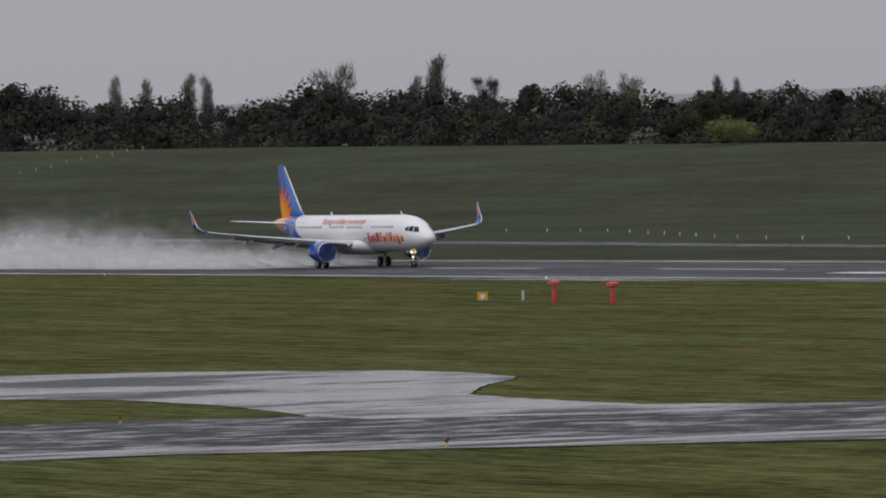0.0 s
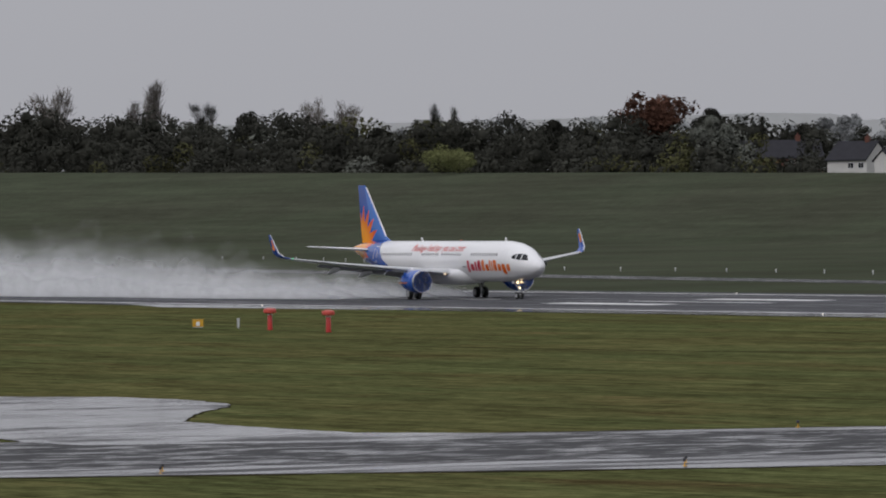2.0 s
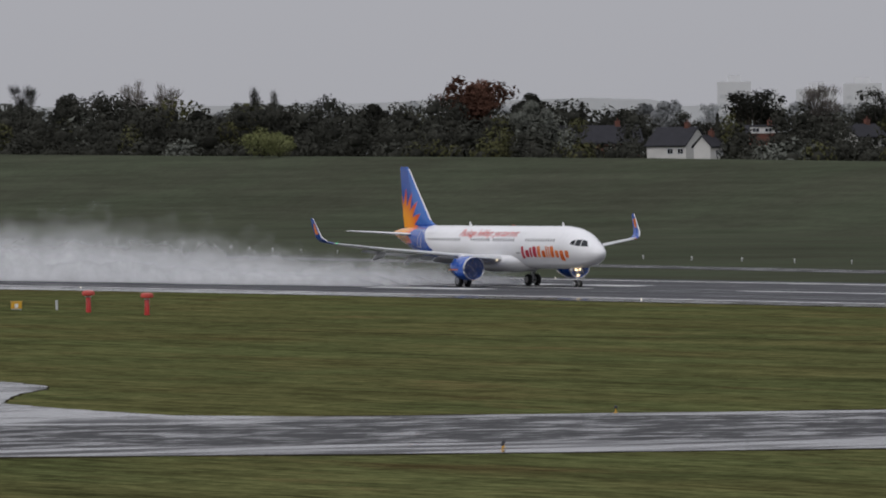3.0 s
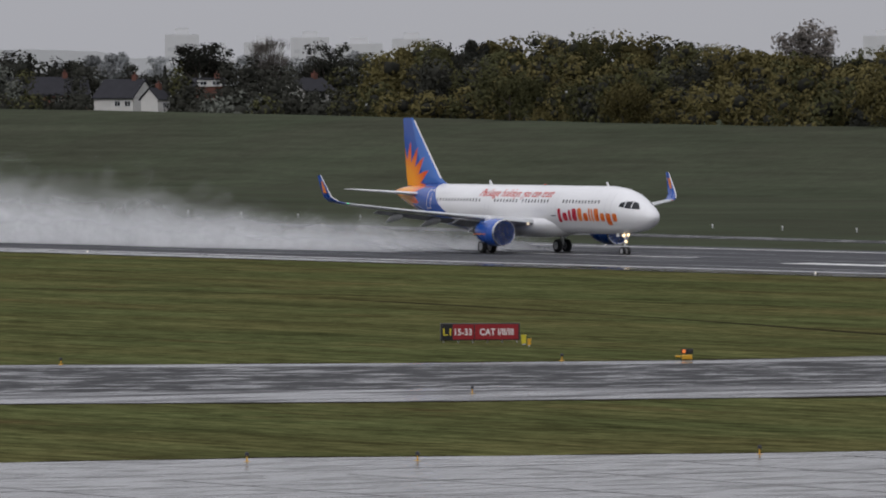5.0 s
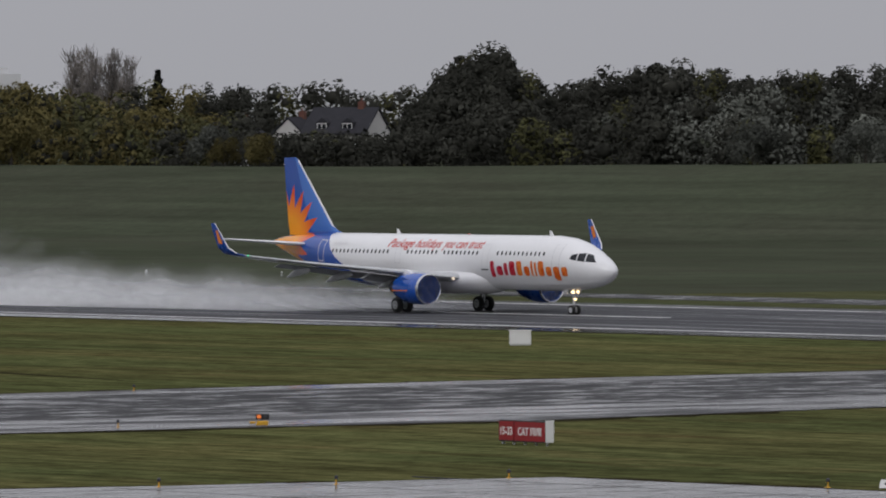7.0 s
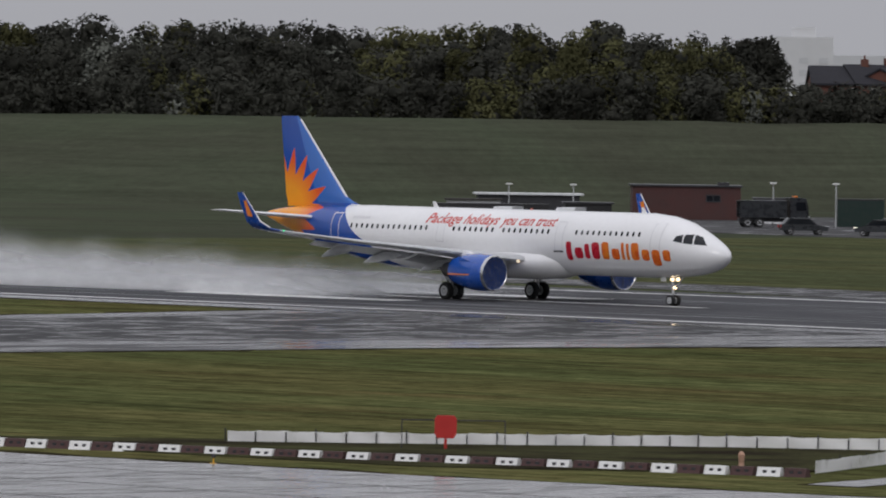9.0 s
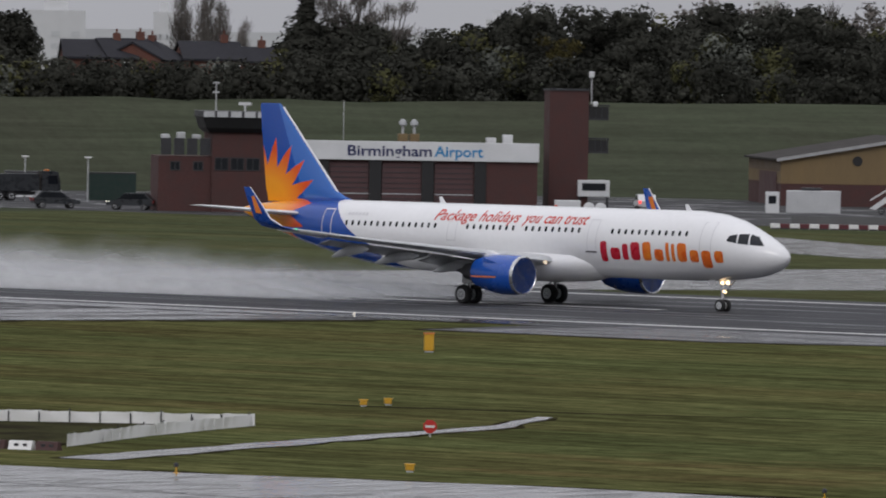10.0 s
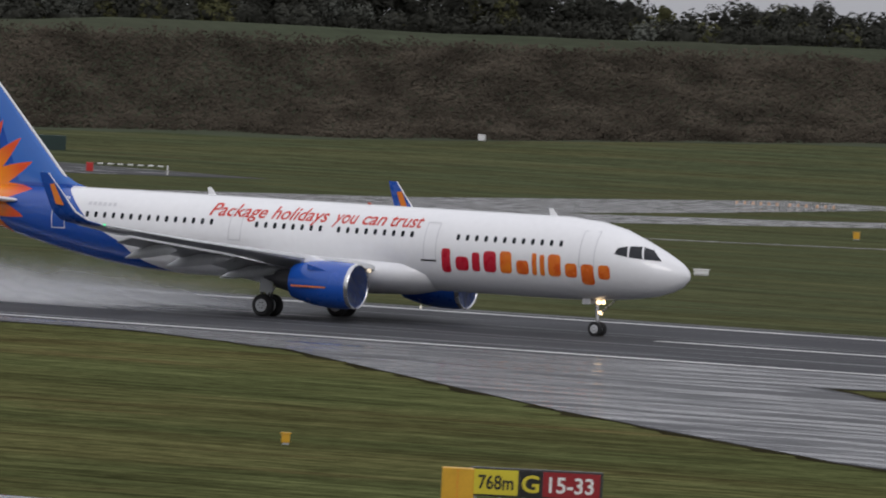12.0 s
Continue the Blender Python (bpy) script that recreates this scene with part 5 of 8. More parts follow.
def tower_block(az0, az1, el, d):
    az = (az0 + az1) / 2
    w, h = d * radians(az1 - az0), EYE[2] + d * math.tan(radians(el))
    t = thing("tower_block", "concrete block of flats, haze painted into its pale colour", "apartment building", pose(d * math.sin(radians(az)), d * math.cos(radians(az)), 0, 0, 0, -az), "distant tower blocks")
    part("wall", boxes((-w / 2, 0, -3, w / 2, 14, h)), HAZED_CONCRETE, t)
    part("roof", boxes((-w * 0.2, 3, h, w * 0.2, 9, h + 2.4)), HAZED_CONCRETE, t)
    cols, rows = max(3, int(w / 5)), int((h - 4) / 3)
    me = mesh_of(boxes((-1.1, -0.12, -0.7, 1.1, 0.05, 0.7)), "window", HAZED_PANES)
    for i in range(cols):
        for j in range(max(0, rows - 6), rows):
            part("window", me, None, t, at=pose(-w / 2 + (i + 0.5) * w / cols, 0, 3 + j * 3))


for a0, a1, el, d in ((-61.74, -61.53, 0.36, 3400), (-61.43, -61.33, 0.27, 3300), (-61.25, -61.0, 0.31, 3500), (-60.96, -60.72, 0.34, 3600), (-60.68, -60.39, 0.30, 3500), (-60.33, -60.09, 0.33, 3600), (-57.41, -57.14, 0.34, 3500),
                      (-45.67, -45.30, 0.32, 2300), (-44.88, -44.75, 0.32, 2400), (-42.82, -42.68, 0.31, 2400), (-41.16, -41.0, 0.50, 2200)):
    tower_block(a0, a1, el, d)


# ---- the maintenance area: fire station, sheds, workshops ----
BRICK = mat("dark_red_brick", (0.076, 0.031, 0.028), 0.8, var=0.25, scale=0.8, fine=7, bump=0.3)
TAN = mat("tan_cladding", (0.185, 0.125, 0.055), 0.6, var=0.15, scale=0.25, fine=4, stretch=(3, 3, 0.3))
TAN_DULL = mat("brown_brick_cladding", (0.125, 0.086, 0.052), 0.7, var=0.18, scale=0.4, fine=6)
GREEN = mat("dark_green_sheeting", (0.004, 0.075, 0.060), 0.5, var=0.2, scale=0.3, fine=4, stretch=(3, 3, 0.3))
ROOF = mat("weathered_roof_sheeting", (0.075, 0.070, 0.066), 0.95, spec=0.05, var=0.3, scale=0.5, fine=5)
TRIM = mat("white_fascia", (0.66, 0.67, 0.68), 0.5, var=0.1, scale=0.5)
ROOF_EDGE = mat("pale_verge_board", (0.36, 0.36, 0.36), 0.7, var=0.15)
DULL_RENDER = mat("grey_house_render", (0.26, 0.26, 0.25), 0.9, var=0.2)
ROOF_LIGHT = mat("pale_metal_roof", (0.40, 0.41, 0.42), 0.5, var=0.12)
SIGN_TRIM = mat("white_window_paint", (0.74, 0.74, 0.73), 0.5, var=0.08)
NAVY = mat("navy_lettering", (0.012, 0.018, 0.085), 0.4, var=0.05)
SKYBLUE = mat("sky_blue_lettering", (0.02, 0.22, 0.48), 0.4, var=0.05)
MAROON_PLATE = mat("dark_red_plate", (0.22, 0.02, 0.02), 0.5, var=0.2)
SHUTTER = mat("dull_red_shutter", (0.085, 0.040, 0.041), 0.6, var=0.2, scale=0.6)
SLATE = mat("slate_roof", (0.040, 0.040, 0.046), 0.9, spec=0.1, var=0.25, scale=0.8, fine=8)
RENDERED = mat("white_render", (0.60, 0.59, 0.57), 0.8, var=0.12, scale=0.4)
REDBRICK = mat("orange_red_brick", (0.135, 0.052, 0.036), 0.8, var=0.2, scale=0.8, fine=7)


def spot(az, d, z=0.0, turn=0.0):
    """A place at bearing az and distance d, whose local x runs across the view and y away from it."""
    a = radians(az)
    return pose(d * math.sin(a), d * math.cos(a), z, 0, 0, -az + turn)


def upright(bm):
    """Turns flat lettering to stand in x and z, facing -y."""
    return moved(bm, Matrix(((1, 0, 0, 0), (0, 0, -1, 0), (0, 1, 0, 0), (0, 0, 0, 1))))


def words(text, size, x, z, y, material, parent, wide=None, label="", name="lettering"):
    bm = upright(lettering(text, size, align="LEFT", extrude=0.008, bold=0.018 * size))
    x0 = min(v.co.x for v in bm.verts)
    w = max(v.co.x for v in bm.verts) - x0
    moved(bm, Matrix.Diagonal(((wide / w) if wide else 1, 1, 1, 1)) @ pose(-x0, 0, 0))
    return part(name, bm, material, parent, label, at=pose(x, y, z))


def glazing(parent, x, z, w, h, y=0.0, frame_mat=None):
    f = part("window", boxes((-w / 2, -0.06, -h / 2, w / 2, -0.02, -h / 2 + 0.1), (-w / 2, -0.06, h / 2 - 0.1, w / 2, -0.02, h / 2), (-w / 2, -0.06, -h / 2 + 0.1, -w / 2 + 0.1, -0.02, h / 2 - 0.1), (w / 2 - 0.1, -0.06, -h / 2 + 0.1, w / 2, -0.02, h / 2 - 0.1), (-0.04, -0.06, -h / 2 + 0.1, 0.04, -0.02, h / 2 - 0.1)), frame_mat or DARK, parent, at=pose(x, y, z))
    part("pane", boxes((-w / 2 + 0.1, -0.03, -h / 2 + 0.1, w / 2 - 0.1, -0.012, h / 2 - 0.1)), GLASS, f)
    return f


def fire_station():
    s = thing("fire_station", "dark red brick fire station with white fascia and shutter doors", "fire station", spot(-44.12, 880, 0, 6))
    part("wall", boxes((0, 0.4, 0, 25.4, 14, 5.2), (19.2, 0, 0, 25.4, 0.4, 5.2)), BRICK, s)
    part("wall", boxes((-5.9, -0.3, 0, -0.2, 8, 7.6)), BRICK, s)
    part("wall", boxes((-11.0, 0.2, 0, -5.9, 8, 5.3)), BRICK, s)
    part("fascia", boxes((-0.18, -0.35, 5.2, 25.5, 0.3, 7.0), bevel=0.03), TRIM, s, "white fascia board")
    part("roof", boxes((-0.1, 0.3, 5.2, 25.4, 14, 6.8)), ROOF, s)
    words("Birmingham", 1.42, 7.05, 5.62, -0.37, NAVY, s, 8.1, "navy lettering")
    words("Airport", 1.42, 15.4, 5.62, -0.37, SKYBLUE, s, 4.7, "sky blue lettering")
    for k in range(4):
        x = 0.35 + 5.05 * k
        d = part("shutter_door", boxes((x, 0.15, 0.05, x + 3.85, 0.42, 4.95)), SHUTTER, s, "dull red roller shutter")
        for j in range(9):
            part("slat", boxes((x, 0.10, 0.5 + j * 0.5, x + 3.85, 0.16, 0.56 + j * 0.5)), DARK, d)
        part("kick_plate", boxes((x, 0.09, 0.05, x + 3.85, 0.14, 0.40)), MAROON_PLATE, d, "dark red kick plate")
        part("handrail", boxes((x, 0.06, 1.95, x + 3.85, 0.10, 2.03)), GREY, d)
    for k in range(5):
        x = -0.2 + 5.05 * k - (0.6 if k else 0)
        part("pillar", boxes((x - 0.1, -0.15, 0, x + (1.05 if k else 0.5), 0.4, 5.2)), BLACK, s, "dark steel pillar")
    # control room with outward leaning glass
    part("control_room", loft([[(-6.2, -0.6, 7.6), (0.0, -0.6, 7.6), (0.0, 6, 7.6), (-6.2, 6, 7.6)], [(-6.6, -1.0, 8.0), (0.5, -1.0, 8.0), (0.5, 6.4, 8.0), (-6.6, 6.4, 8.0)], [(-6.9, -1.3, 9.0), (0.8, -1.3, 9.0), (0.8, 6.7, 9.0), (-6.9, 6.7, 9.0)]]), BLACK, s, "black control room with leaning glass")
    part("control_room_roof", boxes((-7.0, -1.4, 9.0, 0.9, 6.8, 9.65), bevel=0.05), DARK, s)
    for k in range(6):
        part("roof_panel", boxes((-6.9 + k * 1.3, -1.45, 9.05, -5.85 + k * 1.3, -1.41, 9.6)), GREY, s)
    for k in range(3):
        glazing(s, -5.0 + k * 1.5, 4.6, 1.35, 1.25, -0.3)
    for k in range(4):
        part("louvre", boxes((-10.8 + k * 1.25, -0.02, 5.4, -9.8 + k * 1.25, 0.2, 7.0), bevel=0.03), DARK, s, "dark roof plant screen")
    for k in range(3):
        part("plant_top", boxes((-10.7 + k * 1.5, 0.6, 6.9, -9.9 + k * 1.5, 1.6, 7.35 + 0.2 * (k % 2)), bevel=0.1), GREY, s)
    glazing(s, -9.4, 4.35, 1.0, 0.9, 0.2)
    glazing(s, -7.2, 4.35, 1.0, 0.9, 0.2)
    for k in range(2):
        x = 12.6 + 1.1 * k
        part("siren", boxes((x - 0.45, 1.6, 7.0, x + 0.45, 2.4, 7.75), bevel=0.05), TAN, s, "ochre roof unit")
        part("siren_cap", lathe([(7.75, 0.14), (8.5, 0.14), (8.55, 0.36), (8.85, 0.36), (9.1, 0.2), (9.15, 0.02)], 14, "z"), ROOF_LIGHT, s, "pale domed cap", smooth=True, at=pose(x, 2, 0))
    for x in (20.6, 22.2):
        part("vent", boxes((x, 1, 6.8, x + 0.9, 2, 7.5 + 0.3 * (x > 21)), bevel=0.05), TRIM, s)
    part("mast", rods(((-5.4, 2, 9.6), (-5.4, 2, 12.4), 0.06), ((-5.7, 2, 12.3), (-5.1, 2, 12.3), 0.08), ((-5.7, 2, 11.4), (-5.1, 2, 11.4), 0.08)), GREY, s)
    part("radar", boxes((-3.2, 2, 10.2, -2.0, 2.3, 10.5), (-2.7, 2.1, 9.6, -2.5, 2.2, 10.2)), TRIM, s)
    part("whip_aerial", rods(((7.0, 3, 6.8), (7.0, 3, 10.8), 0.04)), GREY, s)


fire_station()


def hose_tower():
    s = thing("hose_tower", "tall dark brick drill tower with steel balconies", "tower", spot(-42.27, 892, 0, 8))
    part("shaft", boxes((-2.2, 0, 0, 1.6, 4, 12.1)), BRICK, s)
    for z in (6.1, 9.3):
        b = part("balcony", boxes((1.6, 0.2, z, 3.6, 2.8, z + 0.2)), DARK, s, "dark steel balcony")
        for k in range(4):
            part("baluster", boxes((1.7 + k * 0.6, 0.2, z + 0.2, 1.78 + k * 0.6, 0.28, z + 1.4)), DARK, b)
        part("rail", boxes((1.6, 0.18, z + 1.35, 3.65, 0.3, z + 1.5)), DARK, b)
        part("panel", boxes((1.65, 0.3, z + 0.2, 3.6, 0.36, z + 1.3)), BLACK, b)
        part("panel", boxes((3.5, 0.36, z + 0.2, 3.56, 2.7, z + 1.3)), BLACK, b)
    part("cabin", boxes((0.6, -0.5, 1.9, 3.7, 2.5, 3.5), bevel=0.05), TRIM, s, "white cabin on a frame")
    part("cabin_window", boxes((1.0, -0.54, 2.5, 3.3, -0.5, 3.2)), GLASS, s)
    part("leg", boxes((0.7, -0.3, 0, 0.9, -0.1, 1.9)), DARK, s)
    part("leg", boxes((3.4, -0.3, 0, 3.6, -0.1, 1.9)), DARK, s)
    part("lamp_mast", rods(((1.9, 0.5, 10.6), (1.9, 0.5, 13.6), 0.06)), GREY, s)
    part("lamp_head", boxes((1.65, 0.3, 13.4, 2.15, 0.7, 14.0), bevel=0.08), TRIM, s)
    part("lamp_head", boxes((2.0, 0.0, 10.6, 2.5, 0.5, 11.1), bevel=0.1), TRIM, s)
    part("roof_coping", boxes((-2.3, -0.1, 12.1, 1.7, 4.1, 12.3)), DARK, s)


hose_tower()


def gable_hall(name, label, az, d, turn, w, depth, eave, ridge, apex, wall, brick=2.4, edge=None):
    """A hall whose gable faces the airfield; apex: where the ridge stands along the front."""
    s = thing(name, label, "workshop", spot(az, d, 0, turn))
    part("wall", prism([(0, brick), (w, brick), (w, eave), (apex, ridge), (0, eave)], depth), wall, s)
    part("plinth", boxes((0.03, 0.03, 0, w - 0.03, depth - 0.03, brick)), BRICK, s, "brick lower wall")
    for a, b in (((-0.5, eave - 0.1), (apex, ridge + 0.05)), ((apex, ridge + 0.05), (w + 0.5, eave - 0.1))):
        part("roof", prism([a, b, (b[0], b[1] + 0.2), (a[0], a[1] + 0.2)], depth + 0.8), ROOF, s, "dark roof sheeting", at=pose(0, -0.4, 0))
    for a, b in (((-0.5, eave - 0.1), (apex, ridge + 0.05)), ((apex, ridge + 0.05), (w + 0.5, eave - 0.1))):
        part("verge", prism([(a[0], a[1] - 0.12), (b[0], b[1] - 0.12), (b[0], b[1] + 0.22), (a[0], a[1] + 0.22)], 0.12), edge or ROOF_EDGE, s, "pale verge board" if edge is None else "dark verge board", at=pose(0, -0.53, 0))
    return s


hangar = gable_hall("workshop_hall", "tan clad workshop hall with brick plinth and gabled roof", -40.97, 985, 6, 27.7, 34, 4.95, 7.3, 14.0, TAN)
for x in (8.2, 15.2):
    part("vent", moved(lathe([(-0.06, 0.02), (-0.06, 0.52), (0.02, 0.54)], 18, "y"), pose(x, -0.02, 4.9)), BLACK, hangar, "round black vent")
part("shutter", boxes((-0.06, 4, 0, 0.0, 22, 3.6)), SHUTTER, hangar, "dark red side shutter")
part("side_wall", boxes((-0.04, 0.5, 3.7, 0.02, 33, 5.0)), TAN_DULL, hangar)


def green_shed():
    s = thing("green_shed", "dark green sheeted store with pale flat roof", "shed", spot(-39.36, 1000, 0, 4))
    w = 16.2
    part("wall", boxes((0, 0, 0, w, 16, 5.2)), GREEN, s)
    part("roof", boxes((-0.1, -0.3, 5.2, w + 0.2, 16, 5.55), bevel=0.04), TRIM, s, "white roof edge")
    for k in range(int(w / 1.2)):
        part("rib", boxes((0.4 + k * 1.2, -0.06, 0, 0.52 + k * 1.2, 0.0, 5.2)), GREEN, s)


green_shed()


def long_block():
    """Two-storey workshops with a low annexe."""
    s = thing("workshop_block", "long tan and brick workshop with upper windows", "workshop", spot(-38.38, 1000, 0, 3))
    w = 63.2
    part("wall", boxes((0, 0, 2.9, w, 14, 6.2)), TAN, s)
    part("plinth", boxes((0.02, 0.02, 0, w - 0.02, 13.9, 2.9)), BRICK, s, "brick lower wall")
    part("roof", loft([[(-0.3, -0.5, 6.2), (-0.3, 7, 7.3), (-0.3, 14.5, 6.2)], [(w + 0.3, -0.5, 6.2), (w + 0.3, 7, 7.3), (w + 0.3, 14.5, 6.2)]]), ROOF, s, "weathered dark roof")
    part("gutter", boxes((-0.3, -0.62, 6.08, w + 0.3, -0.5, 6.3)), TRIM, s)
    for az in (-37.15, -36.98, -36.81, -36.62):
        glazing(s, (az + 38.38) * 17.45, 4.75, 0.95, 1.2, 0, TRIM)
    for az in (-36.46, -36.28, -36.10, -35.93, -35.75, -35.57):
        glazing(s, (az + 38.38) * 17.45, 4.65, 1.6, 1.2, 0)
    # flat black panel stands for the shade inside the open doorway
    part("doorway", boxes((1.6, -0.03, 0, 6.2, 0.05, 3.4)), BLACK, s, "black panel painted as the shade in an open doorway")
    part("door_head", boxes((1.4, -0.05, 3.4, 6.4, 0.04, 3.7)), TRIM, s)
    for x in (34.0, 38.5, 44.5, 49.0, 53.5):
        glazing(s, x, 1.7, 1.4, 1.3, 0.02, TRIM)
    part("doorway", boxes((39.6, -0.03, 0, 41.2, 0.05, 2.4)), BLACK, s)
    for x in (47.5, 62.0):
        part("flood_lamp", boxes((x, -0.5, 3.6, x + 0.5, -0.1, 3.9), bevel=0.05), TRIM, s)
    a = thing("annexe", "low brick annexe with light metal roof and windows", "building", spot(-38.03, 984, 0, 3))
    part("wall", boxes((0, 0, 0, 14.3, 9, 3.5)), BRICK, a)
    part("roof", loft([[(-0.5, -0.6, 3.5), (-0.5, 6, 5.5), (-0.5, 9.5, 5.2)], [(14.8, -0.6, 3.5), (14.8, 6, 5.5), (14.8, 9.5, 5.2)]]), ROOF_LIGHT, a, "pale metal roof")
    part("eave", boxes((-0.5, -0.66, 3.3, 14.8, -0.58, 3.62)), DARK, a)
    for x, w2 in ((3.2, 2.4), (8.2, 1.8), (12.2, 2.6)):
        glazing(a, x, 2.45, w2, 1.25)
    part("sign_board", boxes((5.2, -0.08, 0.9, 6.5, -0.02, 1.5)), YELLOW, a)
    part("drainpipe", rods(((1.0, -0.1, 0), (1.0, -0.1, 3.4), 0.07)), TRIM, a)
    part("flood_lamp", boxes((6.6, -0.9, 3.4, 7.1, -0.5, 3.7), bevel=0.05), TRIM, a)


long_block()
office = gable_hall("office_block", "tan two-storey office with shallow gable and brick base", -34.15, 1022, 19, 21.4, 30, 5.3, 6.8, 9.3, TAN_DULL, 2.6, DARK)
for x in (2.0, 8.2, 11.6, 17.2):
    glazing(office, x, 4.5, 1.7, 1.2)
for x in (5.0, 8.0, 15.5):
    glazing(office, x, 1.6, 1.8, 1.2, 0.02, TRIM)
for k in range(3):
    part("side_window", boxes((-0.08, 4 + k * 7, 3.9, -0.02, 6 + k * 7, 5.0)), GLASS, office)


def flat_shed(name, label, az0, az1, d, h, wall, roof, depth=7, over=0.2):
    w = d * radians(az1 - az0)
    s = thing(name, label, "shed", spot(az0, d, 0, 2))
    part("wall", boxes((0, 0, 0, w, depth, h)), wall, s)
    part("roof", boxes((-over, -over, h, w + over, depth + over, h + 0.18)), roof, s)
    return s


fence = flat_shed("compound", "black boarded compound with small sheds", -47.75, -47.05, 925, 1.9, BLACK, BLACK, 3, 0)
for k in range(5):
    part("sign_mark", boxes((0.6 + 0.28 * k, -0.05, 1.0, 0.8 + 0.28 * k, -0.01, 1.35)), TRIM, fence)
flat_shed("canopy", "long open shelter with pale blue-grey roof", -47.49, -46.86, 945, 2.75, DARK, TRIM, 5, 0.4)
flat_shed("store", "small grey flat-roofed store", -47.68, -47.35, 938, 2.2, GREY, ROOF, 4)
flat_shed("store", "small dark boarded store", -46.95, -46.66, 930, 2.1, BLACK, DARK, 5)
brick_store = flat_shed("brick_store", "dark brick store with flat roof", -46.53, -45.86, 975, 3.5, BRICK, DARK, 8)
glazing(brick_store, 8.5, 2.3, 1.6, 0.8)
part("vent", boxes((9.0, 1, 3.6, 10.2, 2, 4.0)), DARK, brick_store)
flat_shed("cabin", "white and grey portable cabin", -45.77, -45.47, 955, 2.5, TRIM, DARK, 4)
flat_shed("green_screen", "dark green screened enclosure", -45.26, -44.97, 940, 2.7, mat("green_mesh_screen", (0.012, 0.03, 0.024), 0.8), BLACK, 3, 0)


# ---- houses on and behind the bank ----
def house(az, d, w, depth, eave, ridge, turn, wall, roof, label, base=None, gables=1):
    x, y = d * math.sin(radians(az)), d * math.cos(radians(az))
    z = ground_z(x, y) if base is None else base
    s = thing("house", label, "house", spot(az, d, z, turn), "houses beyond the bank")
    part("wall", prism([(0, -1), (depth, -1), (depth, eave), (depth / 2, ridge), (0, eave)], w, "x"), wall, s, at=pose(-w / 2, 0, 0))
    for a, b in (((-0.4, eave - 0.25), (depth / 2, ridge + 0.05)), ((depth / 2, ridge + 0.05), (depth + 0.4, eave - 0.25))):
        part("roof", prism([a, b, (b[0], b[1] + 0.25), (a[0], a[1] + 0.25)], w + 0.5, "x"), roof, s, at=pose(-w / 2 - 0.25, 0, 0))
    for k in range(gables):
        gx = -w * 0.28 + k * w * 0.5
        part("front_gable", prism([(gx - 2.2, -1), (gx + 2.2, -1), (gx + 2.2, eave - 0.2), (gx, ridge - 0.5), (gx - 2.2, eave - 0.2)], 3.0), wall, s, at=pose(0, -1.6, 0))
        for e in (-1, 1):
            part("gable_roof", prism([(gx + e * 2.6, eave - 0.45), (gx, ridge - 0.45), (gx, ridge - 0.15), (gx + e * 2.6, eave - 0.15)], 4.5), roof, s, at=pose(0, -1.75, 0))
        glazing(s, gx, eave - 1.0, 1.4, 1.1, -1.6, TRIM)
        glazing(s, gx, eave - 3.2, 1.6, 1.2, -1.6, TRIM)
    for x in (w * 0.1, w * 0.36):
        glazing(s, x, eave - 1.1, 1.3, 1.1, 0, TRIM)
    c = part("chimney", boxes((w * 0.2, depth / 2 - 0.4, ridge - 0.6, w * 0.2 + 0.9, depth / 2 + 0.4, ridge + 1.1)), REDBRICK, s)
    part("chimney_pot", lathe([(0, 0.14), (0.5, 0.11)], 8, "z"), REDBRICK, c, at=pose(w * 0.2 + 0.45, depth / 2, ridge + 1.1))
    return s


def on_line(el, d):
    return EYE[2] + d * math.tan(radians(el))


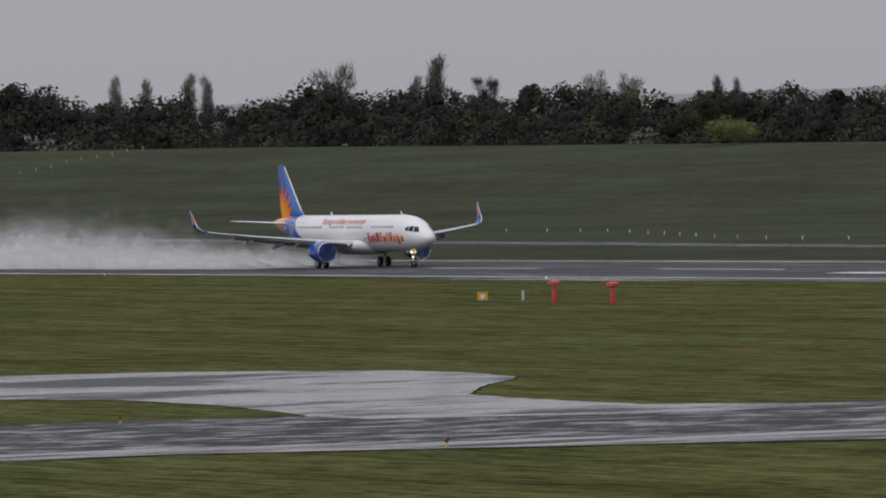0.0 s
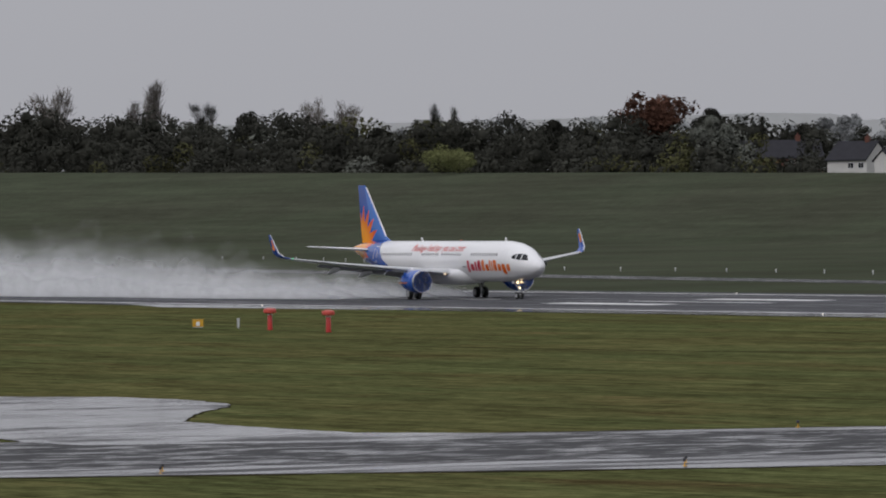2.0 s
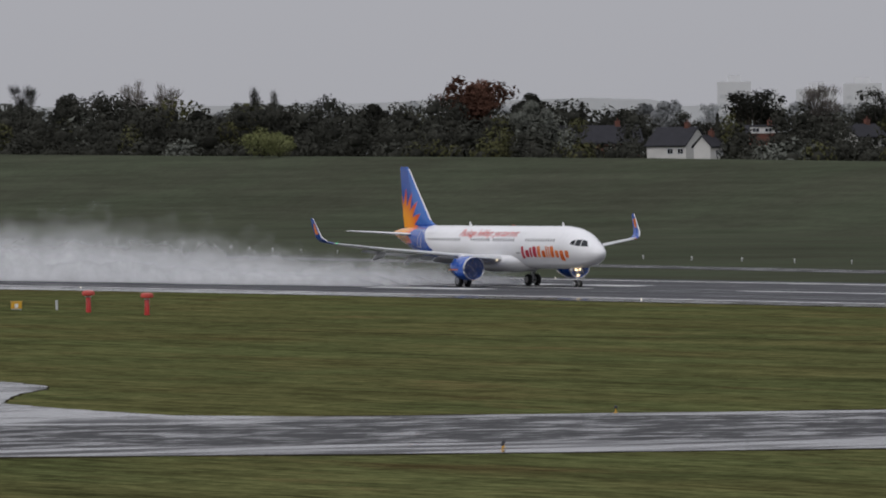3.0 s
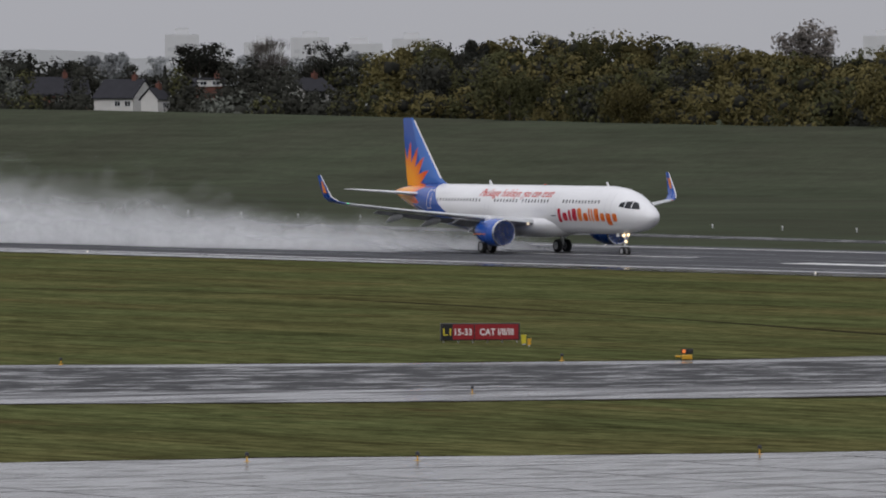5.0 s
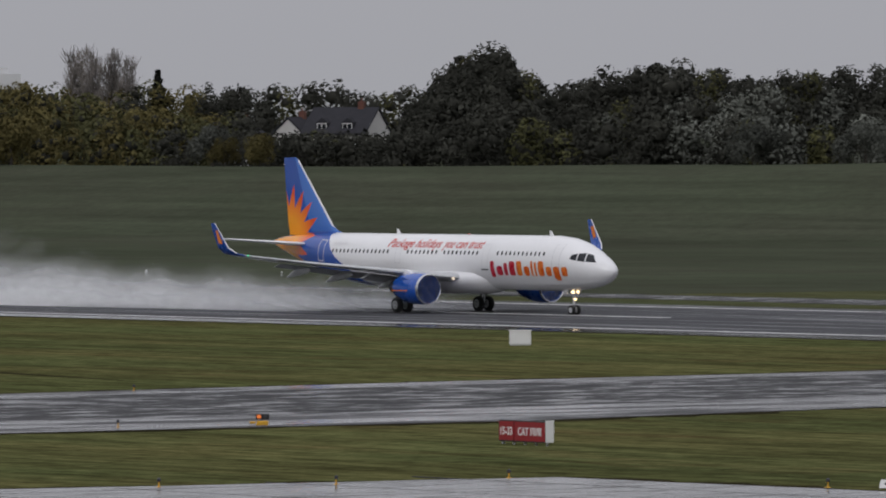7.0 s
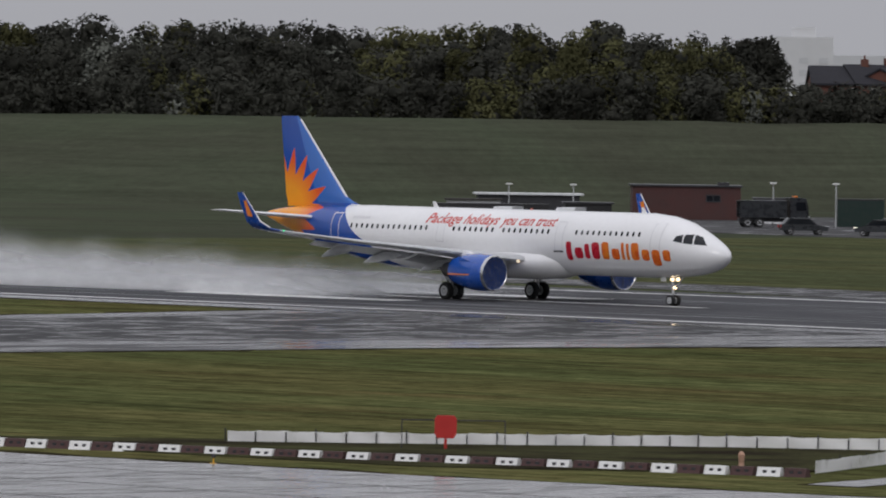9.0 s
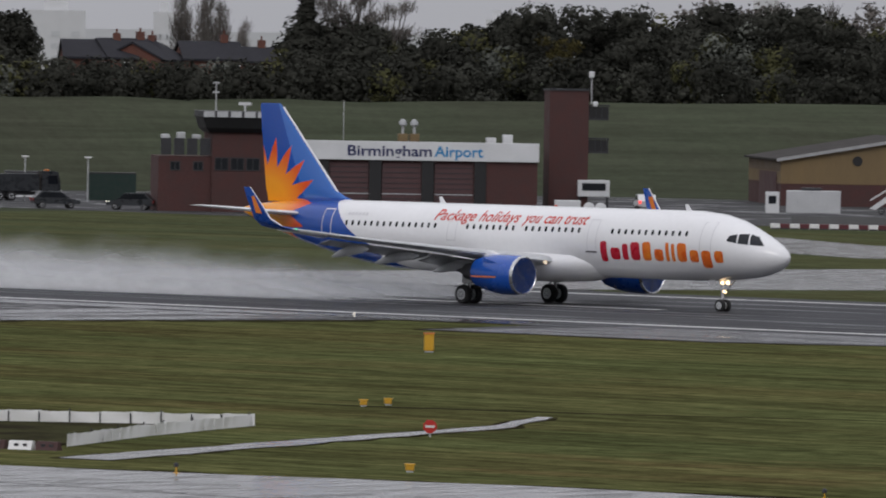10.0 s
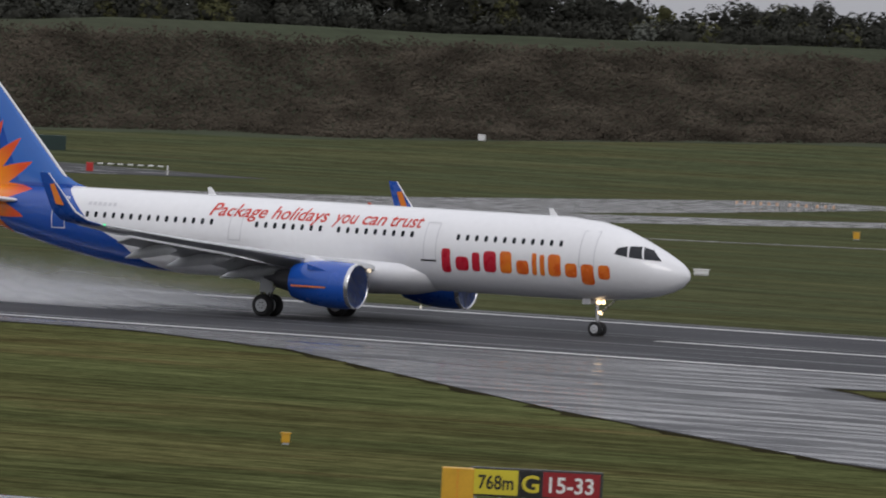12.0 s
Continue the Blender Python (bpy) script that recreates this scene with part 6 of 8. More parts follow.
for az, d, w, dep, el_eave, el_ridge, turn, wall, roof, label, g in (
        (-62.06, 1480, 7, 8, -0.02, 0.075, -32, RENDERED, SLATE, "white rendered house with dark slate roof", 0), (-61.75, 1500, 3.5, 3.5, -0.03, 0.02, 60, RENDERED, SLATE, "small white gabled house", 0), (-62.45, 1500, 12, 8, 0.0, 0.09, 10, REDBRICK, SLATE, "red brick house with dark roof", 0),
        (-61.47, 1520, 4.5, 5, 0.05, 0.08, 0, REDBRICK, SLATE, "brick house with dark roof", 0), (-60.78, 1560, 7, 6, 0.02, 0.08, 50, RENDERED, SLATE, "white gabled house among trees", 0), (-55.70, 1330, 6, 4.5, -0.02, 0.05, 62, RENDERED, SLATE, "small white gabled house beside the wood", 0), (-55.33, 1330, 6, 5, -0.03, 0.055, 62, RENDERED, SLATE, "white gabled house beside the wood", 0), (-55.20, 1330, 10.5, 8.5, -0.02, 0.115, -25, RENDERED, SLATE, "white house with slate roof and dormers", 0),
        (-45.20, 1330, 11, 8, 0.05, 0.13, 5, REDBRICK, SLATE, "terraced house with grey slate roof", 0), (-44.98, 1300, 9, 8, 0.05, 0.14, 20, REDBRICK, SLATE, "terraced house with brick chimney", 0), (-44.74, 1270, 9, 8, 0.04, 0.12, 65, REDBRICK, SLATE, "orange brick house with gable end", 0), (-44.5, 1320, 9, 8, 0.05, 0.13, 10, REDBRICK, SLATE, "terraced house with slate roof", 0),
        (-44.25, 1330, 7, 8, 0.04, 0.10, 10, REDBRICK, SLATE, "small red brick house", 0), (-38.2, 1120, 11, 9, -0.13, -0.06, 6, DULL_RENDER, SLATE, "rendered house with gable and slate roof", 2), (-37.75, 1130, 9, 8, -0.14, -0.085, 4, DULL_RENDER, SLATE, "dark roofed house above the bank", 0), (-37.25, 1120, 11, 8, -0.135, -0.06, 5, RENDERED, SLATE, "rendered house with twin gables", 2),
        (-36.2, 1100, 8, 9, -0.1, 0.0, -40, RENDERED, SLATE, "white gabled house above the bank", 0), (-36.5, 1130, 10, 8, -0.12, -0.02, 5, REDBRICK, SLATE, "brick house above the bank", 0)):
    hx, hy, d = behind(az, 50)
    z = on_line(el_ridge, d)
    gz = ground_z(hx, hy)
    ridge = max(4.5, z - gz)
    made = house(az, d, w * d / 1400, dep, ridge - d * math.tan(radians(el_ridge - el_eave)) - 0.3, ridge, turn, wall, roof, label, z - ridge, g)
    if "dormers" in label:
        low = ridge - d * math.tan(radians(el_ridge - el_eave)) - 0.3
        for dx in (-2.1, 1.9):
            part("dormer", prism([(dx - 0.9, low + 0.2), (dx + 0.9, low + 0.2), (dx + 0.9, low + 1.5), (dx, low + 2.2), (dx - 0.9, low + 1.5)], 2.4), SLATE, made, "slate-hung dormer", at=pose(0, 0.5, 0))
            glazing(made, dx, low + 0.95, 1.5, 0.9, 0.5, SIGN_TRIM)
dormer = thing("dormer_house", "brick house with a white flat-roofed dormer", "house", spot(-61.46, behind(-61.46, 46)[2], on_line(0.03, behind(-61.46, 46)[2])))
part("wall", boxes((-2.6, 0, -4, 2.6, 5, 0.2)), REDBRICK, dormer)
part("dormer", boxes((-2.3, -0.2, 0.2, 2.3, 3, 1.4)), RENDERED, dormer, "white dormer")
part("dormer_roof", boxes((-2.5, -0.4, 1.4, 2.5, 3.2, 1.6)), SLATE, dormer)
for x in (-1.2, 1.0):
    glazing(dormer, x, 0.8, 1.3, 0.8, -0.2, TRIM)


# ---- vehicles of the maintenance area ----
TRUCK_YELLOW = mat("airfield_yellow_paint", (0.56, 0.32, 0.018), 0.5, var=0.3, scale=0.8)
VAN_WHITE = mat("white_vehicle_paint", (0.66, 0.67, 0.68), 0.35, var=0.1, scale=0.8)
MAROON = mat("maroon_paint", (0.11, 0.018, 0.025), 0.45, var=0.2)
DARKCAR = mat("dark_car_paint", (0.025, 0.028, 0.032), 0.3, var=0.2)
BRIGHT = glow("lit_headlamp", (1.0, 0.9, 0.75), 2.0)
REDLAMP = glow("lit_tail_lamp", (0.9, 0.04, 0.03), 2.5)


def axle_wheels(v, xs, half, r, w=0.3):
    for x in xs:
        for s in (-1, 1):
            t = part("wheel", moved(lathe([(-w / 2, r * 0.5), (-w / 2, r * 0.9), (0, r), (w / 2, r * 0.9), (w / 2, r * 0.5)], 16, "y"), pose(0, 0, 0)), RUBBER, v, smooth=True, at=pose(x, s * half, r))
            part("rim", lathe([(-w * 0.45, 0.02), (-w * 0.52, r * 0.5), (w * 0.52, r * 0.5), (w * 0.45, 0.02)], 12, "y"), GREY, t)


def side_glass(v, pts, y):
    for s in (-1, 1):
        part("side_window", prism(pts, 0.03), GLASS, v, at=pose(0, s * y - 0.015 + s * 0.012, 0))


def truck(m, paint, label, plough=False, load="hopper", name="truck"):
    """A lorry with its cab towards +x."""
    v = thing(name, label, "truck", m, "airfield trucks")
    part("chassis", boxes((-4.2, -0.5, 0.6, 2.6, 0.5, 0.95)), DARK, v)
    part("cab", prism([(0.9, 0.75), (2.75, 0.75), (2.8, 1.6), (2.55, 2.9), (2.2, 3.05), (0.9, 3.05)], 2.4), paint, v, "painted cab", at=pose(0, -1.2, 0))
    part("windscreen", prism([(2.81, 1.75), (2.60, 2.75), (2.57, 2.75), (2.77, 1.75)], 2.1), GLASS, v, at=pose(0.02, -1.05, 0))
    side_glass(v, [(1.5, 1.75), (2.55, 1.75), (2.42, 2.6), (1.5, 2.6)], 1.2)
    part("grille", boxes((2.76, -0.85, 0.95, 2.84, 0.85, 1.45)), BLACK, v)
    part("bumper", boxes((2.5, -1.22, 0.45, 2.92, 1.22, 0.85), bevel=0.05), DARK, v)
    for s in (-1, 1):
        part("headlamp", boxes((2.78, s * 0.95 - 0.14, 1.0, 2.86, s * 0.95 + 0.14, 1.2)), TRIM, v)
        part("mirror", boxes((2.5, s * 1.42 - 0.08, 1.9, 2.62, s * 1.42 + 0.08, 2.5)), BLACK, v)
    part("beacon_bar", boxes((1.4, -0.7, 3.05, 1.7, 0.7, 3.2), bevel=0.03), ORANGE, v)
    if load == "hopper":
        part("hopper", loft([[(-4.2, -0.7, 1.1), (0.6, -0.7, 1.1), (0.6, 0.7, 1.1), (-4.2, 0.7, 1.1)], [(-4.3, -1.2, 2.5), (0.7, -1.2, 2.5), (0.7, 1.2, 2.5), (-4.3, 1.2, 2.5)]]), paint, v)
    elif load == "frame":
        part("frame", boxes((-4.2, -1.1, 1.0, 0.6, -1.0, 2.7), (-4.2, 1.0, 1.0, 0.6, 1.1, 2.7), (-4.2, -1.1, 2.6, 0.6, 1.1, 2.72)), paint, v)
        part("drum", moved(lathe([(-3.6, 0.1), (-3.5, 0.75), (0.0, 0.75), (0.2, 0.1)], 16), pose(0, 0, 1.7)), DARK, v, smooth=True)
    elif load == "box":
        part("box_body", boxes((-4.4, -1.22, 1.0, 0.7, 1.22, 3.5), bevel=0.06), paint, v)
    axle_wheels(v, (1.6, -2.2, -3.4), 1.0, 0.5)
    if plough:
        b = part("plough_blade", loft([[(3.6 + 0.3 * math.cos(a), y, 0.65 + 0.6 * math.sin(a)) for a in (-1.3, -0.6, 0, 0.6, 1.3)] + [(3.52 + 0.3 * math.cos(a), y, 0.65 + 0.6 * math.sin(a)) for a in (1.3, 0.6, 0, -0.6, -1.3)] for y in (-2.2, 2.2)]), TRUCK_YELLOW, v, "yellow snow plough blade")
        part("plough_edge", boxes((3.55, -2.2, 1.2, 3.75, 2.2, 1.36)), DARK, b)
        part("plough_arm", boxes((2.6, -0.5, 0.5, 3.6, -0.35, 0.7), (2.6, 0.35, 0.5, 3.6, 0.5, 0.7)), DARK, v)
    return v


def van(m, paint, label, long=True, name="van"):
    v = thing(name, label, "van", m)
    L, h = (5.6, 2.55) if long else (4.9, 1.85)
    part("body", prism([(-L / 2, 0.4), (L / 2, 0.4), (L / 2 + 0.02, 0.95), (L / 2 - 0.9, 1.25), (L / 2 - 1.7, h - 0.1), (L / 2 - 2.0, h), (-L / 2, h)], 2.0), paint, v, at=pose(0, -1.0, 0))
    part("windscreen", prism([(L / 2 - 0.92, 1.28), (L / 2 - 1.66, h - 0.2), (L / 2 - 1.70, h - 0.2), (L / 2 - 0.97, 1.28)], 1.8), GLASS, v, at=pose(0.035, -0.9, 0.01))
    side_glass(v, [(L / 2 - 1.15, 1.3), (L / 2 - 1.8, h - 0.55), (L / 2 - 2.4, h - 0.55), (L / 2 - 2.4, 1.3)], 1.0)
    for s in (-1, 1):
        part("headlamp", boxes((L / 2 - 0.1, s * 0.75 - 0.15, 0.8, L / 2 + 0.04, s * 0.75 + 0.15, 1.0)), TRIM, v)
        part("tail_lamp", boxes((-L / 2 - 0.03, s * 0.85 - 0.08, 0.8, -L / 2 + 0.03, s * 0.85 + 0.08, 1.3)), RED, v)
    part("bumper", boxes((L / 2 - 0.2, -1.0, 0.35, L / 2 + 0.1, 1.0, 0.62), bevel=0.04), DARK, v)
    if long:
        for k in range(3):
            part("side_mark", boxes((-1.2 + 0.42 * k, -1.02, 1.45, -0.9 + 0.42 * k, -1.005, 1.7)), DARK, v)
        part("side_mark", boxes((0.1, -1.02, 1.35, 0.45, -1.005, 1.85)), RED, v)
    axle_wheels(v, (L / 2 - 1.0, -L / 2 + 1.1), 0.92, 0.36, 0.24)
    return v


def car(m, paint, label, lit=None, pickup=False, name="car"):
    v = thing(name, label, "car", m)
    top = [(-2.2, 0.45), (2.25, 0.45), (2.3, 0.8), (1.2, 1.0), (0.5, 1.62), (-0.7 if pickup else -1.5, 1.66), (-0.75 if pickup else -2.1, 1.05), (-2.3, 1.0)]
    part("body", prism(top, 1.8), paint, v, at=pose(0, -0.9, 0))
    part("windscreen", prism([(1.18, 1.03), (0.52, 1.56), (0.49, 1.56), (1.13, 1.03)], 1.6), GLASS, v, at=pose(0.03, -0.8, 0.01))
    side_glass(v, [(1.0, 1.05), (0.5, 1.52), (-0.6 if pickup else -1.4, 1.54), (-0.65 if pickup else -1.8, 1.08)], 0.9)
    for s in (-1, 1):
        part("headlamp", boxes((2.2, s * 0.7 - 0.14, 0.72, 2.32, s * 0.7 + 0.14, 0.86)), BRIGHT if lit == "front" else TRIM, v)
        part("tail_lamp", boxes((-2.34, s * 0.75 - 0.12, 0.75, -2.24, s * 0.75 + 0.12, 1.0)), REDLAMP if lit == "rear" else RED, v)
    axle_wheels(v, (1.4, -1.4), 0.82, 0.34, 0.22)
    return v


def tractor(m, label):
    v = thing("tractor", label, "tractor", m)
    part("bonnet", boxes((0.2, -0.5, 0.9, 2.2, 0.5, 1.75), bevel=0.1), MAROON, v)
    part("cab", loft([[(-1.2, -0.75, 1.2), (0.3, -0.75, 1.2), (0.3, 0.75, 1.2), (-1.2, 0.75, 1.2)], [(-1.1, -0.8, 2.75), (0.1, -0.8, 2.75), (0.1, 0.8, 2.75), (-1.1, 0.8, 2.75)]]), GLASS, v, "glazed cab")
    part("cab_roof", boxes((-1.25, -0.85, 2.75, 0.3, 0.85, 2.95), bevel=0.05), BLACK, v)
    part("exhaust", rods(((0.5, 0.4, 1.7), (0.5, 0.4, 2.7), 0.06)), DARK, v)
    for x, r, w in ((-0.7, 0.9, 0.55), (1.7, 0.6, 0.4)):
        for s in (-1, 1):
            t = part("wheel", moved(lathe([(-w / 2, r * 0.5), (-w / 2, r * 0.92), (0, r), (w / 2, r * 0.92), (w / 2, r * 0.5)], 20, "y"), pose(0, 0, 0)), RUBBER, v, smooth=True, at=pose(x, s * 0.95, r))
            part("rim", lathe([(-w * 0.4, 0.02), (-w * 0.52, r * 0.52), (w * 0.52, r * 0.52), (w * 0.4, 0.02)], 16, "y"), TRIM, t, "pale wheel rim")
    part("counterweight", boxes((2.2, -0.5, 0.6, 2.9, 0.5, 1.2), bevel=0.08), MAROON, v)
    return v


def tanker(m, label):
    v = thing("tank_trailer", label, "tanker", m)
    part("tank", moved(lathe([(-2.0, 0.1), (-1.95, 0.5), (-1.7, 0.8), (1.7, 0.8), (1.95, 0.5), (2.0, 0.1)], 20), pose(0, 0, 1.35)), TRUCK_YELLOW, v, smooth=True)
    part("chassis", boxes((-2.2, -0.5, 0.4, 2.6, 0.5, 0.6)), DARK, v)
    part("plate", boxes((-1.6, -0.84, 1.0, -0.9, -0.78, 1.8)), TRIM, v)
    axle_wheels(v, (-0.6, 0.5), 0.8, 0.38, 0.24)


def airstairs(m):
    v = thing("passenger_steps", "white mobile passenger steps", "airstairs", m)
    part("flight", prism([(-3.2, 0.6), (-2.6, 0.5), (1.0, 2.9), (1.0, 3.4), (0.6, 3.4)], 1.6), TRIM, v, at=pose(0, -0.8, 0))
    for s in (-1, 1):
        part("handrail", prism([(-3.2, 1.5), (-3.1, 1.4), (1.0, 4.0), (1.0, 4.12)], 0.06), TRIM, v, at=pose(0, s * 0.8 - 0.03, 0))
    part("platform", boxes((1.0, -0.9, 2.7, 3.0, 0.9, 3.0)), GREY, v)
    part("canopy", boxes((0.8, -0.95, 3.6, 1.9, 0.95, 4.5), bevel=0.05), TRIM, v)
    part("canopy", boxes((2.1, -0.95, 3.6, 3.1, 0.95, 4.5), bevel=0.05), TRIM, v)
    part("brace", rods(((2.6, -0.7, 0.5), (1.2, -0.7, 2.7), 0.07), ((1.2, -0.7, 0.5), (2.6, -0.7, 2.7), 0.07)), TRIM, v)
    axle_wheels(v, (-2.0, 2.0), 0.8, 0.36, 0.24)


def row_spot(az, d=925, turn=0.0):
    return spot(az, d, 0, turn)


airstairs(row_spot(-40.22, 935))
van(row_spot(-39.78, 930, -8), VAN_WHITE, "white panel van parked by the brick wall")
flat_cabin = thing("generator_cabin", "pale grey plant cabin beside the workshop", "cabin", row_spot(-40.75, 935))
part("body", boxes((-3, 0, 0, 2.5, 2.4, 2.3), bevel=0.06), GREY, flat_cabin)
part("roof_unit", boxes((-1.5, 0.3, 2.3, 0.6, 2.0, 2.6), bevel=0.05), DARK, flat_cabin)
cab2 = thing("kiosk", "small white kiosk with window", "kiosk", row_spot(-41.02, 930))
part("body", boxes((-0.7, 0, 0, 0.7, 1.4, 2.2), bevel=0.05), TRIM, cab2)
part("window", boxes((-0.4, -0.03, 1.0, 0.4, 0.02, 1.8)), GLASS, cab2)
ground_unit = thing("ground_power_unit", "black and white mobile power unit on wheels", "power unit", row_spot(-39.14, 925))
part("engine_box", boxes((-3.1, 0, 0.5, -0.6, 2.0, 2.5), bevel=0.08), BLACK, ground_unit, "black engine box")
part("body", loft([[(-0.6, 0, 0.7), (2.9, 0, 0.7), (2.9, 2, 0.7), (-0.6, 2, 0.7)], [(-0.6, 0, 2.5), (2.5, 0, 2.5), (2.5, 2, 2.5), (-0.6, 2, 2.5)]]), VAN_WHITE, ground_unit, "white canopy")
part("panel_mark", boxes((1.2, -0.03, 1.3, 2.0, 0.0, 1.8)), RED, ground_unit)
part("grille", boxes((-2.8, -0.03, 0.9, -1.0, 0.0, 2.1)), DARK, ground_unit)
part("chassis", boxes((-3.0, 0.2, 0.35, 2.8, 1.8, 0.7)), DARK, ground_unit)
axle_wheels(ground_unit, (-2.0, 1.8), 0.9, 0.35, 0.24)
tractor(row_spot(-38.78, 905) @ Matrix.Scale(1.15, 4), "maroon tractor with pale wheel rims")
car(row_spot(-38.58, 925, 10), VAN_WHITE, "white estate car beside the tractor")
tanker(row_spot(-38.30, 905), "yellow tank trailer with white plate")
tanker(row_spot(-38.06, 900), "small yellow tank trailer")
car(row_spot(-37.68, 900, 200), VAN_WHITE, "white pickup with orange lamps", pickup=True)
car(row_spot(-37.40, 902, 200), DARKCAR, "dark pickup with white roof", pickup=True)
for az, d, turn, pl, load in ((-37.16, 905, 215, False, "hopper"), (-36.80, 903, 215, False, "hopper"), (-36.52, 920, 205, False, "frame"), (-36.05, 900, 215, True, "hopper"), (-35.2, 915, 225, True, "frame"),
                              (-34.66, 902, 268, True, "hopper"), (-34.12, 905, 268, True, "hopper"), (-33.55, 910, 265, False, "frame"), (-33.32, 902, 262, True, "hopper"), (-33.05, 902, 262, True, "frame"), (-32.75, 905, 255, False, "frame"), (-32.24, 925, 262, True, "frame")):
    truck(row_spot(az, d, turn), TRUCK_YELLOW, "yellow airfield snow truck" + (" with plough blade" if pl else " with open rear frame" if load == "frame" else " with hopper body"), pl, load)
truck(row_spot(-35.46, 925, 0), VAN_WHITE, "large white tow truck", load="box")
truck(row_spot(-32.05, 930, 200), VAN_WHITE, "white lorry cab behind the ploughs", load="none")
truck(row_spot(-31.78, 920, 0), TRUCK_YELLOW, "yellow tractor unit without trailer", load="none")
for az, d, turn, load in ((-34.95, 925, 240, "frame"), (-34.45, 930, 280, "frame"), (-33.95, 935, 250, "frame"), (-33.75, 928, 275, "hopper"), (-32.95, 930, 250, "hopper"), (-32.42, 925, 230, "hopper"), (-36.28, 925, 230, "hopper"), (-36.95, 925, 200, "frame"), (-35.0, 905, 262, "hopper")):
    truck(row_spot(az, d, turn), TRUCK_YELLOW if load == "hopper" else DARKCAR, "yellow airfield gritting lorry" if load == "hopper" else "dark sweeper lorry with steel frame", False, load)
for az, d, turn in ((-34.25, 922, 250), (-33.18, 925, 240), (-36.66, 922, 200)):
    tractor(row_spot(az, d, turn), "dark red tractor among the trucks")
for az in (-37.55, -37.3, -38.45):
    car(row_spot(az, 935, 190), DARKCAR if az > -38 else VAN_WHITE, "small car parked behind the trucks")
k1 = thing("kiosk", "white and grey guard kiosk", "kiosk", row_spot(-36.35, 893))
part("body", boxes((-1.2, 0, 0, 1.2, 2.2, 2.3), bevel=0.05), TRIM, k1)
part("window", boxes((-0.7, -0.03, 1.0, 0.5, 0.02, 1.9)), GREY, k1)
part("roof", boxes((-1.35, -0.15, 2.3, 1.35, 2.35, 2.5)), GREY, k1)
k2 = thing("striped_box", "red and white striped equipment box", "box", row_spot(-35.57, 878))
part("body", boxes((-1.85, 0, 0, 1.85, 1.6, 2.1)), TRIM, k2)
for k in range(5):
    part("stripe", boxes((-1.75 + k * 0.74, -0.02, 0.03, -1.40 + k * 0.74, 0.02, 2.07)), RED, k2)
k3 = thing("skip", "dark red waste skip", "skip", row_spot(-35.86, 885))
part("body", prism([(-1.9, 0.9), (-1.3, 0.1), (1.3, 0.1), (1.9, 0.9), (1.6, 1.2), (-1.6, 1.2)], 1.7), MAROON, k3)
k4 = thing("shipping_container", "dark green shipping container on the grass", "container", spot(-31.40, 1030))
part("body", boxes((-2.2, 0, 0, 2.2, 2.4, 2.05)), mat("container_green", (0.012, 0.035, 0.03), 0.6), k4)
for k in range(14):
    part("rib", boxes((-2.1 + k * 0.31, -0.04, 0.1, -1.97 + k * 0.31, 0.01, 1.95)), k4.children[0].data.materials[0], k4)
k5 = thing("shipping_container", "rust-red container beside the trucks", "container", row_spot(-32.62, 915))
part("body", boxes((-0.9, 0, 0, 0.9, 3, 2.5), bevel=0.03), SHUTTER, k5)
car(row_spot(-45.47, 885, 10), DARKCAR, "dark car on the access road", lit=None)
car(row_spot(-45.0, 882, 170), DARKCAR, "dark estate car parked near the station", lit="front")
car(row_spot(-41.81, 935, 96), VAN_WHITE, "pale patrol car with lit tail lamps", lit="rear")
van(row_spot(-47.32, 921, 250), GREY, "white delivery van in the compound", long=False)
van(row_spot(-46.93, 921, 250), GREY, "white delivery van in the compound", long=False)
truck(row_spot(-45.62, 930, 10), DARKCAR, "dark lorry with open frame body", load="frame")
g1 = thing("equipment_rack", "white equipment crate with round tanks", "crate", row_spot(-42.15, 878))
part("crate", boxes((-3.4, 0, 0, -0.9, 1.8, 1.7), bevel=0.05), TRIM, g1)
for x in (-0.1, 1.0):
    part("tank", moved(lathe([(-0.3, 0.1), (-0.2, 0.55), (0.2, 0.55), (0.3, 0.1)], 16, "y"), pose(x, 0.5, 1.0)), TRIM, g1, smooth=True)
part("rack", boxes((-0.9, 0.2, 0, 1.7, 1.4, 0.6)), MAROON, g1)


# ---- airfield signs, lights and barriers ----
SIGN_RED = mat("sign_red", (0.27, 0.010, 0.015), 0.4, var=0.06)
SIGN_BLACK = mat("sign_black", (0.010, 0.010, 0.010), 0.4, var=0.06)
SIGN_YELLOW = mat("sign_yellow", (0.62, 0.52, 0.03), 0.4, var=0.06)
SIGN_WHITE = mat("sign_white", (0.75, 0.75, 0.74), 0.4, var=0.05)


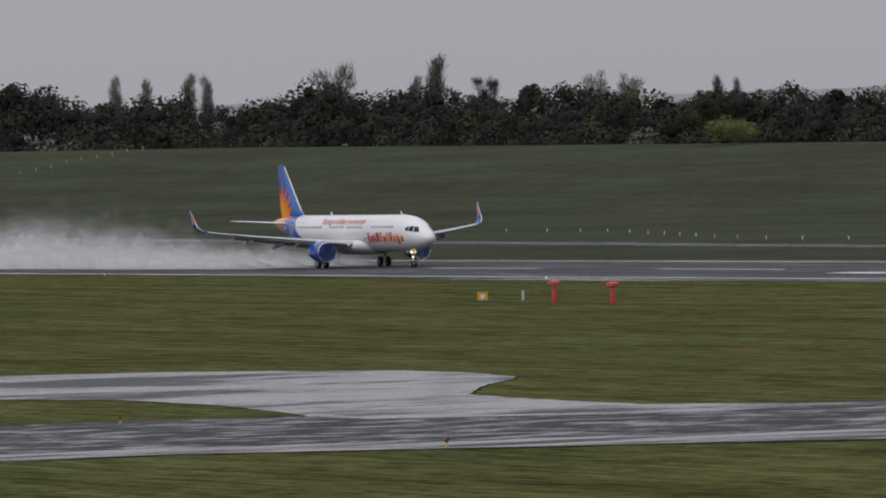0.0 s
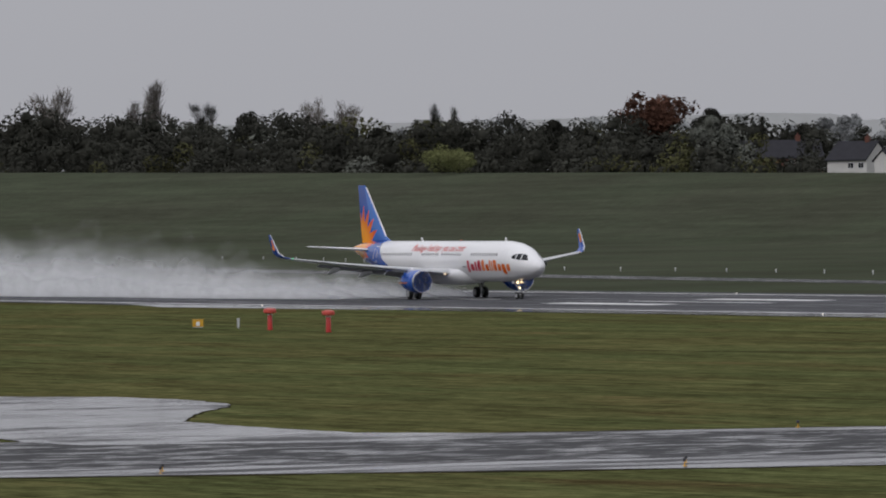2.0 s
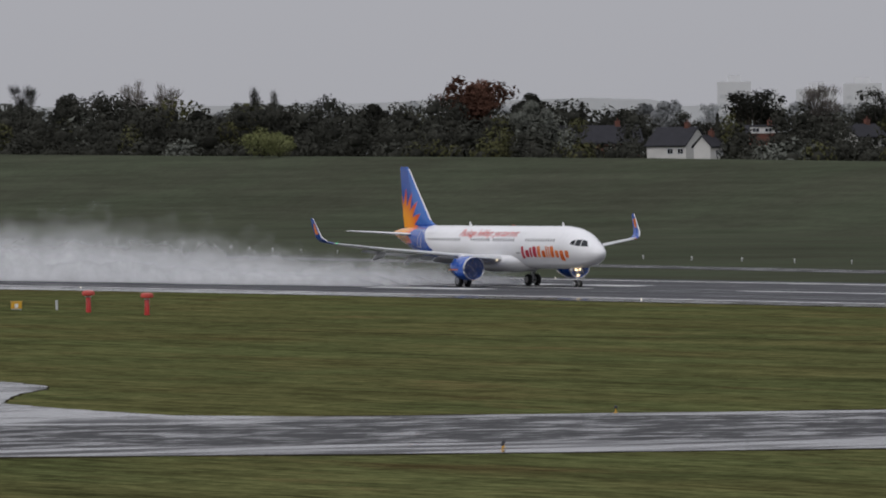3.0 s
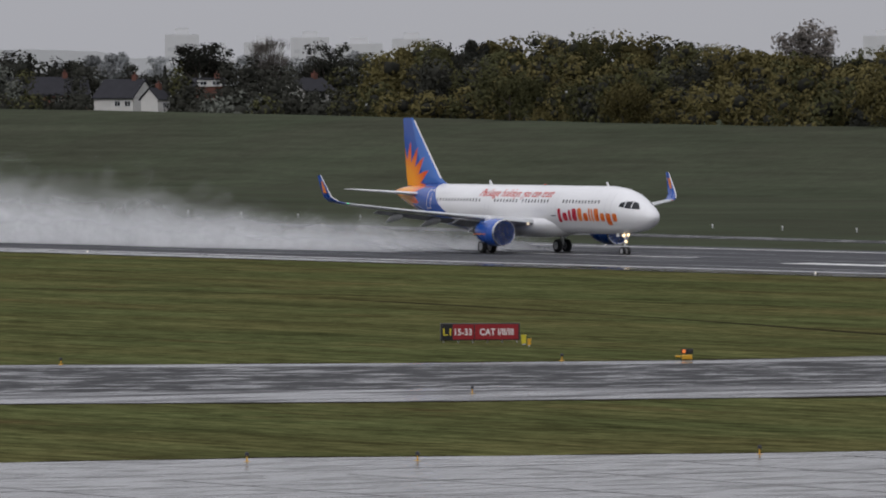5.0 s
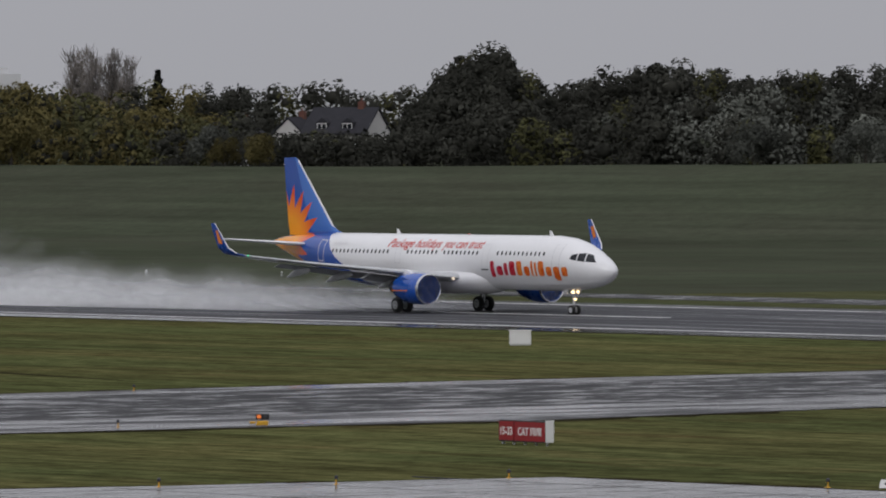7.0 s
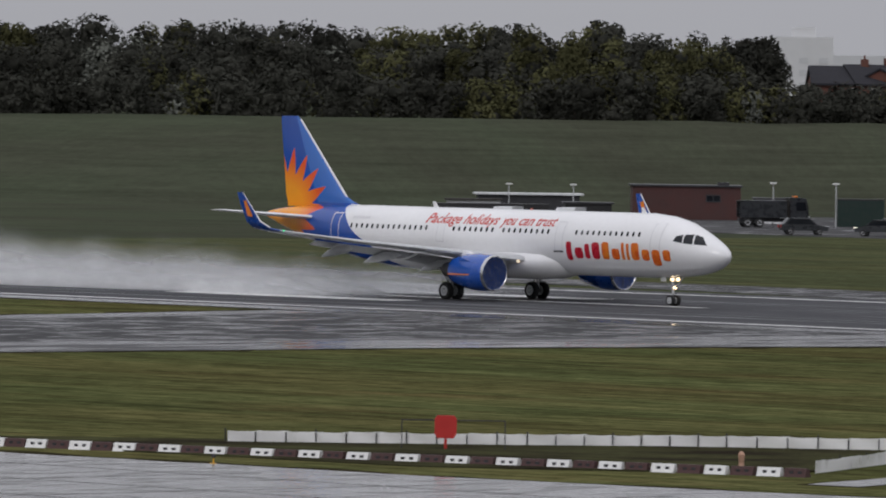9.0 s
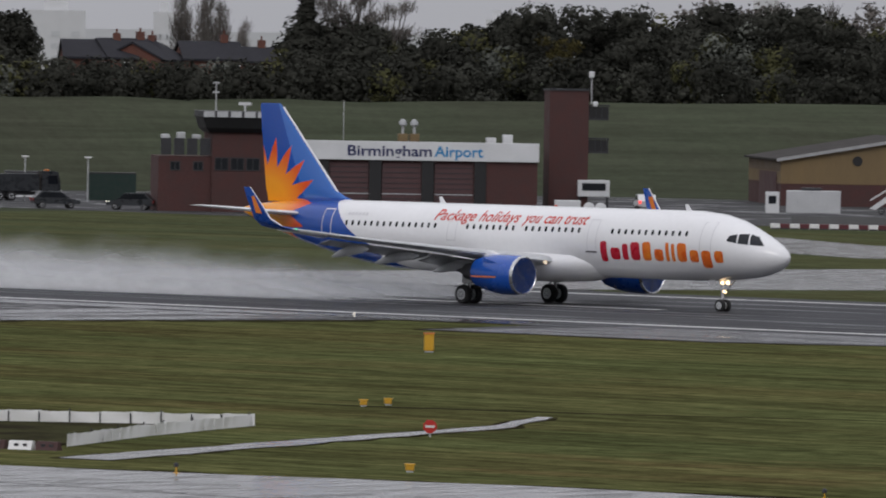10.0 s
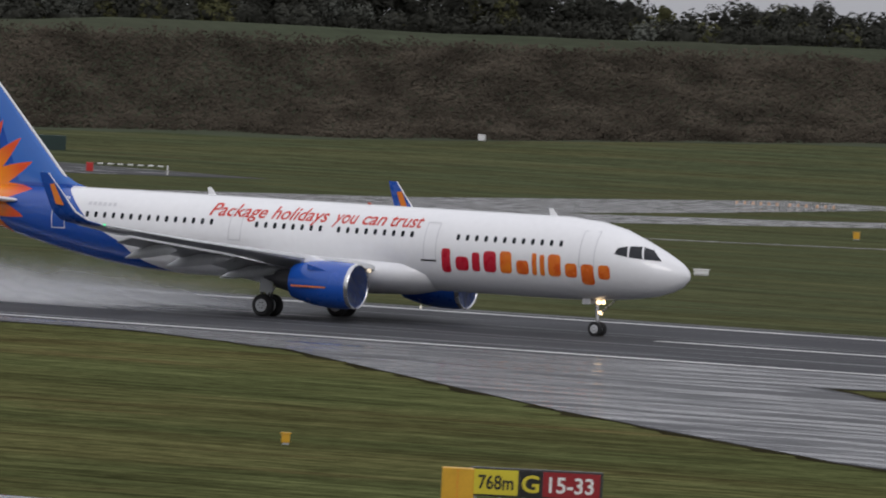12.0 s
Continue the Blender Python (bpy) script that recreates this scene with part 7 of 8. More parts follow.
def guidance_sign(m, panels, h, label):
    """panels: (width, ground, ink, text, height of the letters)."""
    s = thing("guidance_sign", label, "airfield sign", m)
    total = sum(p[0] for p in panels)
    part("casing", boxes((-total / 2 - 0.06, 0.0, 0.12, total / 2 + 0.06, 0.35, h + 0.18), bevel=0.02), DARK, s, "dark sign casing")
    x = -total / 2
    for w, ground, ink, text, size in panels:
        p = part("panel", boxes((x + 0.03, -0.03, 0.18, x + w - 0.03, 0.0, h + 0.12)), ground, s)
        if text:
            words(text, size, x + w * 0.12, 0.15 + h * 0.5 - size * 0.35, -0.036, ink, p, w * 0.76)
        x += w
    for k in range(int(total / 0.8) + 1):
        part("leg", boxes((-total / 2 + 0.1 + k * (total - 0.2) / int(total / 0.8) - 0.04, 0.1, 0, -total / 2 + 0.18 + k * (total - 0.2) / int(total / 0.8) - 0.04, 0.2, 0.14)), GREY, s)
    return s


def facing(x, y, turn=0.0):
    """Stands at x, y and turns its front to the terminal side."""
    return pose(x, y, 0, 0, 0, -math.degrees(math.atan2(x, y)) + turn)


guidance_sign(facing(-446.5, 260, 6), [(0.58, SIGN_BLACK, SIGN_YELLOW, "L1", 0.55), (1.25, SIGN_RED, SIGN_WHITE, "15-33", 0.52), (2.5, SIGN_RED, SIGN_WHITE, "CAT I/II/III", 0.52)], 0.9, "red and black runway holding sign on the grass")
slant_sign = guidance_sign(facing(-330.2, 239.6, -57), [(1.25, SIGN_RED, SIGN_WHITE, "15-33", 0.50), (2.5, SIGN_RED, SIGN_WHITE, "CAT I/II/III", 0.50)], 0.9, "red runway holding sign turned along the taxiway")
part("end_panel", boxes((1.94, -0.05, 0.14, 1.98, 0.38, 1.12), bevel=0.01), SIGN_WHITE, slant_sign, "white end panel")
s12 = guidance_sign(facing(-136.45, 253.95, 4), [(1.45, SIGN_YELLOW, SIGN_BLACK, "768m", 0.62), (0.72, SIGN_BLACK, SIGN_YELLOW, "G", 0.75), (1.85, SIGN_RED, SIGN_WHITE, "15-33", 0.70)], 0.84, "yellow, black and red runway intersection sign")
yb = thing("yellow_cabinet", "yellow sign cabinet seen from its end", "cabinet", facing(-137.1, 250.0))
part("body", boxes((-0.5, 0, 0.08, 0.5, 0.5, 1.1), bevel=0.03), YELLOW, yb)
part("door_seam", boxes((-0.02, -0.012, 0.12, 0.0, 0.0, 1.06)), ORANGE, yb)
guidance_sign(facing(-326, 460, 3), [(1.35, SIGN_YELLOW, SIGN_BLACK, "T-4", 0.55)], 0.75, "small yellow taxiway sign beyond the runway")
t3 = guidance_sign(facing(-458, 551, 3), [(0.85, SIGN_YELLOW, SIGN_BLACK, "", 0), (0.6, SIGN_BLACK, SIGN_YELLOW, "T", 0.5), (0.95, SIGN_YELLOW, SIGN_BLACK, "", 0)], 0.65, "yellow and black taxiway sign beyond the runway")
for x in (-0.95, -0.65, 0.45, 0.75):
    part("bar", boxes((x, -0.04, 0.3, x + 0.2, -0.032, 0.65)), SIGN_BLACK, t3)
wbd = thing("white_board", "blank white board beside the taxiway sign", "board", facing(-461.5, 549, 3))
part("board", boxes((-2.0, 0, 0.1, 2.0, 0.12, 1.1), bevel=0.02), SIGN_WHITE, wbd)
for x in (-1.6, 0, 1.6):
    part("leg", boxes((x, 0.12, 0, x + 0.08, 0.2, 0.9)), GREY, wbd)


def red_aerial(x, y):
    """A red pillar with a broad drum on top."""
    s = thing("monitor_mast", "orange-red pillar with a drum-shaped top", "aerial", pose(x, y, 0), "red pillars by the runway")
    part("pillar", lathe([(0, 0.22), (1.32, 0.20), (1.4, 0.15)], 18, "z"), RED, s, smooth=True)
    part("drum", lathe([(1.40, 0.2), (1.46, 0.52), (1.62, 0.56), (1.78, 0.50), (1.86, 0.25), (1.88, 0.02)], 22, "z"), mat("faded_red_paint", (0.55, 0.07, 0.05), 0.45), s, smooth=True)
    part("band", lathe([(1.30, 0.235), (1.38, 0.235)], 18, "z"), TRIM, s)


red_aerial(-716.6, 324.2)
red_aerial(-699.9, 322.0)


def cabinet(name, x, y, w, h, material, label, turn=0.0, cap=None):
    s = thing(name, label, "cabinet", facing(x, y, turn))
    part("body", boxes((-w / 2, 0, 0.06, w / 2, w * 0.7, h), bevel=min(0.05, w * 0.1)), material, s)
    part("plinth", boxes((-w / 2 + 0.03, 0.03, 0, w / 2 - 0.03, w * 0.7 - 0.03, 0.06)), GREY, s)
    part("lid", boxes((-w / 2 - 0.03, -0.03, h, w / 2 + 0.03, w * 0.7 + 0.03, h + 0.06)), cap or material, s)
    return s


yellow_box = cabinet("yellow_cabinet", -735.8, 326, 0.95, 0.65, YELLOW, "squat yellow equipment box on the grass")
part("front_mark", boxes((-0.15, -0.02, 0.15, 0.15, 0.0, 0.5)), SIGN_WHITE, yellow_box)
cabinet("grey_post", -728.1, 326.4, 0.22, 0.8, GREY, "short grey post on the grass")
cabinet("white_cabinet", -480.9, 348.8, 1.4, 0.92, SIGN_WHITE, "white equipment cabinet near the runway")
cabinet("yellow_marker", -441.2, 259.7, 0.26, 0.5, SIGN_YELLOW, "small yellow box behind the sign")
cabinet("yellow_marker", -438.4, 258.4, 0.18, 0.36, YELLOW, "small yellow marker post")
cabinet("yellow_board", -312, 333, 0.48, 0.9, YELLOW, "yellow marker board near the runway", cap=ORANGE)
cabinet("yellow_board", -224.9, 346.1, 0.9, 0.7, YELLOW, "yellow marker board at the runway edge")
cabinet("yellow_marker", -159.3, 277.9, 0.3, 0.36, YELLOW, "small yellow marker on the grass")
cabinet("yellow_marker", -262.9, 276.7, 0.3, 0.24, YELLOW, "low yellow marker on the grass")
cabinet("yellow_marker", -263.5, 278.8, 0.3, 0.24, YELLOW, "low yellow marker on the grass")
cabinet("yellow_marker", -219.5, 233.4, 0.3, 0.24, YELLOW, "low yellow marker by the apron")
cabinet("yellow_marker", -337.1, 680.6, 0.55, 0.6, YELLOW, "yellow marker beyond the taxiway")
cabinet("white_marker", -277.4, 537.5, 1.0, 0.35, SIGN_WHITE, "white ground marker beyond the runway")
cabinet("white_cabinet", -530, 968, 0.9, 0.7, SIGN_WHITE, "small white cabinet below the scrub bank").location.z = ground_z(-530, 968)


def guard_light(x, y):
    """A pair of flashing amber lamps on a yellow box."""
    s = thing("guard_light", "yellow runway guard light with amber lamps", "guard light", facing(x, y), "runway guard lights")
    part("base", boxes((-0.28, 0, 0, 0.28, 0.3, 0.24), bevel=0.04), YELLOW, s)
    part("board", boxes((-0.32, 0.1, 0.30, 0.32, 0.2, 0.56), bevel=0.02), BLACK, s)
    part("stalk", boxes((-0.05, 0.1, 0.28, 0.05, 0.2, 0.34)), DARK, s)
    part("lamp", moved(lathe([(0.09, 0.08), (0.06, 0.10), (0.05, 0.02)], 14, "y"), pose(-0.16, 0, 0.43)), glow("amber_lamp", (1.0, 0.25, 0.05), 0.3), s)
    part("lamp", moved(lathe([(0.09, 0.08), (0.06, 0.10), (0.05, 0.02)], 14, "y"), pose(0.16, 0, 0.43)), DARK, s)
    part("side_arm", rods(((-0.6, 0.15, 0.15), (-0.32, 0.15, 0.15), 0.06)), YELLOW, s)


guard_light(-411.8, 252.3)
guard_light(-359.2, 245.5)


def edge_light_model():
    s = thing("edge_light", "small elevated taxiway edge light on a yellow base", "edge light", pose(-307, 168.5, 0), "apron edge lights")
    part("base", lathe([(0, 0.13), (0.05, 0.12), (0.06, 0.05)], 10, "z"), YELLOW, s)
    part("stem", lathe([(0.06, 0.03), (0.24, 0.03)], 8, "z"), YELLOW, s)
    part("lamp", lathe([(0.24, 0.05), (0.26, 0.085), (0.36, 0.075), (0.40, 0.02)], 10, "z"), DARK, s)
    return s


edge_light = edge_light_model()
for x, y in ((-304.1, 174.3), (-302, 188.3), (-299.8, 200), (-297.6, 206.9), (-298.6, 216), (-283, 220), (-270, 219.6), (-255, 220.8), (-222.3, 224.7), (-198.7, 231.3), (-167.8, 232.6), (-137.5, 235.4), (-370.5, 215.3), (-413.5, 245.7),
             (-361.1, 238.6), (-410.1, 272), (-422.4, 220.9), (-386.2, 169.1), (-377.5, 191.6), (-439.4, 174.2), (-389.4, 170.6), (-374.5, 190)):
    copy_thing(edge_light, pose(x, y, 0))
post = thing("marker_post", "white marker post along the far grass", "marker post", pose(-1268, 566, 0), "marker posts along the far side")
part("post", boxes((-0.05, -0.05, 0, 0.05, 0.05, 0.32), bevel=0.012), GREY, post)
part("cap", boxes((-0.07, -0.07, 0.32, 0.07, 0.07, 0.46), bevel=0.02), SIGN_WHITE, post)
for k in range(1, 36):
    x = -1268 + 16.6 * k
    copy_thing(post, pose(x, spline(x, [(-1268, 566), (-1043, 517), (-863, 500), (-740, 490), (-690, 503)]), 0))
rl = thing("runway_light", "low white runway edge lamp", "runway light", pose(-960, 379.2, 0.03), "runway edge lights")
part("lamp", lathe([(0, 0.07), (0.06, 0.06), (0.13, 0.05), (0.15, 0.02)], 10, "z"), glow("white_lamp", (1, 0.93, 0.8), 0.22), rl)
for k in range(2, 16, 2):
    copy_thing(rl, pose(-960 + 60 * k, 379.2 if k < 10 else 378, 0.03))
    copy_thing(rl, pose(-960 + 60 * k, 432.5, 0.03))


# ---- the excavation with its barriers ----
def water_barrier(m, material, label):
    s = thing("water_barrier", label, "barrier", m, "barriers round the excavation")
    part("body", prism([(-0.2, 0.0), (0.2, 0.0), (0.14, 0.14), (0.08, 0.32), (-0.08, 0.32), (-0.14, 0.14)], 0.94, "x"), material, s, at=pose(-0.47, 0, 0))
    for x in (-0.24, 0.12):
        part("slot", boxes((x, -0.15, 0.12, x + 0.16, -0.10, 0.22)), DARK, s)
    return s


wbar = redbar = None
a, b = Vector((-281.4, 221.9)), Vector((-238.0, 234.0))
turn = math.degrees(math.atan2(b.y - a.y, b.x - a.x))
n = 44
for k in range(n):
    p = a.lerp(b, k / (n - 1))
    bend = -1.2 * math.sin(math.pi * k / (n - 1))
    m = pose(p.x, p.y + bend, 0, 0, 0, turn + random.uniform(-5, 5))
    if k % 2 == 0:
        wbar = copy_thing(wbar, m) if wbar else water_barrier(m, SIGN_WHITE, "white plastic water-filled barrier")
    else:
        redbar = copy_thing(redbar, m) if redbar else water_barrier(m, mat("faded_red_plastic", (0.06, 0.024, 0.022), 0.6), "faded red plastic water-filled barrier")


def sheet_fence(points, h=0.46):
    s = thing("sheet_fence", "low fence of white plastic sheeting on stakes", "fence")
    rng = random.Random(3)
    for p, q in zip(points, points[1:]):
        p, q = Vector(p), Vector(q)
        n = max(2, int((q - p).length / 1.1))
        d = (q - p).normalized()
        side = Vector((-d.y, d.x))
        for k in range(n):
            u, v = p.lerp(q, k / n), p.lerp(q, (k + 1) / n)
            bm = bmesh.new()
            grid = []
            for i in range(7):
                c = u.lerp(v, i / 6)
                hh = h * (1 + 0.04 * math.sin(k * 1.7) - 0.05 * math.sin(math.pi * i / 6) + rng.uniform(-0.02, 0.02))
                grid.append([((c + side * 0.02 * math.sin(i * 0.6 + k + j * 0.8)).to_tuple() + (0.02 + hh * j / 3,)) for j in range(4)] + [((c + side * (0.02 + 0.02 * math.sin(i * 0.6 + k + j * 0.8))).to_tuple() + (0.02 + hh * j / 3,)) for j in (3, 2, 1, 0)])
            bm.free()
            part("sheet", loft(grid), SIGN_WHITE, s)
            part("stake", boxes((u.x - 0.02, u.y - 0.14, 0, u.x + 0.02, u.y - 0.10, h * (1.25 if k % 3 == 0 else 0.95))), DARK, s)


sheet_fence([(-270, 234.5), (-262.5, 243.5), (-258.3, 250.2), (-250.2, 257.2)])
sheet_fence([(-250.2, 257.0), (-245, 246), (-239.6, 236.5)])
rp = thing("red_panel", "red square warning panel on a stand", "warning panel", facing(-261.3, 238))
part("panel", prism([(-0.42, 0.62), (-0.32, 0.45), (0.32, 0.45), (0.42, 0.62), (0.42, 1.2), (0.32, 1.33), (-0.32, 1.33), (-0.42, 1.2)], 0.12), RED, rp)
part("post", boxes((-0.05, 0.03, 0, 0.05, 0.1, 0.5)), RED, rp)
part("rail", boxes((-1.7, 0.14, 1.12, 2.3, 0.18, 1.16)), DARK, rp)
for x in (-1.7, 2.26):
    part("rail_leg", boxes((x, 0.14, 0, x + 0.04, 0.18, 1.12)), DARK, rp)
stop = thing("stop_disc", "round red stop sign with a white bar", "sign", facing(-240.2, 256.5))
part("disc", moved(lathe([(0.0, 0.02), (0.0, 0.27), (0.04, 0.27), (0.04, 0.02)], 8, "y"), pose(0, 0, 0.40) @ pose(0, 0, 0, 0, 22.5, 0)), RED, stop)
part("bar", boxes((-0.18, -0.02, 0.36, 0.18, -0.002, 0.44)), SIGN_WHITE, stop)
part("post", boxes((-0.03, 0.05, 0, 0.03, 0.09, 0.4)), GREY, stop)
hydrant = thing("cone_marker", "pale orange marker stump by the barriers", "marker", facing(-244.5, 237.5))
part("stump", lathe([(0, 0.12), (0.2, 0.09), (0.5, 0.13), (0.62, 0.05)], 10, "z"), mat("pale_orange", (0.5, 0.3, 0.2), 0.6), hydrant)


# ---- red and white rail before the workshops ----
def chain_barrier(az0, az1, d, n):
    s = None
    for k in range(n):
        m = spot(az0 + (az1 - az0) * k / (n - 1), d, 0)
        w = d * radians(az1 - az0) / (n - 1)
        s = thing("rail_block", ("dark red" if k % 2 else "white") + " plastic barrier block in a row", "barrier", m, "red and white barrier row")
        part("block", boxes((-w / 2 + 0.01, -0.2, 0.0, w / 2 - 0.01, 0.2, 0.5), bevel=0.04), MAROON if k % 2 else SIGN_WHITE, s)
        part("foot", boxes((-w / 2 + 0.05, -0.28, 0.0, w / 2 - 0.05, 0.28, 0.12)), DARK, s)


chain_barrier(-41.0, -38.5, 838, 42)
kerb = part("wall_east", boxes((0, 0, 0, 86, 0.4, 0.75)), mat("grey_concrete_wall", (0.13, 0.13, 0.13), 0.8, var=0.25, scale=0.5))
kerb.matrix_basis = spot(-40.9, 868)
tagged(kerb, "low grey concrete wall before the workshops", "wall", kind="structure")
sheet("yard", [(-690, 640), (-640, 618), (-600, 614), (-565, 640), (-500, 690), (-470, 745), (-462, 800), (-560, 862), (-600, 790), (-690, 765), (-720, 700)], 0.03, wet_material("yard_asphalt", (0.06, 0.06, 0.062), 0.8, 0.3, 0.35, (0.1, 0.1, 1), spec=0.3), "wet asphalt yard before the workshops", "yard")
pole_barrier = thing("lifting_barrier", "lowered barrier arm with white bands on a red post", "barrier", spot(-31.12, 915))
part("post", boxes((-0.4, 0, 0, 0.3, 0.4, 0.9), bevel=0.05), RED, pole_barrier)
part("arm", rods(((0, 0.2, 0.85), (7.3, 0.2, 0.85), 0.05)), DARK, pole_barrier)
for k in range(7):
    part("band", rods(((0.7 + k, 0.2, 0.85), (1.25 + k, 0.2, 0.85), 0.07)), SIGN_WHITE, pole_barrier)
part("rest", boxes((7.6, 0, 0, 7.75, 0.2, 0.95)), SIGN_WHITE, pole_barrier)
for k, (az, el) in enumerate(((-32.23, -0.44), (-32.11, -0.49), (-31.99, -0.50), (-31.87, -0.53))):
    d = 960 + 12 * k
    z = on_line(el, d)
    lp = thing("street_lamp", "slim grey lamp post with pale head", "street lamp", spot(az, d), "yard lamps")
    part("pole", rods(((0, 0, 0), (0, 0, z), 0.06, 0.04)), GREY, lp)
    part("arm", rods(((0, 0, z), (-0.9, 0, z + 0.1), 0.05)), GREY, lp)
    part("head", boxes((-1.5, -0.15, z + 0.04, -0.6, 0.15, z + 0.2), bevel=0.04), SIGN_WHITE, lp)
for az, d, z in ((-45.66, 930, 4.4), (-45.27, 930, 4.4), (-39.68, 950, 4.3), (-37.0, 940, 4.4), (-36.5, 940, 4.2), (-46.9, 935, 3.9), (-47.3, 935, 3.9)):
    lp = thing("street_lamp", "slim grey lamp post with pale head", "street lamp", spot(az, d), "yard lamps")
    part("pole", rods(((0, 0, 0), (0, 0, z), 0.07, 0.05)), GREY, lp)
    part("head", boxes((-0.35, -0.15, z, 0.35, 0.15, z + 0.15), bevel=0.04), SIGN_WHITE, lp)
beacon = thing("round_sign", "round white mirror on a post before the green store", "mirror", spot(-39.13, 950))
part("post", rods(((0, 0, 0), (0, 0, 3.0), 0.05)), GREY, beacon)
part("disc", moved(lathe([(0, 0.02), (0, 0.36), (0.08, 0.36), (0.08, 0.02)], 16, "y"), pose(0, -0.08, 3.2)), SIGN_WHITE, beacon)
# small approach lights on the far taxiway
al = thing("approach_bar", "low bar with orange and white lamps", "light bar", spot(-27.05, 900), "far taxiway lamps")
part("bar", boxes((-0.9, 0, 0.3, 0.9, 0.08, 0.38)), GREY, al)
for x in (-0.8, 0, 0.8):
    part("lamp", boxes((x - 0.12, -0.1, 0.3, x + 0.12, 0.15, 0.62), bevel=0.03), mat("peach_lamp", (0.7, 0.45, 0.3), 0.5), al)
    part("leg", boxes((x - 0.03, 0, 0, x + 0.03, 0.06, 0.3)), GREY, al)
for az in (-26.9, -26.72, -26.55):
    copy_thing(al, spot(az, 900))


# ---- windsock ----
def windsock():
    s = thing("windsock", "orange windsock on a red and white banded mast", "windsock", facing(-192.1, 264))
    z = 0.0
    bands = [(0, 1.0, RED), (1.0, 2.0, SIGN_WHITE), (2.0, 3.0, RED), (3.0, 3.9, SIGN_WHITE), (3.9, 5.0, RED), (5.0, 5.8, SIGN_WHITE), (5.8, 6.6, RED)]
    for a, b, m in bands:
        part("mast_band", rods(((0, 0, a), (0, 0, b), 0.065 - 0.004 * a, 0.065 - 0.004 * b)), m, s)
    part("lamp", lathe([(6.6, 0.06), (6.72, 0.06), (6.76, 0.02)], 10, "z"), glow("obstruction_lamp", (0.9, 0.06, 0.04), 0.15), s)
    cloth = mat("orange_cloth", (0.80, 0.105, 0.022), 0.75, var=0.15, scale=3)
    path = [(0.12, 5.42, 0.44), (-0.45, 5.36, 0.47), (-1.0, 5.14, 0.43), (-1.5, 4.84, 0.37), (-2.0, 4.54, 0.33), (-2.4, 4.28, 0.29), (-2.5, 4.22, 0.20)]
    rings = []
    for k, (x, zz, r) in enumerate(path):
        t = 0.05 + 0.11 * k
        rings.append([(x - r * math.sin(a) * math.sin(t), r * math.cos(a) * (1 + 0.05 * math.sin(5 * a + k)), zz + r * math.sin(a) * math.cos(t)) for a in [j * math.pi / 10 for j in range(20)]])
    part("sock", loft(rings), cloth, s, "orange cloth cone", smooth=True)
    part("hoop", rods(((0, 0, 5.0), (0.14, 0, 5.0), 0.03), ((0, 0, 5.7), (0.14, 0, 5.7), 0.03)), DARK, s)
    part("cross_arm", rods(((-0.8, 0, 6.35), (0.8, 0, 6.35), 0.025)), DARK, s)


windsock()


# ---- galvanised lighting column close to the car park ----
def lighting_column():
    d, az = 47.0, -32.755
    s = thing("lighting_column", "tall galvanised steel lighting column", "lamp post", spot(az, d))
    galv = mat("galvanised_steel", (0.20, 0.215, 0.235), 0.5, 0.55, var=0.25, scale=3, fine=40, stretch=(1, 1, 0.15))
    part("lower_shaft", rods(((0, 0, 0.02), (0, 0, 13.0), 0.135, 0.088), seg=16), galv, s, smooth=True)
    part("upper_shaft", rods(((0, 0, 12.9), (0, 0, 18.0), 0.072, 0.058), seg=16), galv, s, smooth=True)
    part("collar", rods(((0, 0, 12.86), (0, 0, 13.05), 0.094, 0.082), seg=16), galv, s)
    part("base_plate", boxes((-0.3, -0.3, 0, 0.3, 0.3, 0.03)), galv, s)
    part("arm", rods(((-0.8, 0, 18.0), (0.8, 0, 18.0), 0.04)), galv, s)
    for x in (-0.8, 0.8):
        part("lamp_head", boxes((x - 0.35, -0.15, 17.95, x + 0.35, 0.15, 18.1), bevel=0.03), galv, s)


lighting_column()


# ---- things on the bank's slope ----
def land(az, el):
    """Where the line of sight at that bearing and height meets the ground."""
    a = radians(az)
    for d in range(600, 2600, 4):
        x, y = d * math.sin(a), d * math.cos(a)
        if EYE[2] + d * math.tan(radians(el)) < ground_z(x, y):
            return x, y, ground_z(x, y), d
    return x, y, 0.0, d


fp = None
for k in range(9):
    x, y, z, d = land(-68.95 + 0.095 * k, -0.145 + 0.0165 * k)
    m = pose(x, y, z - 0.1)
    if fp is None:
        fp = thing("fence_post", "slim pale fence post on the bank", "fence post", m, "fence posts on the bank")
        part("post", boxes((-0.04, -0.04, 0, 0.04, 0.04, 1.5), bevel=0.01), DARK, fp)
        part("strut", rods(((0, 0, 1.2), (0.5, 0, 0.1), 0.035)), GREY, fp)
    else:
        copy_thing(fp, m)
x, y, z, d = land(-51.27, -0.68)
ramp = thing("loading_ramp", "dark steel ramp with a blue box on the bank", "ramp", Matrix.Translation((x, y, z)) @ pose(0, 0, 0, 0, 0, 51.27))
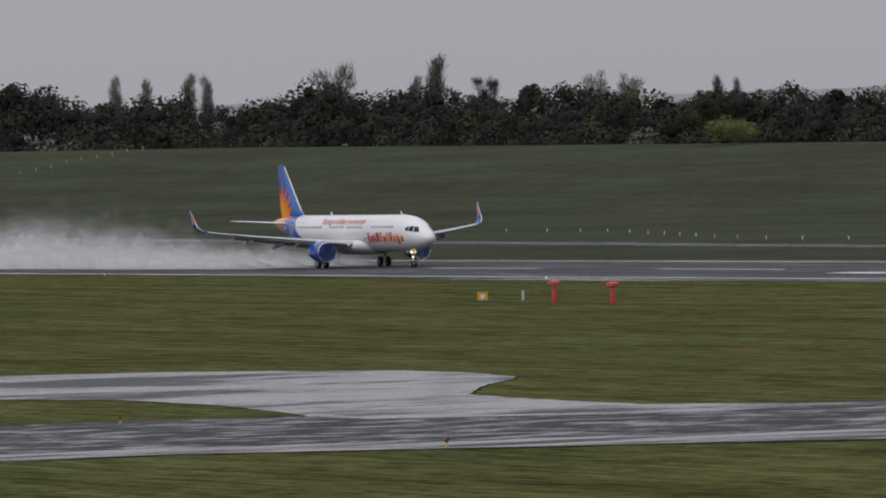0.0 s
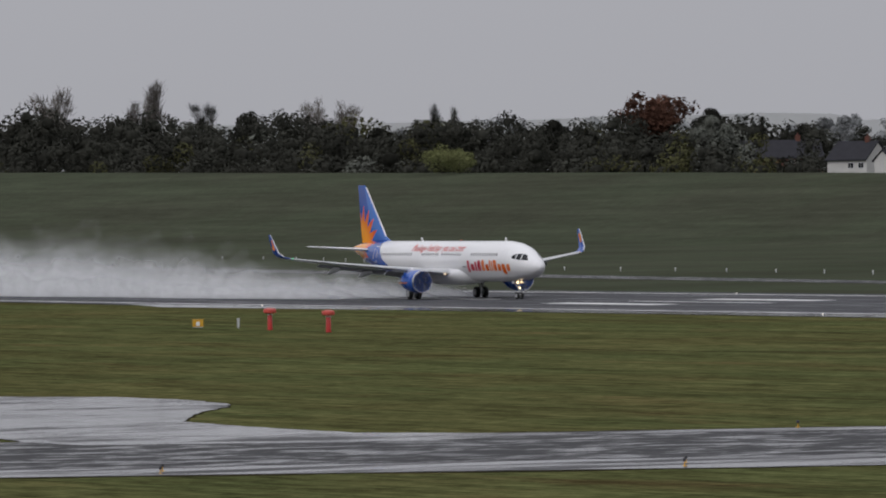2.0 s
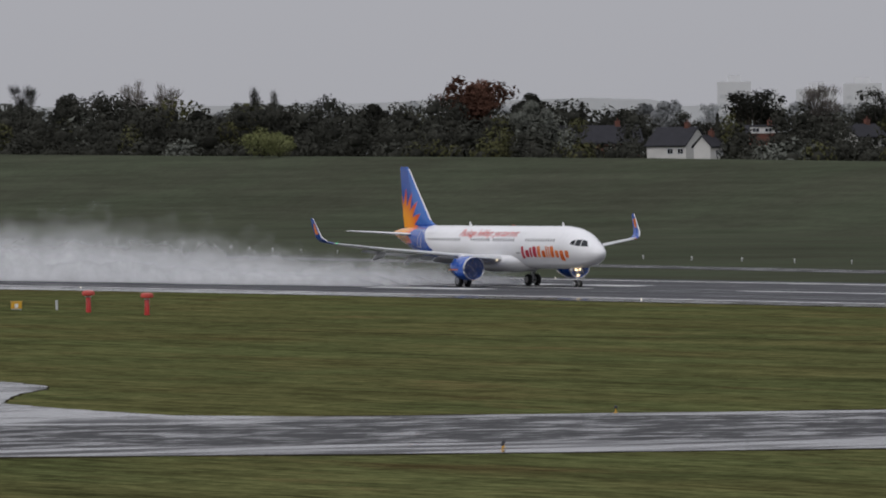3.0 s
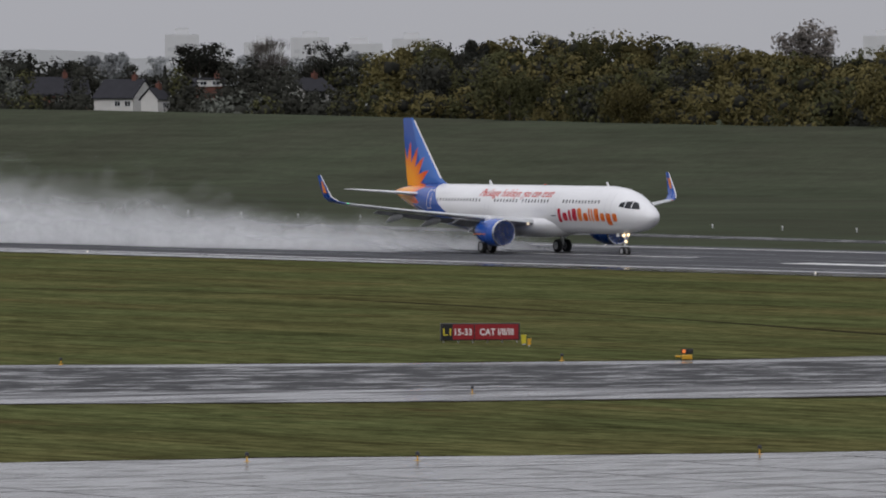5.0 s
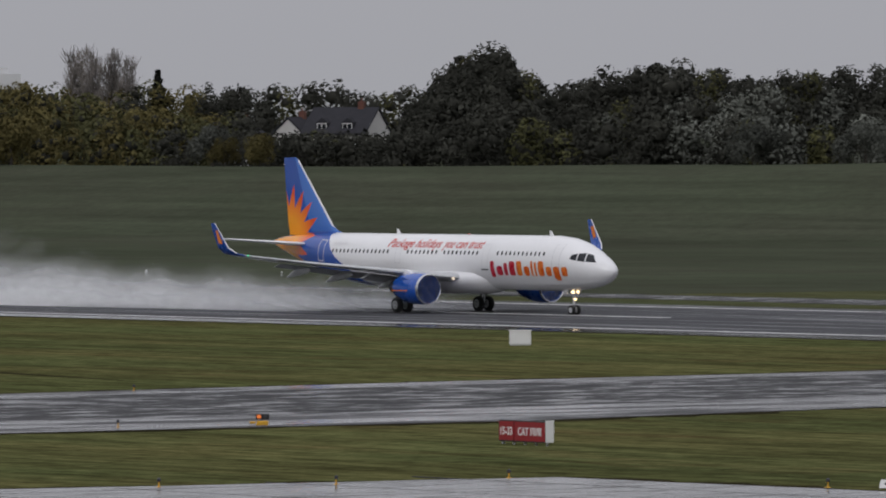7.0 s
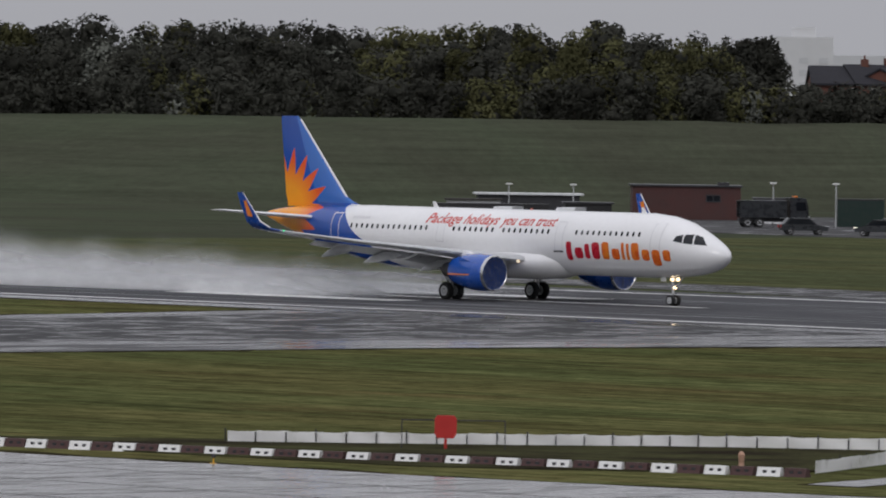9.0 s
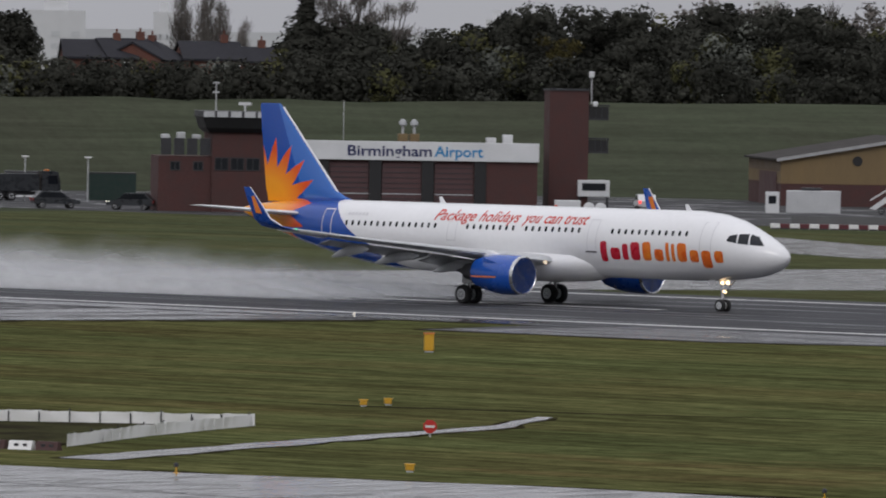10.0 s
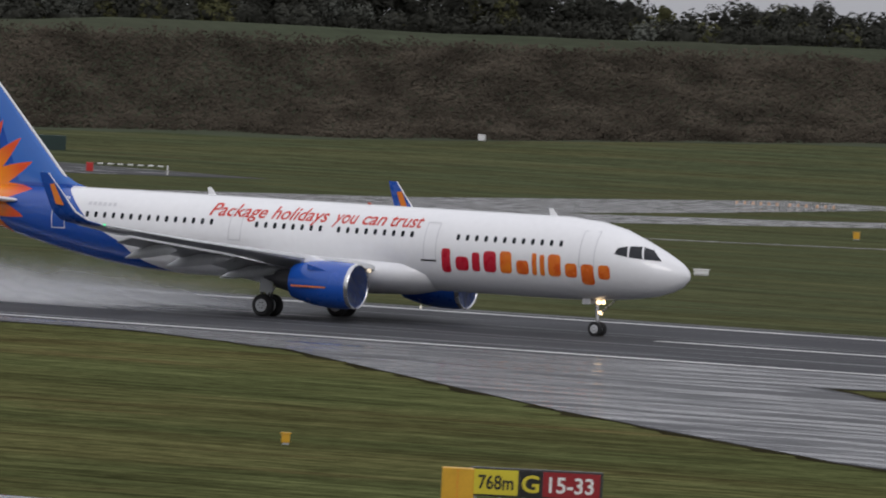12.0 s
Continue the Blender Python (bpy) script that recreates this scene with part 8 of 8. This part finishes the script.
for s in (-0.6, 0.6):
    part("girder", rods(((-6.3, s, 0.3), (6.0, s, 3.1), 0.10)), DARK, ramp)
    for k in range(7):
        part("leg", rods(((-5.4 + 1.9 * k, s, -0.8), (-5.4 + 1.9 * k, s, 0.5 + 0.43 * k), 0.05)), DARK, ramp)
part("deck", prism([(-6.3, 0.35), (6.0, 3.15), (6.0, 3.3), (-6.3, 0.5)], 1.2), DARK, ramp, at=pose(0, -0.6, 0))
part("head_box", boxes((5.0, -0.9, 2.6, 6.9, 0.9, 4.4), bevel=0.08), mat("dull_blue_paint", (0.03, 0.05, 0.11), 0.5), ramp, "dull blue box")


# ---- what moves ----
PLANE_ROWS = [
    (0, pose(-934.64, RUNWAY_Y, 0)),
    (0.5, pose(-910.61, RUNWAY_Y, 0)),
    (1, pose(-886.06, RUNWAY_Y, 0)),
    (1.5, pose(-861.00, RUNWAY_Y, 0)),
    (2, pose(-835.43, RUNWAY_Y, 0)),
    (2.5, pose(-809.33, RUNWAY_Y, 0)),
    (3, pose(-782.72, RUNWAY_Y, 0)),
    (3.5, pose(-755.57, RUNWAY_Y, 0)),
    (4, pose(-727.90, RUNWAY_Y, 0)),
    (4.5, pose(-699.69, RUNWAY_Y, 0)),
    (5, pose(-670.95, RUNWAY_Y, 0)),
    (5.5, pose(-641.66, RUNWAY_Y, 0)),
    (6, pose(-611.84, RUNWAY_Y, 0)),
    (6.5, pose(-581.48, RUNWAY_Y, 0)),
    (7, pose(-550.57, RUNWAY_Y, 0)),
    (7.5, pose(-519.11, RUNWAY_Y, 0)),
    (8, pose(-487.10, RUNWAY_Y, 0)),
    (8.5, pose(-454.55, RUNWAY_Y, 0)),
    (9, pose(-421.44, RUNWAY_Y, 0)),
    (9.5, pose(-387.78, RUNWAY_Y, 0)),
    (10, pose(-353.57, RUNWAY_Y, 0)),
    (10.5, pose(-318.80, RUNWAY_Y, 0)),
    (11, pose(-283.48, RUNWAY_Y, 0)),
    (11.5, pose(-247.61, RUNWAY_Y, 0)),
    (12, pose(-211.18, RUNWAY_Y, 0)),
]


def motions():
    walk(airliner, PLANE_ROWS)
    walk(spray_plume, PLANE_ROWS)


motions()
